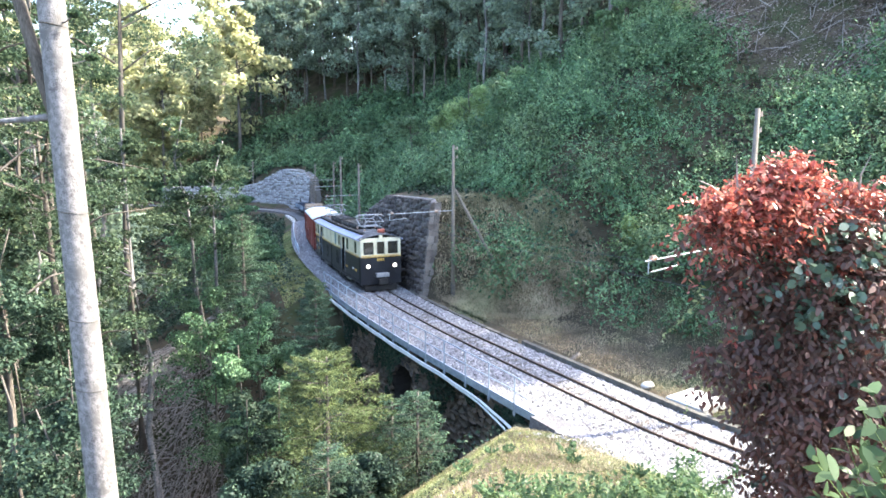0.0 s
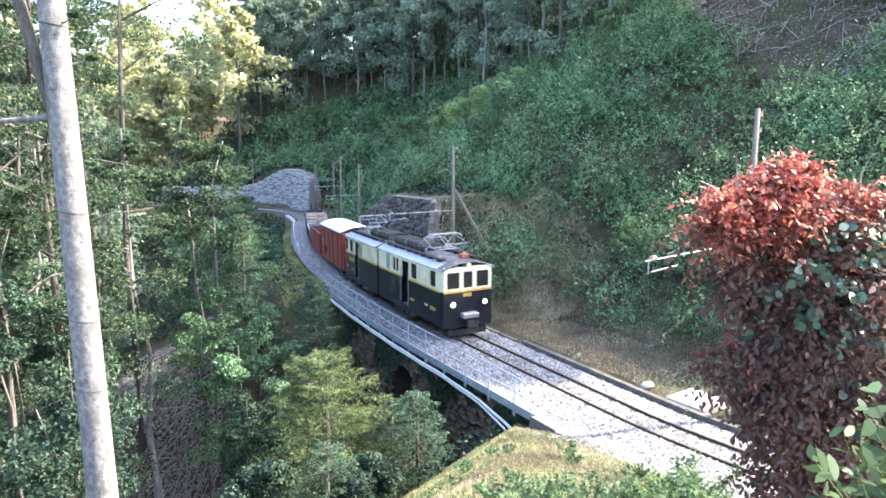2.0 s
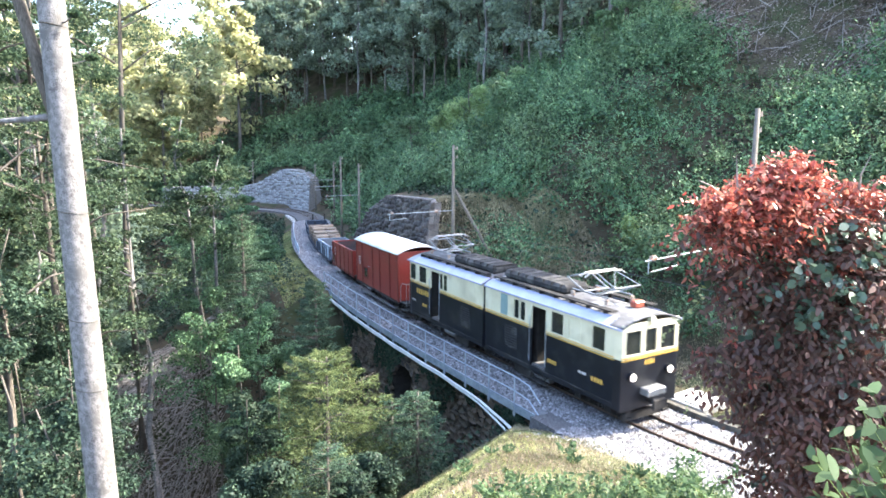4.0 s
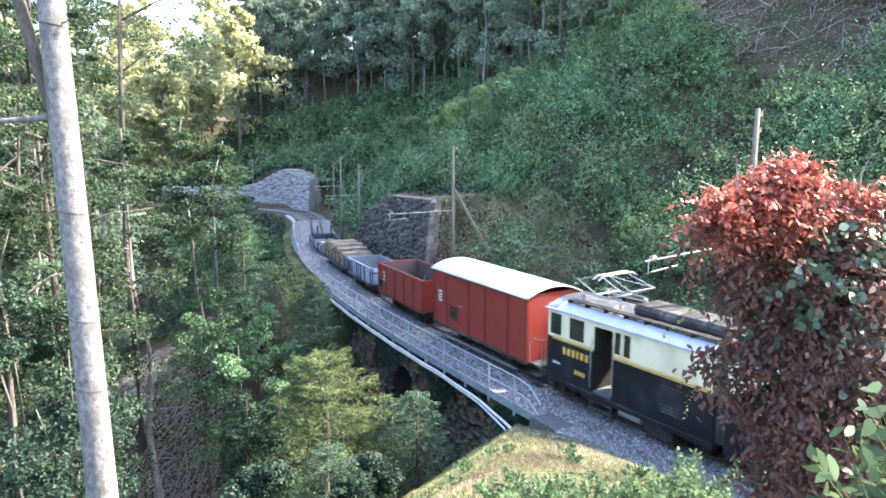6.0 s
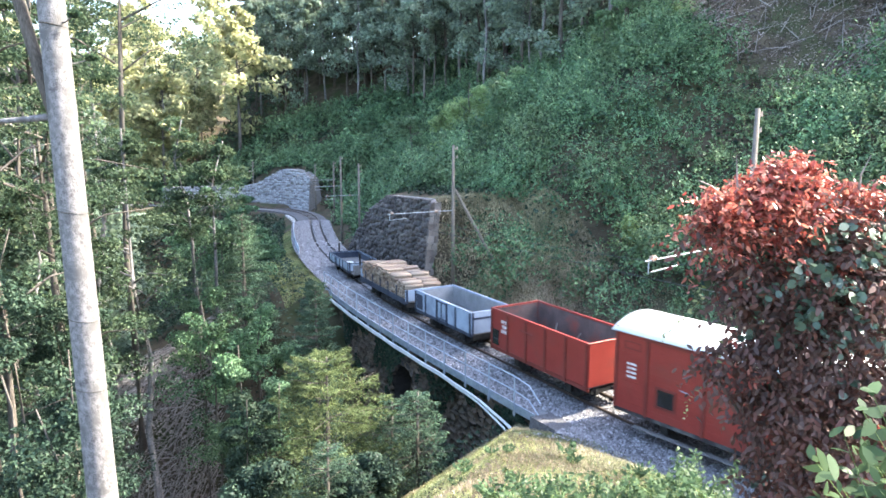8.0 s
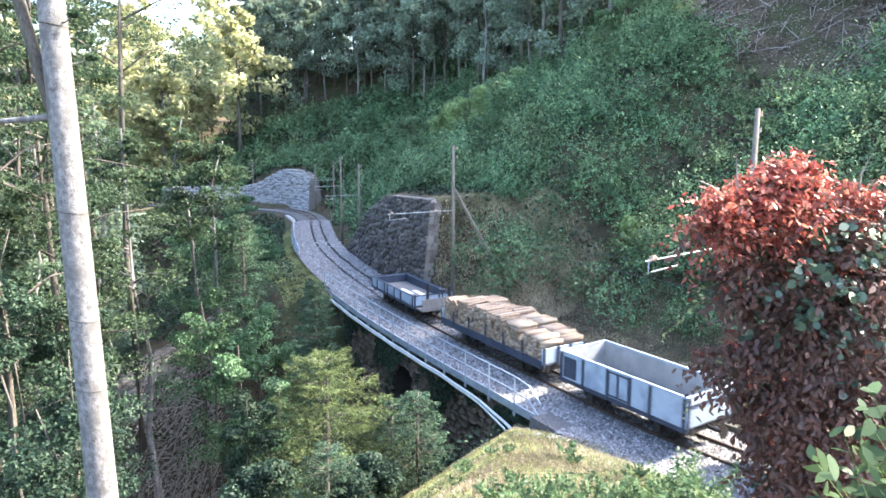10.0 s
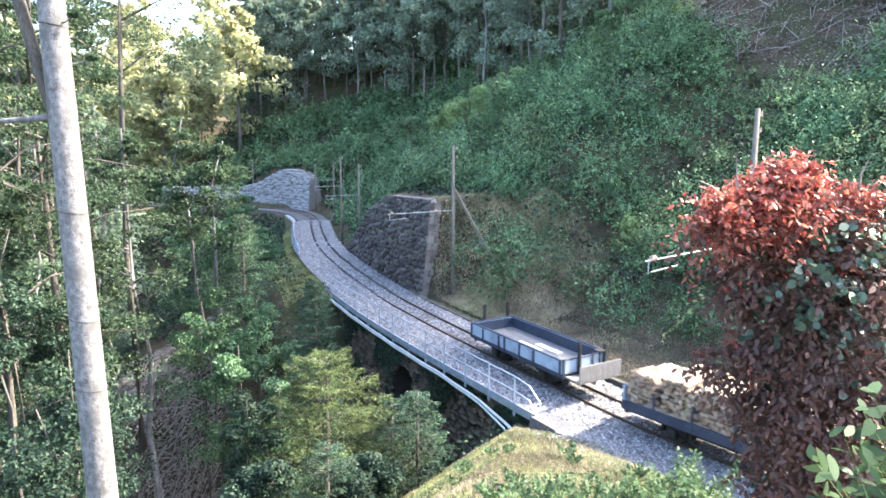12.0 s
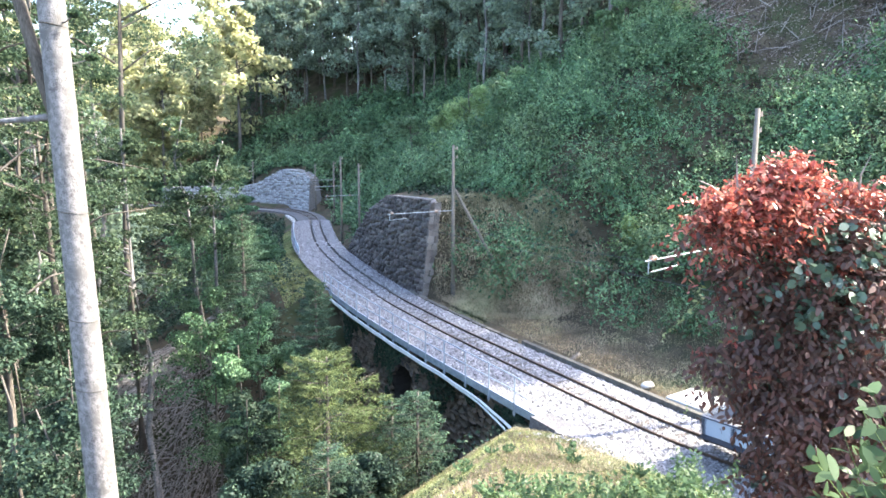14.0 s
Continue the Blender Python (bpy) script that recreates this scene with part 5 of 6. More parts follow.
def foreground_plants():
    rng = np.random.default_rng(71)
    spots = [(2.5, 3.3, 1.3, 22), (2.9, 3.5, 1.6, 24), (1.2, 8.6, 0.55, 10), (1.7, 8.9, 0.6, 10), (2.2, 9.0, 0.6, 10), (2.7, 8.8, 0.7, 11), (3.2, 9.0, 0.8, 12), (3.6, 9.3, 0.9, 12), (3.9, 9.0, 0.9, 12), (4.2, 9.8, 1.0, 12), (0.8, 9.3, 0.4, 8), (2.0, 10.5, 0.4, 8), (3.0, 11.0, 0.4, 8), (4.6, 10.6, 0.9, 11), (1.4, 11.5, 0.35, 8)]
    spots += [(0.9 + 0.27 * k + rng.uniform(-0.1, 0.1), 8.7 + rng.uniform(0, 1.1), rng.uniform(0.3, 0.55), 10) for k in range(12)]
    spots += [(rng.uniform(0.3, 5.0), rng.uniform(11, 16), rng.uniform(0.2, 0.4), 8) for k in range(12)]
    for i, (x, y, tall, n) in enumerate(spots):
        root = tagged(new("leafy_plant"), "fresh green leafy plant with compound leaves on the knoll", "plant", "knoll plants")
        z = float(ground_height(x, y)[0])
        bm, pos, out = bmesh.new(), [], []
        for k in range(n):
            a, l = rng.uniform(0, math.tau), tall * rng.uniform(0.6, 1.1)
            b = Vector((math.cos(a) * min(l, 0.6) * 0.75, math.sin(a) * min(l, 0.6) * 0.75, l))
            tube(bm, [(0, 0, -0.05), (b.x * 0.3, b.y * 0.3, l * 0.7), b], [0.006, 0.004, 0.002], 4)
            side = Vector((-math.sin(a), math.cos(a), 0))
            for u in (0.45, 0.58, 0.7, 0.8, 0.9, 1.0):
                for g in (-1, 1):
                    q = Vector((b.x * u, b.y * u, l * (0.25 + 0.75 * u)))
                    w = (side * g + b.normalized() * 0.6).normalized()
                    pos.append(np.array(q + w * 0.05))
                    out.append(np.array(w))
        part("stem", bm, GREEN_STEM, root)["kind"] = "stuff"
        ob = blades("leaves", np.array(pos), 0.13 if y < 4 else 0.09, FRESH, (0, -0.5, 1.0), 0.46, np.array(out), 0.15, seed=72 + i, near=True)
        ob.parent = root
        root.matrix_basis = Matrix.Translation((x, y, z))


GREEN_STEM = surface("green_stem", (0.08, 0.12, 0.03), (0.14, 0.2, 0.05), 5, 0.6, 0, 0)
foreground_plants()

# ---- the train ----
RED = surface("red_paint", (0.2, 0.026, 0.02), (0.27, 0.04, 0.03), 1.2, 0.45, bump=0.08, fine=30, stain=(0.21, 0.04, 0.03), stain_scale=1.0)
RED_DARK = surface("dark_red_paint", (0.12, 0.022, 0.016), (0.17, 0.032, 0.024), 2, 0.55, bump=0.1)
NAVY = surface("navy_paint", (0.004, 0.005, 0.009), (0.008, 0.010, 0.016), 2, 0.4, bump=0.04, stain=(0.02, 0.022, 0.026), stain_scale=1.5)
CREAM = surface("cream_paint", (0.62, 0.57, 0.4), (0.72, 0.67, 0.5), 2, 0.4, bump=0.04, stain=(0.55, 0.5, 0.35), stain_scale=1.2)
GOLD = surface("gold_paint", (0.55, 0.32, 0.06), (0.68, 0.42, 0.1), 6, 0.45, bump=0.0)
ROOF_EDGE = surface("lavender_roof_edge", (0.3, 0.32, 0.44), (0.4, 0.42, 0.54), 2, 0.75, bump=0.05, spec=0.2)
ROOF_GREY = surface("grey_roof_sheet", (0.06, 0.06, 0.065), (0.12, 0.12, 0.13), 2.2, 0.8, bump=0.06, stain=(0.3, 0.31, 0.33), stain_scale=1.1)
ROOF_WHITE = surface("white_roof_sheet", (0.66, 0.66, 0.64), (0.8, 0.8, 0.78), 1.8, 0.6, bump=0.08, stain=(0.55, 0.54, 0.52), stain_scale=0.9)
SOOT = surface("sooty_steel", (0.016, 0.015, 0.015), (0.042, 0.039, 0.037), 3, 0.85, bump=0.3, spec=0.2)
HOOD = surface("dusty_hood", (0.022, 0.022, 0.024), (0.055, 0.054, 0.053), 2.5, 0.85, bump=0.2, stain=(0.1, 0.096, 0.092), stain_scale=1.6, spec=0.15)
GLASS = surface("dark_window_glass", (0.012, 0.014, 0.015), (0.022, 0.025, 0.026), 1.5, 0.06, bump=0.0, spec=0.8)
BLIND = surface("green_blind", (0.16, 0.24, 0.24), (0.22, 0.31, 0.3), 3, 0.7)
STEEL = surface("pale_steel_tube", (0.2, 0.205, 0.21), (0.36, 0.37, 0.38), 5, 0.4, 0.5, 0.05)
WHITE_MARK = surface("white_lettering", (0.55, 0.52, 0.5), (0.72, 0.7, 0.68), 12, 0.6, bump=0)
BLUE_GREY = surface("blue_grey_paint", (0.25, 0.31, 0.39), (0.34, 0.4, 0.48), 2, 0.6, bump=0.1, stain=(0.2, 0.24, 0.3), stain_scale=1.4)
RIB_BLUE = surface("dark_blue_rib", (0.02, 0.028, 0.05), (0.04, 0.052, 0.08), 3, 0.55, bump=0.1)
BOARD_GREY = surface("grey_floor_boards", (0.09, 0.085, 0.085), (0.2, 0.19, 0.185), 3, 0.85, bump=0.4, stretch=(0.5, 4, 1))
SALMON = surface("orange_red_lamp", (0.3, 0.07, 0.045), (0.4, 0.11, 0.065), 5, 0.4, bump=0)
LOG_END = pieces("split_firewood", [(0.26, 0.18, 0.12), (0.42, 0.31, 0.22), (0.17, 0.115, 0.085), (0.5, 0.4, 0.31), (0.34, 0.21, 0.135)], 0.85, True, 18, 0.5)
LOG_HEAP = pieces("firewood_core", [(0.26, 0.18, 0.13), (0.46, 0.36, 0.27), (0.17, 0.115, 0.085)], 0.85, False, 18, 0.5)
LAMP_GLOW, glow_tree, glow_bsdf = shader("lit_headlamp", 0.2)
glow_bsdf.inputs["Base Color"].default_value = (0.9, 0.88, 0.8, 1)
glow_bsdf.inputs["Emission Color"].default_value = (1.0, 0.93, 0.78, 1)
glow_bsdf.inputs["Emission Strength"].default_value = 0.5


def panel(bm, x0, x1, z0, z1, y, thick, openings=()):
    """A wall along x at y, with openings (x0, x1, z0, z1) cut through it."""
    xs = sorted({x0, x1, *[min(max(o[k], x0), x1) for o in openings for k in (0, 1)]})
    for a, b in zip(xs, xs[1:]):
        m = (a + b) / 2
        z = z0
        for o in sorted((o for o in openings if o[0] < m < o[1]), key=lambda o: o[2]):
            if o[2] > z:
                box(bm, a, b, y, y + thick, z, min(o[2], z1))
            z = max(z, o[3])
        if z < z1 - 1e-4:
            box(bm, a, b, y, y + thick, z, z1)
    bmesh.ops.remove_doubles(bm, verts=bm.verts, dist=1e-4)
    return bm


def cross_panel(bm, y0, y1, z0, z1, x, thick, openings=()):
    panel(bm, y0, y1, z0, z1, 0, thick, openings)
    bmesh.ops.transform(bm, matrix=Matrix(((0, 1, 0, x), (1, 0, 0, 0), (0, 0, 1, 0), (0, 0, 0, 1))), verts=bm.verts)
    bmesh.ops.reverse_faces(bm, faces=bm.faces)
    return bm


def arched(x0, x1, half, z0, rise, thick=0.05, n=14, lip=0.0):
    """A curved roof sheet."""
    bm = bmesh.new()
    prof = []
    for i in range(n + 1):
        u = -1 + 2 * i / n
        prof.append((u * half, z0 + rise * (1 - abs(u) ** 2.2)))
    prof += [(y * 0.985, z - thick) for y, z in reversed(prof)]
    for x in (x0, x1):
        for y, z in prof:
            bm.verts.new((x, y, z))
    bm.verts.ensure_lookup_table()
    k = len(prof)
    for i in range(k):
        bm.faces.new((bm.verts[i], bm.verts[(i + 1) % k], bm.verts[k + (i + 1) % k], bm.verts[k + i]))
    for i in range(n):
        bm.faces.new((bm.verts[i], bm.verts[k - 1 - i], bm.verts[k - 2 - i], bm.verts[i + 1]))
        bm.faces.new((bm.verts[k + i + 1], bm.verts[2 * k - 2 - i], bm.verts[2 * k - 1 - i], bm.verts[k + i]))
    bmesh.ops.recalc_face_normals(bm, faces=bm.faces)
    return bm


WHEEL_MESH = None
WHEELS = []


def wheelset(parent, x):
    """An axle with two flanged, spoked wheels, at x on its vehicle."""
    global WHEEL_MESH
    if WHEEL_MESH is None:
        bm = rod(bmesh.new(), (0, -0.62, 0), (0, 0.62, 0), 0.06, seg=10)
        for g in (-1, 1):
            y = 0.53 * g
            for r, a, b in ((0.37, -0.05, 0.05), (0.41, -0.075 if g > 0 else 0.05, -0.05 if g > 0 else 0.075)):
                rod(bm, (0, y + a, 0), (0, y + b, 0), r, seg=22)
            for k in range(6):
                c = k * math.tau / 6
                rod(bm, (0.08 * math.cos(c), y + 0.06 * g, 0.08 * math.sin(c)), (0.33 * math.cos(c), y + 0.055 * g, 0.33 * math.sin(c)), 0.03, seg=5)
        ob = part("wheelset", bm, SOOT, parent)
        WHEEL_MESH = ob.data
    else:
        ob = new("wheelset", WHEEL_MESH)
        ob.parent = parent
    ob.location = (x, 0, 0.52)
    WHEELS.append((ob, x))
    return ob


def underframe(root, length, axles, z=0.92, half=1.0):
    bm = bmesh.new()
    for y in (-0.75, 0.75):
        box(bm, -length / 2, length / 2, y - 0.06, y + 0.06, z - 0.24, z)
    for x in np.linspace(-length / 2 + 0.1, length / 2 - 0.1, 5):
        box(bm, x - 0.07, x + 0.07, -half, half, z - 0.2, z - 0.02)
    part("underframe", bm, SOOT, root)
    for g in (-1, 1):
        bm = rod(bmesh.new(), (g * (length / 2 - 0.1), 0, z - 0.12), (g * (length / 2 + 0.48), 0, z - 0.12), 0.07, seg=8)
        rod(bm, (g * (length / 2 + 0.48), 0, z - 0.12), (g * (length / 2 + 0.54), 0, z - 0.12), 0.19, seg=14)
        part("buffer", bm, SOOT, root)
        part("hose", tube(bmesh.new(), [(g * length / 2, 0.4, z - 0.1), (g * (length / 2 + 0.18), 0.4, z - 0.25), (g * (length / 2 + 0.2), 0.38, z - 0.55)], 0.025, 6), SOOT, root)
    for x in axles:
        wheelset(root, x)
        for y in (-0.82, 0.82):
            bm = box(bmesh.new(), x - 0.14, x + 0.14, y - 0.08, y + 0.08, 0.38, 0.68, 0.02)
            for k in range(3):
                box(bm, x - 0.5 + 0.1 * k, x + 0.5 - 0.1 * k, y - 0.05, y + 0.05, 0.7 - 0.0 + 0.028 * k, 0.725 + 0.028 * k)
            part("axle_box", bm, SOOT, root)
    bm = bmesh.new()
    for x in axles:
        for q in (-0.48, 0.48):
            box(bm, x + q - 0.05, x + q + 0.05, -0.62, 0.62, 0.38, 0.62)
    rod(bm, (axles[0], -0.3, 0.42), (axles[-1], -0.3, 0.42), 0.025)
    part("brake_gear", bm, SOOT, root)


def bars(root, x, y, z, widths, high, material, name="lettering"):
    """Painted marks as a row of plain bars on the near side."""
    bm = bmesh.new()
    for w in widths:
        box(bm, x - w, x, y - 0.004, y + 0.002, z, z + high)
        x -= w + high * 0.35
    return part(name, bm, material, root)


def pane(root, x0, x1, z0, z1, y, frame_mat, glass=None):
    bm = bmesh.new()
    panel(bm, x0 - 0.05, x1 + 0.05, z0 - 0.05, z1 + 0.05, y - 0.012, 0.05, [(x0, x1, z0, z1)])
    f = part("window_frame", bm, frame_mat, root)
    part("pane", box(bmesh.new(), x0, x1, y + 0.02, y + 0.03, z0, z1), glass or GLASS, root)


def pantograph(root, x):
    """A diamond pantograph raised to the wire."""
    def bar(name, a, b, r):
        part(name, rod(bmesh.new(), a, b, r), STEEL, root, "pale steel tube of the pantograph")

    for y in (-0.55, 0.55):
        bar("base_bar", (x - 0.9, y, 4.12), (x + 0.9, y, 4.12), 0.03)
        for g in (-1, 1):
            bar("lower_arm", (x + g * 0.3, y, 4.14), (x + g * 1.2, y * 1.05, 4.52), 0.028)
            bar("upper_arm", (x + g * 1.2, y * 1.05, 4.52), (x + g * 0.12, y * 0.8, 4.86), 0.02)
    for g in (-1, 1):
        bar("pivot", (x + g * 0.3, -0.6, 4.14), (x + g * 0.3, 0.6, 4.14), 0.035)
        bar("knee_bar", (x + g * 1.2, -0.6, 4.52), (x + g * 1.2, 0.6, 4.52), 0.024)
        bar("brace", (x + g * 1.2, -0.58, 4.52), (x + g * 0.12, 0.44, 4.86), 0.014)
        horn = [(x + g * 0.12, -0.95, 4.74), (x + g * 0.12, -0.72, 4.87), (x + g * 0.12, 0.72, 4.87), (x + g * 0.12, 0.95, 4.74)]
        part("contact_strip", tube(bmesh.new(), horn, 0.024, 6), STEEL, root, "pale bent contact strip")
    for y in (-0.6, 0.6):
        for q in (-0.85, 0.85):
            bm = bmesh.new()
            for k in range(3):
                rod(bm, (x + q, y, 3.9 + 0.06 * k), (x + q, y, 3.94 + 0.06 * k), 0.075, seg=10)
            part("insulator", bm, INSULATOR, root)


BELT, EAVE = 2.46, 3.5


def half_loco(root, name, front):
    """One of the two coupled bodies; its cab end looks along +x, its inner end to the joint."""
    L = 3.82 if front else 3.4
    sub = part(name, box(bmesh.new(), -L + 0.02, L - 0.35, -1.22, 1.22, 0.82, 0.98, 0.01), SOOT, root)
    door = -0.3 if front else 0.75
    doors = [(door - 0.42, door + 0.42, 0.98, 3.3)]
    if front:
        wins = [(2.57, 3.15, 2.58, 3.34), (0.45, 1.1, 2.58, 3.34), (-1.8, -1.5, 2.6, 3.32), (-1.4, -1.1, 2.6, 3.32), (1.4, 1.95, 2.58, 3.34)]
    else:
        wins = [(2.7, 3.25, 2.58, 3.34), (1.6, 2.3, 2.58, 3.34), (-0.4, -0.12, 2.6, 3.32), (0.0, 0.25, 2.6, 3.32)]
    for y, thick in ((-1.35, 0.06), (1.29, 0.06)):
        open_low = [o for o in doors]
        part("lower_side", panel(bmesh.new(), -L, L - 0.25, 0.78, BELT, y, thick, open_low), NAVY, sub, "navy blue lower side")
        part("upper_side", panel(bmesh.new(), -L, L - 0.25, BELT, EAVE, y, thick, doors + wins), CREAM, sub, "cream upper side")
        out = y - 0.012 if y < 0 else y + thick
        for z in (BELT - 0.055, BELT + 0.035):
            part("belt_line", panel(bmesh.new(), -L, L - 0.25, z, z + 0.035, out, 0.012, doors), GOLD, sub, "gold belt line")
        yy = y if y < 0 else y + 0.03
        for k, o in enumerate(wins):
            blind = k == 4
            pane(sub, o[0], o[1], o[2], o[3], yy, CREAM, CREAM if blind else GLASS)
        # ribs and the large panel of the machine room
        for x in (-1.98, -2.85, -3.3):
            part("panel_strip", box(bmesh.new(), x, x + 0.05, out, out + 0.012, BELT + 0.09, EAVE - 0.05), CREAM, sub)
        part("panel_strip", box(bmesh.new(), -3.25, -2.85, out, out + 0.01, EAVE - 0.2, EAVE - 0.16), CREAM, sub)
        bm = bmesh.new()
        for k in range(9):
            box(bm, -2.4, -1.6, min(out, out + 0.012), max(out, out + 0.012), 1.3 + 0.1 * k, 1.36 + 0.1 * k)
        part("louvre", bm, HOOD, sub, "dark louvred grille")
        part("kick_line", panel(bmesh.new(), -L, L - 0.3, 0.92, 0.955, out, 0.012, doors), HOOD, sub)
    if front:
        part("blind", box(bmesh.new(), -2.7, -2.25, -1.365, -1.35, BELT + 0.1, EAVE - 0.12), BLIND, sub, "grey-green side shutter")
    # cab end: three windows across, drawn in at the corners
    for y0, y1, x0, x1 in ((-1.3, 1.3, L - 0.02, 0.06),):
        ends = [(-1.12, -0.46, 2.58, 3.36), (-0.25, 0.25, 2.58, 3.36), (0.46, 1.12, 2.58, 3.36)]
        part("front_upper", cross_panel(bmesh.new(), y0, y1, BELT, EAVE + 0.1, x0, x1, ends), CREAM, sub, "cream cab front")
        part("front_lower", cross_panel(bmesh.new(), y0, y1, 0.7, BELT, x0, x1), NAVY, sub, "navy cab front")
        for a, b, c, d in ends:
            part("window_frame", cross_panel(bmesh.new(), a - 0.05, b + 0.05, c - 0.05, d + 0.05, x0 + 0.03, 0.04, [(a, b, c, d)]), CREAM, sub)
            part("pane", box(bmesh.new(), x0 + 0.02, x0 + 0.03, a, b, c, d), GLASS, sub)
        part("belt_line", box(bmesh.new(), x0 + 0.06, x0 + 0.075, y0, y1, BELT - 0.06, BELT - 0.02), GOLD, sub, "gold belt line")
        part("belt_line", box(bmesh.new(), x0 + 0.06, x0 + 0.075, y0, y1, BELT + 0.03, BELT + 0.07), GOLD, sub, "gold belt line")
    for g in (-1, 1):
        for z0, z1, mat in ((0.74, BELT, NAVY), (BELT, EAVE, CREAM)):
            bm = bmesh.new()
            vs = [bm.verts.new((x, g * y, z)) for z in (z0, z1) for x, y in ((L - 0.25, 1.35), (L + 0.04, 1.3), (L - 0.02, 1.26), (L - 0.29, 1.3))]
            for f in ((0, 1, 2, 3), (7, 6, 5, 4), (0, 4, 5, 1), (1, 5, 6, 2), (2, 6, 7, 3), (3, 7, 4, 0)):
                bm.faces.new([vs[k] for k in f])
            bmesh.ops.recalc_face_normals(bm, faces=bm.faces)
            part("corner_post", bm, mat, sub)
    # floor, inner wall; machine room block and cab wall coloured dark to shade the inside
    part("dark_machine_block", box(bmesh.new(), -L + 0.1, door - 0.45, -1.0, 1.0, 0.98, 3.3), SOOT, sub)
    part("cab_floor", box(bmesh.new(), door - 0.45, L - 0.1, -1.28, 1.28, 0.96, 1.02), BOARD_GREY, sub)
    part("cab_wall", box(bmesh.new(), door + 0.45, door + 0.5, -0.1, 1.28, 1.02, 3.4), SOOT, sub)
    part("inner_end", cross_panel(bmesh.new(), -1.29, 1.29, 0.8, EAVE, -L, 0.05), NAVY, sub)
    part("bellows", box(bmesh.new(), -L - 0.16, -L, -1.24, 1.24, 0.95, EAVE + 0.1, 0.03), HOOD, sub, "grey gangway bellows")
    # roof
    part("roof", arched(-L - 0.02, L + 0.07, 1.42, EAVE - 0.01, 0.33, 0.05), ROOF_GREY, sub, "grey curved roof", True)
    for g in (-1, 1):
        bm = bmesh.new()
        prof = [(1.425, EAVE), (1.2, EAVE + 0.135), (0.98, EAVE + 0.225)]
        vs = [[bm.verts.new((x, g * y, z + 0.008)) for y, z in prof] for x in (-L, L - 0.5)] + [[bm.verts.new((x, g * y, z - 0.03)) for y, z in prof] for x in (-L, L - 0.5)]
        for u, v in ((0, 1), (2, 3)):
            for k in range(2):
                bm.faces.new((vs[u][k], vs[v][k], vs[v][k + 1], vs[u][k + 1]))
        for k in (0, 2):
            bm.faces.new((vs[0][k], vs[1][k], vs[3][k], vs[2][k]))
        bmesh.ops.recalc_face_normals(bm, faces=bm.faces)
        part("roof_edge", bm, ROOF_EDGE, sub, "pale lavender roof edge sheet")
    for y in (-1.43, 1.39):
        part("gutter", box(bmesh.new(), -L, L + 0.1, y, y + 0.045, EAVE - 0.05, EAVE + 0.02), ROOF_EDGE, sub)
    bm = box(bmesh.new(), -L + 0.25, 0.25, -0.62, 0.62, 3.78, 4.15, 0.12)
    part("roof_hood", bm, HOOD, sub, "dark dusty resistor hood on the roof")
    bm = bmesh.new()
    for x in np.linspace(-3.1, 0.0, 7):
        box(bm, x, x + 0.03, -0.625, 0.625, 3.8, 4.16)
    part("hood_rib", bm, SOOT, sub)
    for g in (-1, 1):
        bm = box(bmesh.new(), -L + 0.2, L - 0.7, g * 0.92 - 0.14, g * 0.92 + 0.14, 3.84, 3.88)
        for x in np.linspace(-3.2, 2.7, 8):
            box(bm, x, x + 0.04, g * 0.92 - 0.12, g * 0.92 + 0.12, 3.6, 3.84)
        part("running_board", bm, SOOT, sub, "dark roof walkway board")
    pantograph(sub, 1.55)
    if front:
        part("roof_horn", box(bmesh.new(), 2.75, 3.05, 0.1, 0.55, 3.8, 4.05, 0.05), SALMON, sub, "orange-red roof fitting")
    # end equipment
    for y in (-0.86, 0.86):
        bm = rod(bmesh.new(), (L + 0.03, y, 1.86), (L + 0.16, y, 1.86), 0.15, 0.17, 18)
        lamp = part("headlight", bm, NAVY, sub)
        part("headlight_glass", rod(bmesh.new(), (L + 0.16, y, 1.86), (L + 0.175, y, 1.86), 0.125, seg=18), LAMP_GLOW if front else PIPE, sub, "lit headlight glass" if front else "")
    bm = rod(bmesh.new(), (L - 0.06, 0.0, EAVE + 0.17), (L + 0.12, 0.0, EAVE + 0.17), 0.12, seg=16)
    part("roof_lamp", bm, CREAM, sub, "round cream roof lamp")
    bm = bmesh.new()
    for k, w in enumerate((0.07, 0.07, 0.07, 0.05)):
        box(bm, L + 0.04, L + 0.052, -0.24 + 0.125 * k, -0.24 + 0.125 * k + w, 2.16, 2.32)
    part("number_plate", bm, GOLD, sub)
    bm = box(bmesh.new(), L + 0.03, L + 0.42, -0.42, 0.42, 1.18, 1.42, 0.03)
    part("buffer_cover", bm, STEEL, sub, "pale grey folded gangway plate")
    bm = rod(bmesh.new(), (L, 0, 0.92), (L + 0.5, 0, 0.92), 0.09)
    box(bm, L + 0.42, L + 0.55, -0.3, 0.3, 0.72, 1.12, 0.05)
    part("buffer", bm, SOOT, sub)
    bm = bmesh.new()
    for y in (-1.0, 0.72):
        box(bm, L - 0.35, L + 0.05, y, y + 0.28, 0.36, 0.42)
        box(bm, L - 0.35, L + 0.0, y, y + 0.28, 0.62, 0.67)
        rod(bm, (L + 0.02, y + 0.02, 0.36), (L + 0.02, y + 0.02, 1.3), 0.02)
    box(bm, L - 0.12, L - 0.02, -1.05, 1.05, 0.3, 0.58)
    part("rail_guard", bm, SOOT, sub, "black rail guard and steps")
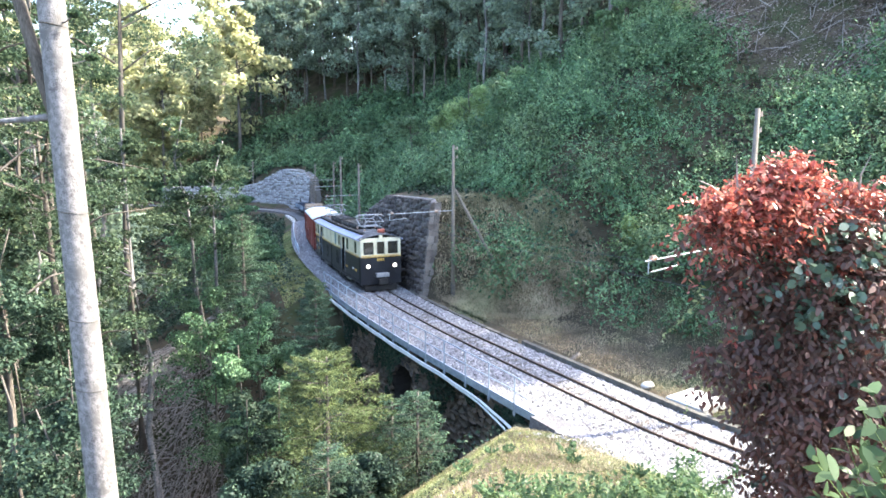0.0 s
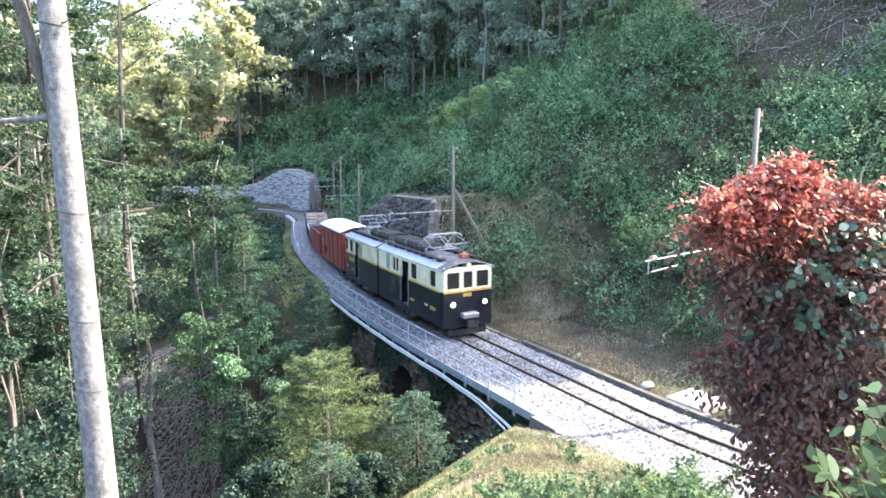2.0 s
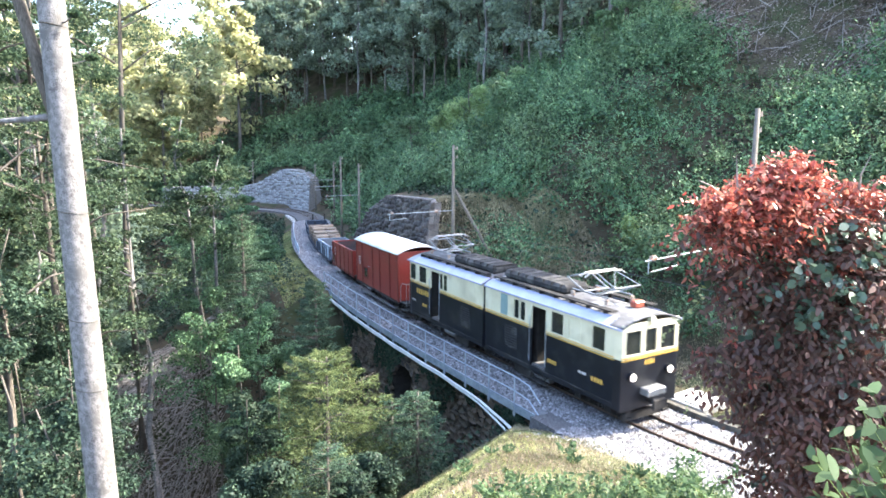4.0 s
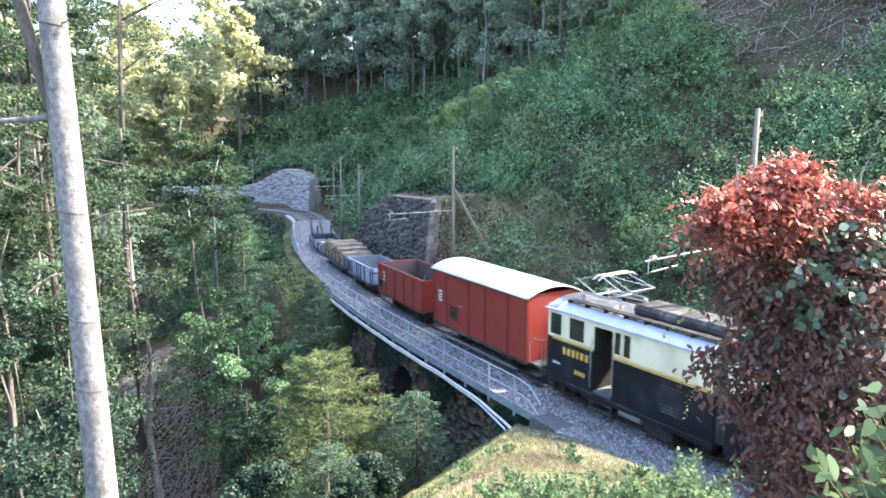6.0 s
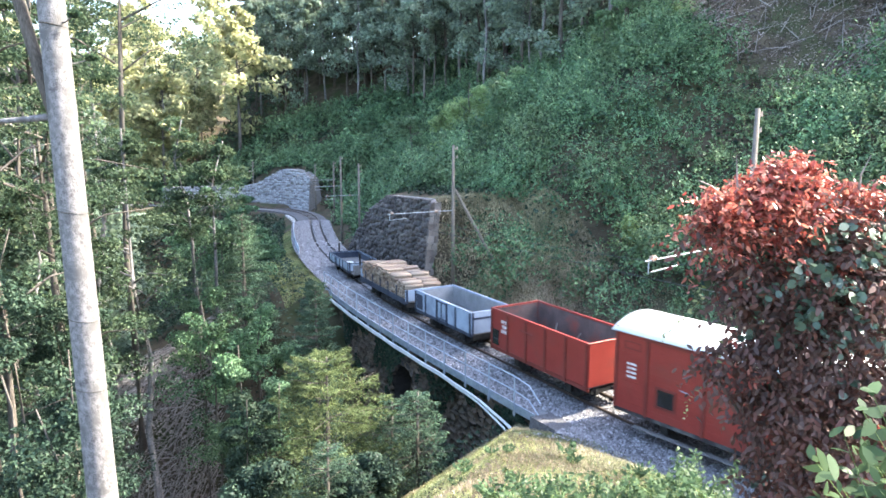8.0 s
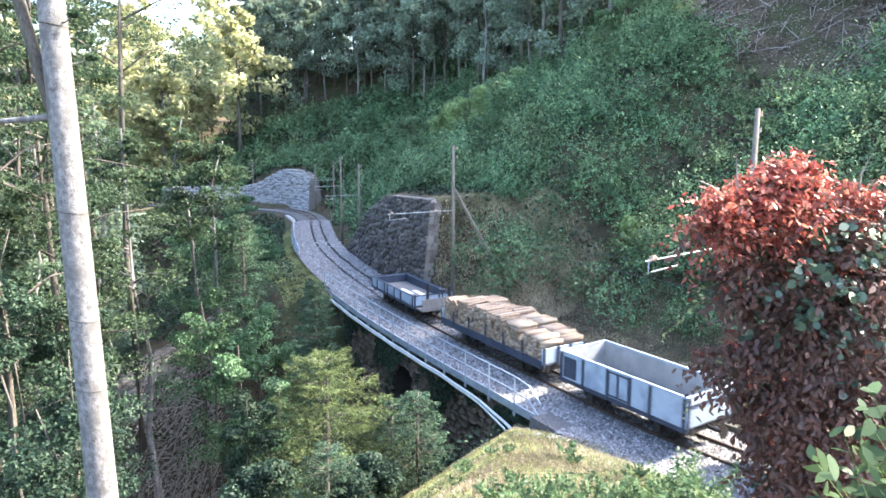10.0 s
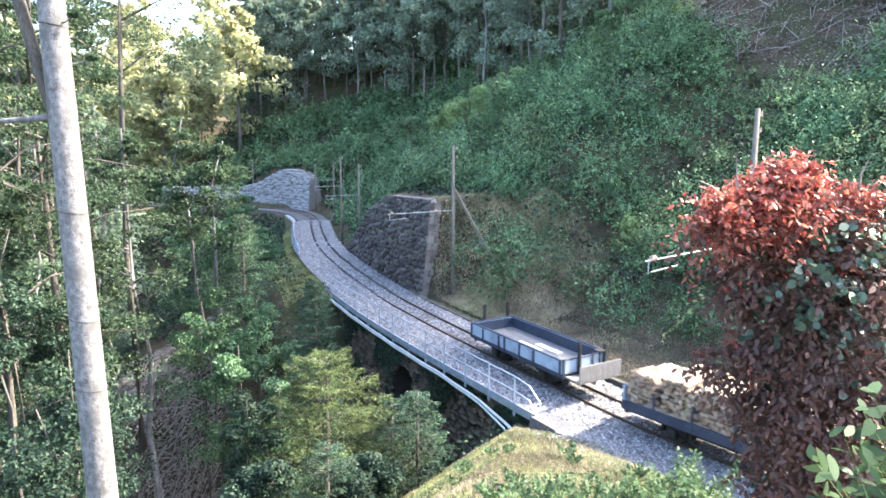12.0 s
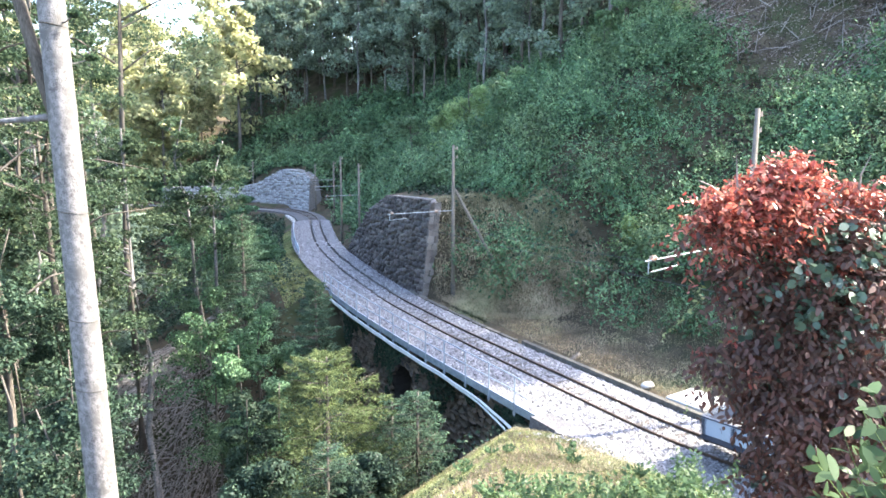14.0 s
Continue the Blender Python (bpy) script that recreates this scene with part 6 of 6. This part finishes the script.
    # door steps with pale edges, hand bars
    for y in (-1.0, 1.0):
        bm = bmesh.new()
        for z, k in ((0.42, 0.16), (0.68, 0.1)):
            box(bm, door - 0.48, door + 0.48, y - 0.35 if y < 0 else y + 0.1, y - 0.1 if y < 0 else y + 0.35, z, z + 0.04)
        for x in (door - 0.4, door + 0.4):
            box(bm, x - 0.02, x + 0.02, y * 1.3 - 0.02, y * 1.3 + 0.02, 0.42, 0.85)
        part("door_step", bm, HOOD, sub)
        for x in (door - 0.48, door + 0.48):
            part("grab_bar", rod(bmesh.new(), (x, y * 1.39, 1.15), (x, y * 1.39, 2.9), 0.016, seg=6), GALVA, sub)
    face = -1.352 if front else 1.352
    if not front:
        bars(sub, 2.6, face, 1.95, (0.13, 0.13, 0.13, 0.1, 0.13, 0.13), 0.26, GOLD, "lettering")
    else:
        bars(sub, 3.1, -1.352, 1.42, (0.09, 0.09, 0.09, 0.09), 0.16, GOLD, "lettering")
    bars(sub, 2.0 if not front else 0.75, face, 1.38, (0.08, 0.08, 0.08, 0.08), 0.15, GOLD, "lettering")
    bars(sub, 3.1 if not front else 2.3, face, 1.5, (0.05, 0.05, 0.04, 0.05, 0.05), 0.09, WHITE_MARK, "lettering")
    # gear between the wheels
    bm = box(bmesh.new(), -2.0, -0.9, -1.18 if front else 0.7, -0.7 if front else 1.18, 0.32, 0.78, 0.04)
    part("equipment_box", bm, SOOT, sub)
    part("air_tank", rod(bmesh.new(), (-0.75, -1.0 if front else 1.0, 0.6), (0.15, -1.0 if front else 1.0, 0.6), 0.17, seg=14), STEEL, sub, "grey cylindrical air tank")
    for x in (1.5, 3.0):
        wheelset(sub, x)
        part("axle_box", box(bmesh.new(), x - 0.17, x + 0.17, -0.98 if front else 0.72, -0.72 if front else 0.98, 0.36, 0.7, 0.03), SOOT, sub)
    part("bogie_frame", panel(bmesh.new(), 1.0, 3.3, 0.5, 0.74, -0.8 if front else 0.71, 0.09), SOOT, sub)
    wheelset(sub, -2.6)
    return sub


def end_gate(root, x, g):
    """White tube gate and platform at a wagon's end."""
    bm = box(bmesh.new(), min(x, x + g * 0.75), max(x, x + g * 0.75), -1.15, 1.15, 0.9, 0.97)
    part("platform", bm, HOOD, root)
    for k in range(6):
        y = -1.12 + k * 0.16
        part("gate_bar", rod(bmesh.new(), (x + g * 0.72, y, 0.55 if k < 2 else 0.97), (x + g * 0.72, y, 2.0), 0.017, seg=6), STEEL, root)
    part("gate_rail", tube(bmesh.new(), [(x + g * 0.1, -1.2, 0.95), (x + g * 0.1, -1.2, 1.75), (x + g * 0.35, -1.2, 2.0), (x + g * 0.72, -1.15, 2.0), (x + g * 0.72, 0.9, 2.0)], 0.022, 6), STEEL, root)
    bm = bmesh.new()
    for z in (0.3, 0.58):
        box(bm, x + min(0, g * 0.7), x + max(0, g * 0.7), -1.25, -1.0, z, z + 0.035)
    part("step", bm, HOOD, root)


def covered_wagon(L):
    root = tagged(new("covered_goods_wagon"), "red covered goods wagon with a curved white roof", "goods wagon")
    underframe(root, L, (-2.0, 2.0))
    n = 11
    for g in (-1, 1):
        for k in range(n):
            z = 0.95 + k * 2.6 / n
            y = g * 1.26
            part("plank", box(bmesh.new(), -L / 2, L / 2, y - 0.02, y + 0.02, z + 0.0015, z + 2.6 / n - 0.0015), RED, root)
        for x in (-L / 2 + 0.04, -2.45, -0.55, 0.72, 2.35, L / 2 - 0.04):
            part("side_post", box(bmesh.new(), x - 0.05, x + 0.05, g * 1.29 - 0.03, g * 1.29 + 0.03, 0.93, 3.5), RED_DARK, root)
        part("sill", box(bmesh.new(), -L / 2, L / 2, g * 1.25 - 0.05, g * 1.25 + 0.05, 0.84, 0.95), HOOD, root, "grey weathered sill beam")
    for g in (-1, 1):
        for k in range(12):
            y = -1.24 + k * 2.48 / 12
            part("end_board", box(bmesh.new(), g * (L / 2) - 0.02, g * (L / 2) + 0.02, y + 0.0015, y + 2.48 / 12 - 0.0015, 0.95, 3.6), RED, root)
    part("door_rail", box(bmesh.new(), -2.6, 2.4, -1.345, -1.32, 3.36, 3.42), RED_DARK, root)
    part("vent", box(bmesh.new(), -2.05, -1.5, -1.3, -1.27, 1.42, 1.95, 0.01), GLASS, root, "small dark ventilation hatch")
    part("vent_frame", panel(bmesh.new(), -2.12, -1.43, 1.35, 2.02, -1.318, 0.03, [(-2.05, -1.5, 1.42, 1.95)]), RED_DARK, root)
    part("door_handle", rod(bmesh.new(), (-1.3, -1.34, 2.15), (-1.0, -1.34, 2.12), 0.018, seg=6), GALVA, root)
    for k in range(4):
        bars(root, -2.85, -1.283, 2.45 - 0.14 * k, (0.22 - 0.03 * (k % 2), 0.1), 0.07, WHITE_MARK)
    part("label_frame", panel(bmesh.new(), -3.3, -2.7, 2.95, 3.2, -1.29, 0.01, [(-3.27, -2.73, 2.98, 3.17)]), RED_DARK, root)
    part("roof", arched(-L / 2 - 0.12, L / 2 + 0.12, 1.38, 3.5, 0.36, 0.05), ROOF_WHITE, root, "white curved roof sheet", True)
    end_gate(root, L / 2, 1)
    part("foot_board", box(bmesh.new(), -2.9, 2.9, -1.3, -1.12, 0.44, 0.48), BOARD_GREY, root)
    return root


def open_wagon(L, half, z0, z1, skin, rib, inner, label, posts, marks, rim=None):
    root = tagged(new("open_goods_wagon"), label, "goods wagon")
    underframe(root, L, (-L * 0.27, L * 0.27))
    part("floor", box(bmesh.new(), -L / 2, L / 2, -half, half, z0 - 0.06, z0 + 0.02), BOARD_GREY, root)
    for g in (-1, 1):
        part("side_panel", box(bmesh.new(), -L / 2, L / 2, g * half - 0.03, g * half + 0.03, z0, z1, 0.006), skin, root)
        part("inner_lining", box(bmesh.new(), -L / 2 + 0.04, L / 2 - 0.04, g * (half - 0.045) - 0.012, g * (half - 0.045) + 0.012, z0 + 0.02, z1 - 0.03), inner, root)
        for x in posts:
            part("side_post", box(bmesh.new(), x - 0.05, x + 0.05, g * (half + 0.05) - 0.025, g * (half + 0.05) + 0.025, z0 - 0.12, z1 - 0.01, 0.008), rib, root)
        part("top_rim", box(bmesh.new(), -L / 2 - 0.02, L / 2 + 0.02, g * half - 0.05, g * half + 0.05, z1, z1 + 0.05, 0.01), rim or skin, root)
        part("end_panel", box(bmesh.new(), g * L / 2 - 0.03, g * L / 2 + 0.03, -half, half, z0, z1, 0.006), skin, root)
        part("top_rim", box(bmesh.new(), g * L / 2 - 0.045, g * L / 2 + 0.045, -half, half, z1, z1 + 0.05, 0.01), rim or skin, root)
        part("inner_lining", box(bmesh.new(), g * (L / 2 - 0.05) - 0.012, g * (L / 2 - 0.05) + 0.012, -half + 0.06, half - 0.06, z0 + 0.02, z1 - 0.03), inner, root)
    part("sill", box(bmesh.new(), -L / 2, L / 2, -half - 0.02, -half + 0.06, z0 - 0.16, z0 - 0.01), rib, root)
    for k in range(marks):
        bars(root, -L / 2 + 1.05, -half - 0.035, z1 - 0.45 - 0.2 * k, (0.09, 0.09, 0.09) if k % 2 == 0 else (0.13, 0.09), 0.12, WHITE_MARK)
    return root


def red_open(L):
    root = open_wagon(L, 1.2, 1.02, 2.55, RED, RED_DARK, SOOT_RED, "red open goods wagon with high steel sides, nearly empty", (-L / 2 + 0.06, -1.75, -0.55, 0.6, 1.75, L / 2 - 0.06), 3)
    part("vent", box(bmesh.new(), -L / 2 + 0.12, -L / 2 + 0.55, -1.25, -1.225, 1.1, 1.75), GLASS, root, "dark side hatch")
    part("side_rail", rod(bmesh.new(), (-0.9, -1.27, 2.12), (-0.1, -1.27, 2.1), 0.02, seg=6), RED_DARK, root)
    rng = np.random.default_rng(91)
    for k in range(14):
        a = Vector((rng.uniform(-2.2, 1.2), rng.uniform(-0.9, 0.9), 1.06 + rng.uniform(0, 0.5)))
        b = a + Vector((rng.uniform(-0.7, 0.7), rng.uniform(-0.6, 0.6), rng.uniform(-0.1, 0.5)))
        part("scrap_rod", rod(bmesh.new(), a, b, 0.03, seg=6), BOARD_GREY if k % 3 else DEADWOOD, root)
    return root


SOOT_RED = surface("grimy_lining", (0.06, 0.045, 0.045), (0.12, 0.09, 0.085), 2, 0.8, bump=0.2, stain=(0.17, 0.05, 0.04), stain_scale=1.0)
GREY_LINING = surface("grey_lining", (0.16, 0.17, 0.18), (0.27, 0.28, 0.3), 2, 0.8, bump=0.2)


def blue_open(L):
    root = open_wagon(L, 1.1, 0.98, 1.92, BLUE_GREY, RIB_BLUE, GREY_LINING, "pale blue open goods wagon with dark ribs", (-L / 2 + 0.06, -1.55, -0.42, 0.55, 1.35, L / 2 - 0.06), 0)
    part("vent", box(bmesh.new(), -L / 2 + 0.18, -L / 2 + 0.8, -1.155, -1.13, 1.05, 1.8, 0.008), RIB_BLUE, root, "dark side board")
    part("side_gate", panel(bmesh.new(), -0.42, 0.55, 1.02, 1.88, -1.16, 0.02, [(-0.33, 0.0, 1.08, 1.82), (0.08, 0.46, 1.08, 1.82)]), RIB_BLUE, root)
    bm = bmesh.new()
    for y in (-1.08, 1.04):
        box(bm, L / 2 + 0.03, L / 2 + 0.06, y, y + 0.07, 0.9, 1.95)
    box(bm, L / 2 + 0.03, L / 2 + 0.06, -1.1, 1.1, 1.62, 1.7)
    part("end_rib", bm, RIB_BLUE, root)
    part("load_board", box(bmesh.new(), -1.6, 0.4, -0.5, 0.55, 1.0, 1.16), SOOT, root, "dark load on the floor")
    return root


def timber_wagon(L):
    root = tagged(new("timber_wagon"), "low-sided goods wagon stacked with split firewood", "goods wagon")
    underframe(root, L, (-2.1, 2.1))
    part("floor", box(bmesh.new(), -L / 2, L / 2, -1.08, 1.08, 0.93, 1.02), BOARD_GREY, root)
    for g in (-1, 1):
        part("sill", box(bmesh.new(), -L / 2, L / 2, g * 1.1 - 0.03, g * 1.1 + 0.03, 0.86, 1.16), RIB_BLUE, root)
        bm = box(bmesh.new(), g * L / 2 - 0.03, g * L / 2 + 0.03, -1.08, 1.08, 1.02, 1.62, 0.006)
        part("end_panel", bm, BLUE_GREY, root, "blue-grey end board")
        for y in (-1.0, -0.3, 0.3, 1.0):
            part("end_post", box(bmesh.new(), g * (L / 2 + 0.05) - 0.025, g * (L / 2 + 0.05) + 0.025, y - 0.05, y + 0.05, 0.9, 1.66), RIB_BLUE, root)
    rng = np.random.default_rng(95)
    meshes = []
    for v in range(6):
        bm = bmesh.new()
        n = 6 if v < 4 else 4
        r = [0.085 * rng.uniform(0.75, 1.15) for _ in range(n)]
        ring = [[bm.verts.new((r[k] * math.cos(k * math.tau / n + 0.3), y, r[k] * math.sin(k * math.tau / n + 0.3) * 0.9)) for k in range(n)] for y in (-0.5, 0.5)]
        for k in range(n):
            bm.faces.new((ring[0][k], ring[1][k], ring[1][(k + 1) % n], ring[0][(k + 1) % n]))
        bm.faces.new(ring[0])
        bm.faces.new(ring[1][::-1])
        bmesh.ops.recalc_face_normals(bm, faces=bm.faces)
        me = bpy.data.meshes.new("log")
        bm.to_mesh(me)
        bm.free()
        me.materials.append(LOG_END)
        meshes.append(me)
    piles = 6
    count, verts, faces = 0, [], []
    for pile in range(piles):
        x0 = -L / 2 + 0.1 + pile * (L - 0.2) / piles
        x1 = x0 + (L - 0.2) / piles - 0.05
        rows = (8, 9, 8, 9, 8, 6)[pile]
        for side in (-1, 1):
            off = rng.uniform(-0.06, 0.06)
            height = rows + (1 if rng.random() < 0.4 else 0) - (1 if side > 0 and rng.random() < 0.3 else 0)
            for row in range(height):
                x = x0 + (0.05 if row % 2 else 0) + 0.06
                slump = 0.05 * rng.normal()
                while x < x1 + slump - 0.5 * max(0, row - height + 2) * 0.4:
                    shows = (side < 0 and row > 0) or row >= height - 1
                    m = Matrix.Translation((x, side * 0.52 + off + rng.normal() * 0.035, 1.1 + row * 0.138 + rng.normal() * 0.012)) @ pose(0, 0, 0, rng.normal() * 2, rng.uniform(0, 360), rng.normal() * 3)
                    me = meshes[rng.integers(0, 6)]
                    if shows and count < 300:
                        ob = new("log", me)
                        ob.parent, ob.matrix_basis = root, m
                        count += 1
                    else:
                        i = len(verts)
                        w = [(m @ Vector((a * 0.075, y, b * 0.07)))[:] for y in (-0.5, 0.5) for a, b in ((-1, -1), (1, -1), (1, 1), (-1, 1))]
                        verts += w
                        faces += [(i, i + 1, i + 2, i + 3), (i + 7, i + 6, i + 5, i + 4)] + [(i + k, i + 4 + k, i + 4 + (k + 1) % 4, i + (k + 1) % 4) for k in range(4)]
                    x += rng.uniform(0.135, 0.165)
    heap = raw("firewood", verts, faces, LOG_HEAP)
    heap.parent = root
    heap["kind"] = "stuff"
    for x in (-2.6, -1.3, 0.0, 1.3, 2.6):
        part("stake", box(bmesh.new(), x - 0.03, x + 0.03, -1.16, -1.11, 0.9, 1.7), RIB_BLUE, root)
    return root


def flat_wagon(L):
    root = open_wagon(L, 1.1, 1.02, 1.5, BLUE_GREY, RIB_BLUE, RIB_BLUE, "blue-grey low-sided wagon, empty, with a brake stand", (-L / 2 + 0.06, -L / 2 + 0.95, -0.9, -0.5, 0.5, 1.4, L / 2 - 0.06), 0, RIB_BLUE)
    root.name = "low_sided_wagon"
    for y in (-1.05, -0.35, 0.35, 1.02):
        part("end_rib", box(bmesh.new(), L / 2 + 0.03, L / 2 + 0.07, y - 0.05, y + 0.05, 0.85, 1.6), RIB_BLUE, root)
    for y in (-0.35, 0.9):
        bm = box(bmesh.new(), L / 2 + 0.05, L / 2 + 0.15, y - 0.06, y + 0.06, 0.8, 2.15 if y < 0 else 1.9, 0.015)
        part("brake_stand", bm, SOOT, root, "dark upright brake stand")
        bm = box(bmesh.new(), -L / 2 - 0.15, -L / 2 - 0.05, y - 0.06, y + 0.06, 0.8, 2.2, 0.015)
        part("brake_stand", bm, SOOT, root, "dark upright brake stand")
    part("brake_platform", box(bmesh.new(), L / 2 + 0.05, L / 2 + 0.85, -1.0, 1.0, 0.86, 0.93), BOARD_GREY, root)
    part("headboard", box(bmesh.new(), L / 2 + 0.8, L / 2 + 0.86, -1.0, 1.0, 0.93, 1.5, 0.01), BOARD_GREY, root)
    part("hand_wheel", rod(bmesh.new(), (L / 2 + 0.4, 0.35, 1.78), (L / 2 + 0.4, 0.35, 1.82), 0.19, seg=16), SOOT, root)
    part("brake_column", rod(bmesh.new(), (L / 2 + 0.4, 0.35, 0.9), (L / 2 + 0.4, 0.35, 1.8), 0.03), SOOT, root)
    # near-white boards stand in for the lit patch of floor planks
    part("lit_patch_board", box(bmesh.new(), -0.9, 0.5, -0.35, 0.05, 1.04, 1.08), PIPE, root, "pale board added for the lit patch on the floor")
    part("lit_patch_board", box(bmesh.new(), -0.2, 1.2, 0.2, 0.5, 1.04, 1.08), PIPE, root, "pale board added for the lit patch on the floor")
    return root


LOCO = tagged(new("electric_locomotive"), "old navy and cream articulated electric locomotive, headlights lit", "locomotive")
FRONT_HALF = half_loco(LOCO, "front_body", True)
LOCO_WHEELS = len(WHEELS)
REAR_HALF = half_loco(LOCO, "rear_body", False)
TRAIN = [(LOCO, 0.12, 7.76), (covered_wagon(7.25), 16.05, 23.3), (red_open(5.8), 24.5, 30.3), (blue_open(5.35), 32.0, 37.35), (timber_wagon(7.5), 38.5, 46.0), (flat_wagon(6.0), 48.9, 54.9)]


# ---- small things on the verge ----
def verge_things():
    rng = np.random.default_rng(99)
    bm = bmesh.new()
    bmesh.ops.create_icosphere(bm, subdivisions=2, radius=0.2)
    for v in bm.verts:
        v.co = Vector((v.co.x * 1.5, v.co.y * 1.1, v.co.z * 0.75)) * rng.uniform(0.9, 1.1)
    rock = tagged(part("boulder", bm, CONCRETE, smooth=True), "pale rounded boulder lying in the dry grass", "boulder")
    rock.matrix_basis = pose(7.9, 24.2, float(ground_height(7.9, 24.2)[0]) + 0.08, 0, 0, 30)
    for x, y, l, a, lean in ((5.6, 27.6, 1.15, 35, 24), (19.5, 37.5, 2.2, 20, 14)):
        bm = tube(bmesh.new(), [(-l / 2, 0, 0), (0, 0.03, 0.02), (l / 2, 0, 0)], [0.13, 0.12, 0.1], 9)
        log = tagged(part("fallen_log", bm, BARK, smooth=True), "short sawn log with rough bark lying on the slope", "log")
        log.matrix_basis = pose(x, y, float(ground_height(x, y)[0]) + 0.16, 0, -lean, a)


verge_things()

# ---- what moves ----
FRONT = [(0.0, 46.6), (1.5, 38.2), (3.0, 29.8), (5.8, 14.4), (6.5, 10.35), (7.0, 7.3), (7.5, 4.3), (11.0, -15.55), (12.4, -23.8), (14.0, -33.1)]


def front_at(t):
    """How far along the line the front of the train stands at t seconds."""
    return float(np.interp(t, [a for a, _ in FRONT], [b for _, b in FRONT]))


def ride(s0, s1, t):
    """The pose of a vehicle whose ends are s0 and s1 metres behind the front of the train."""
    k = (s1 - s0) * 0.3
    mid = front_at(t) + (s0 + s1) / 2
    a, b = on_line(np.interp(mid - k, LENGTH, RUN)), on_line(np.interp(mid + k, LENGTH, RUN))
    c = (a + b) / 2
    return pose(c.x, c.y, c.z, 0, math.degrees(math.atan2(b.z - a.z, 2 * k)), math.degrees(math.atan2(a.y - b.y, a.x - b.x)))


def motions():
    times = [i * 0.5 for i in range(29)]
    for thing, s0, s1 in TRAIN:
        walk(thing, [(t, ride(s0, s1, t)) for t in times])
    # the rear body follows the front one round the curve, turned end for end
    walk(REAR_HALF, [(t, ride(0.12, 7.76, t).inverted() @ ride(7.92, 14.72, t) @ pose(0, 0, 0, 0, 0, 180)) for t in times])
    turn = 0.08
    for ob, x in WHEELS:
        way = -1 if ob.parent == REAR_HALF else 1
        walk(ob, [(i * turn, pose(x, 0, 0.52, 0, way * math.degrees((46.6 - front_at(i * turn)) / 0.37), 0)) for i in range(int(14 / turn) + 1)] + [(14.0, pose(x, 0, 0.52, 0, way * math.degrees((46.6 - front_at(14)) / 0.37), 0))])


motions()
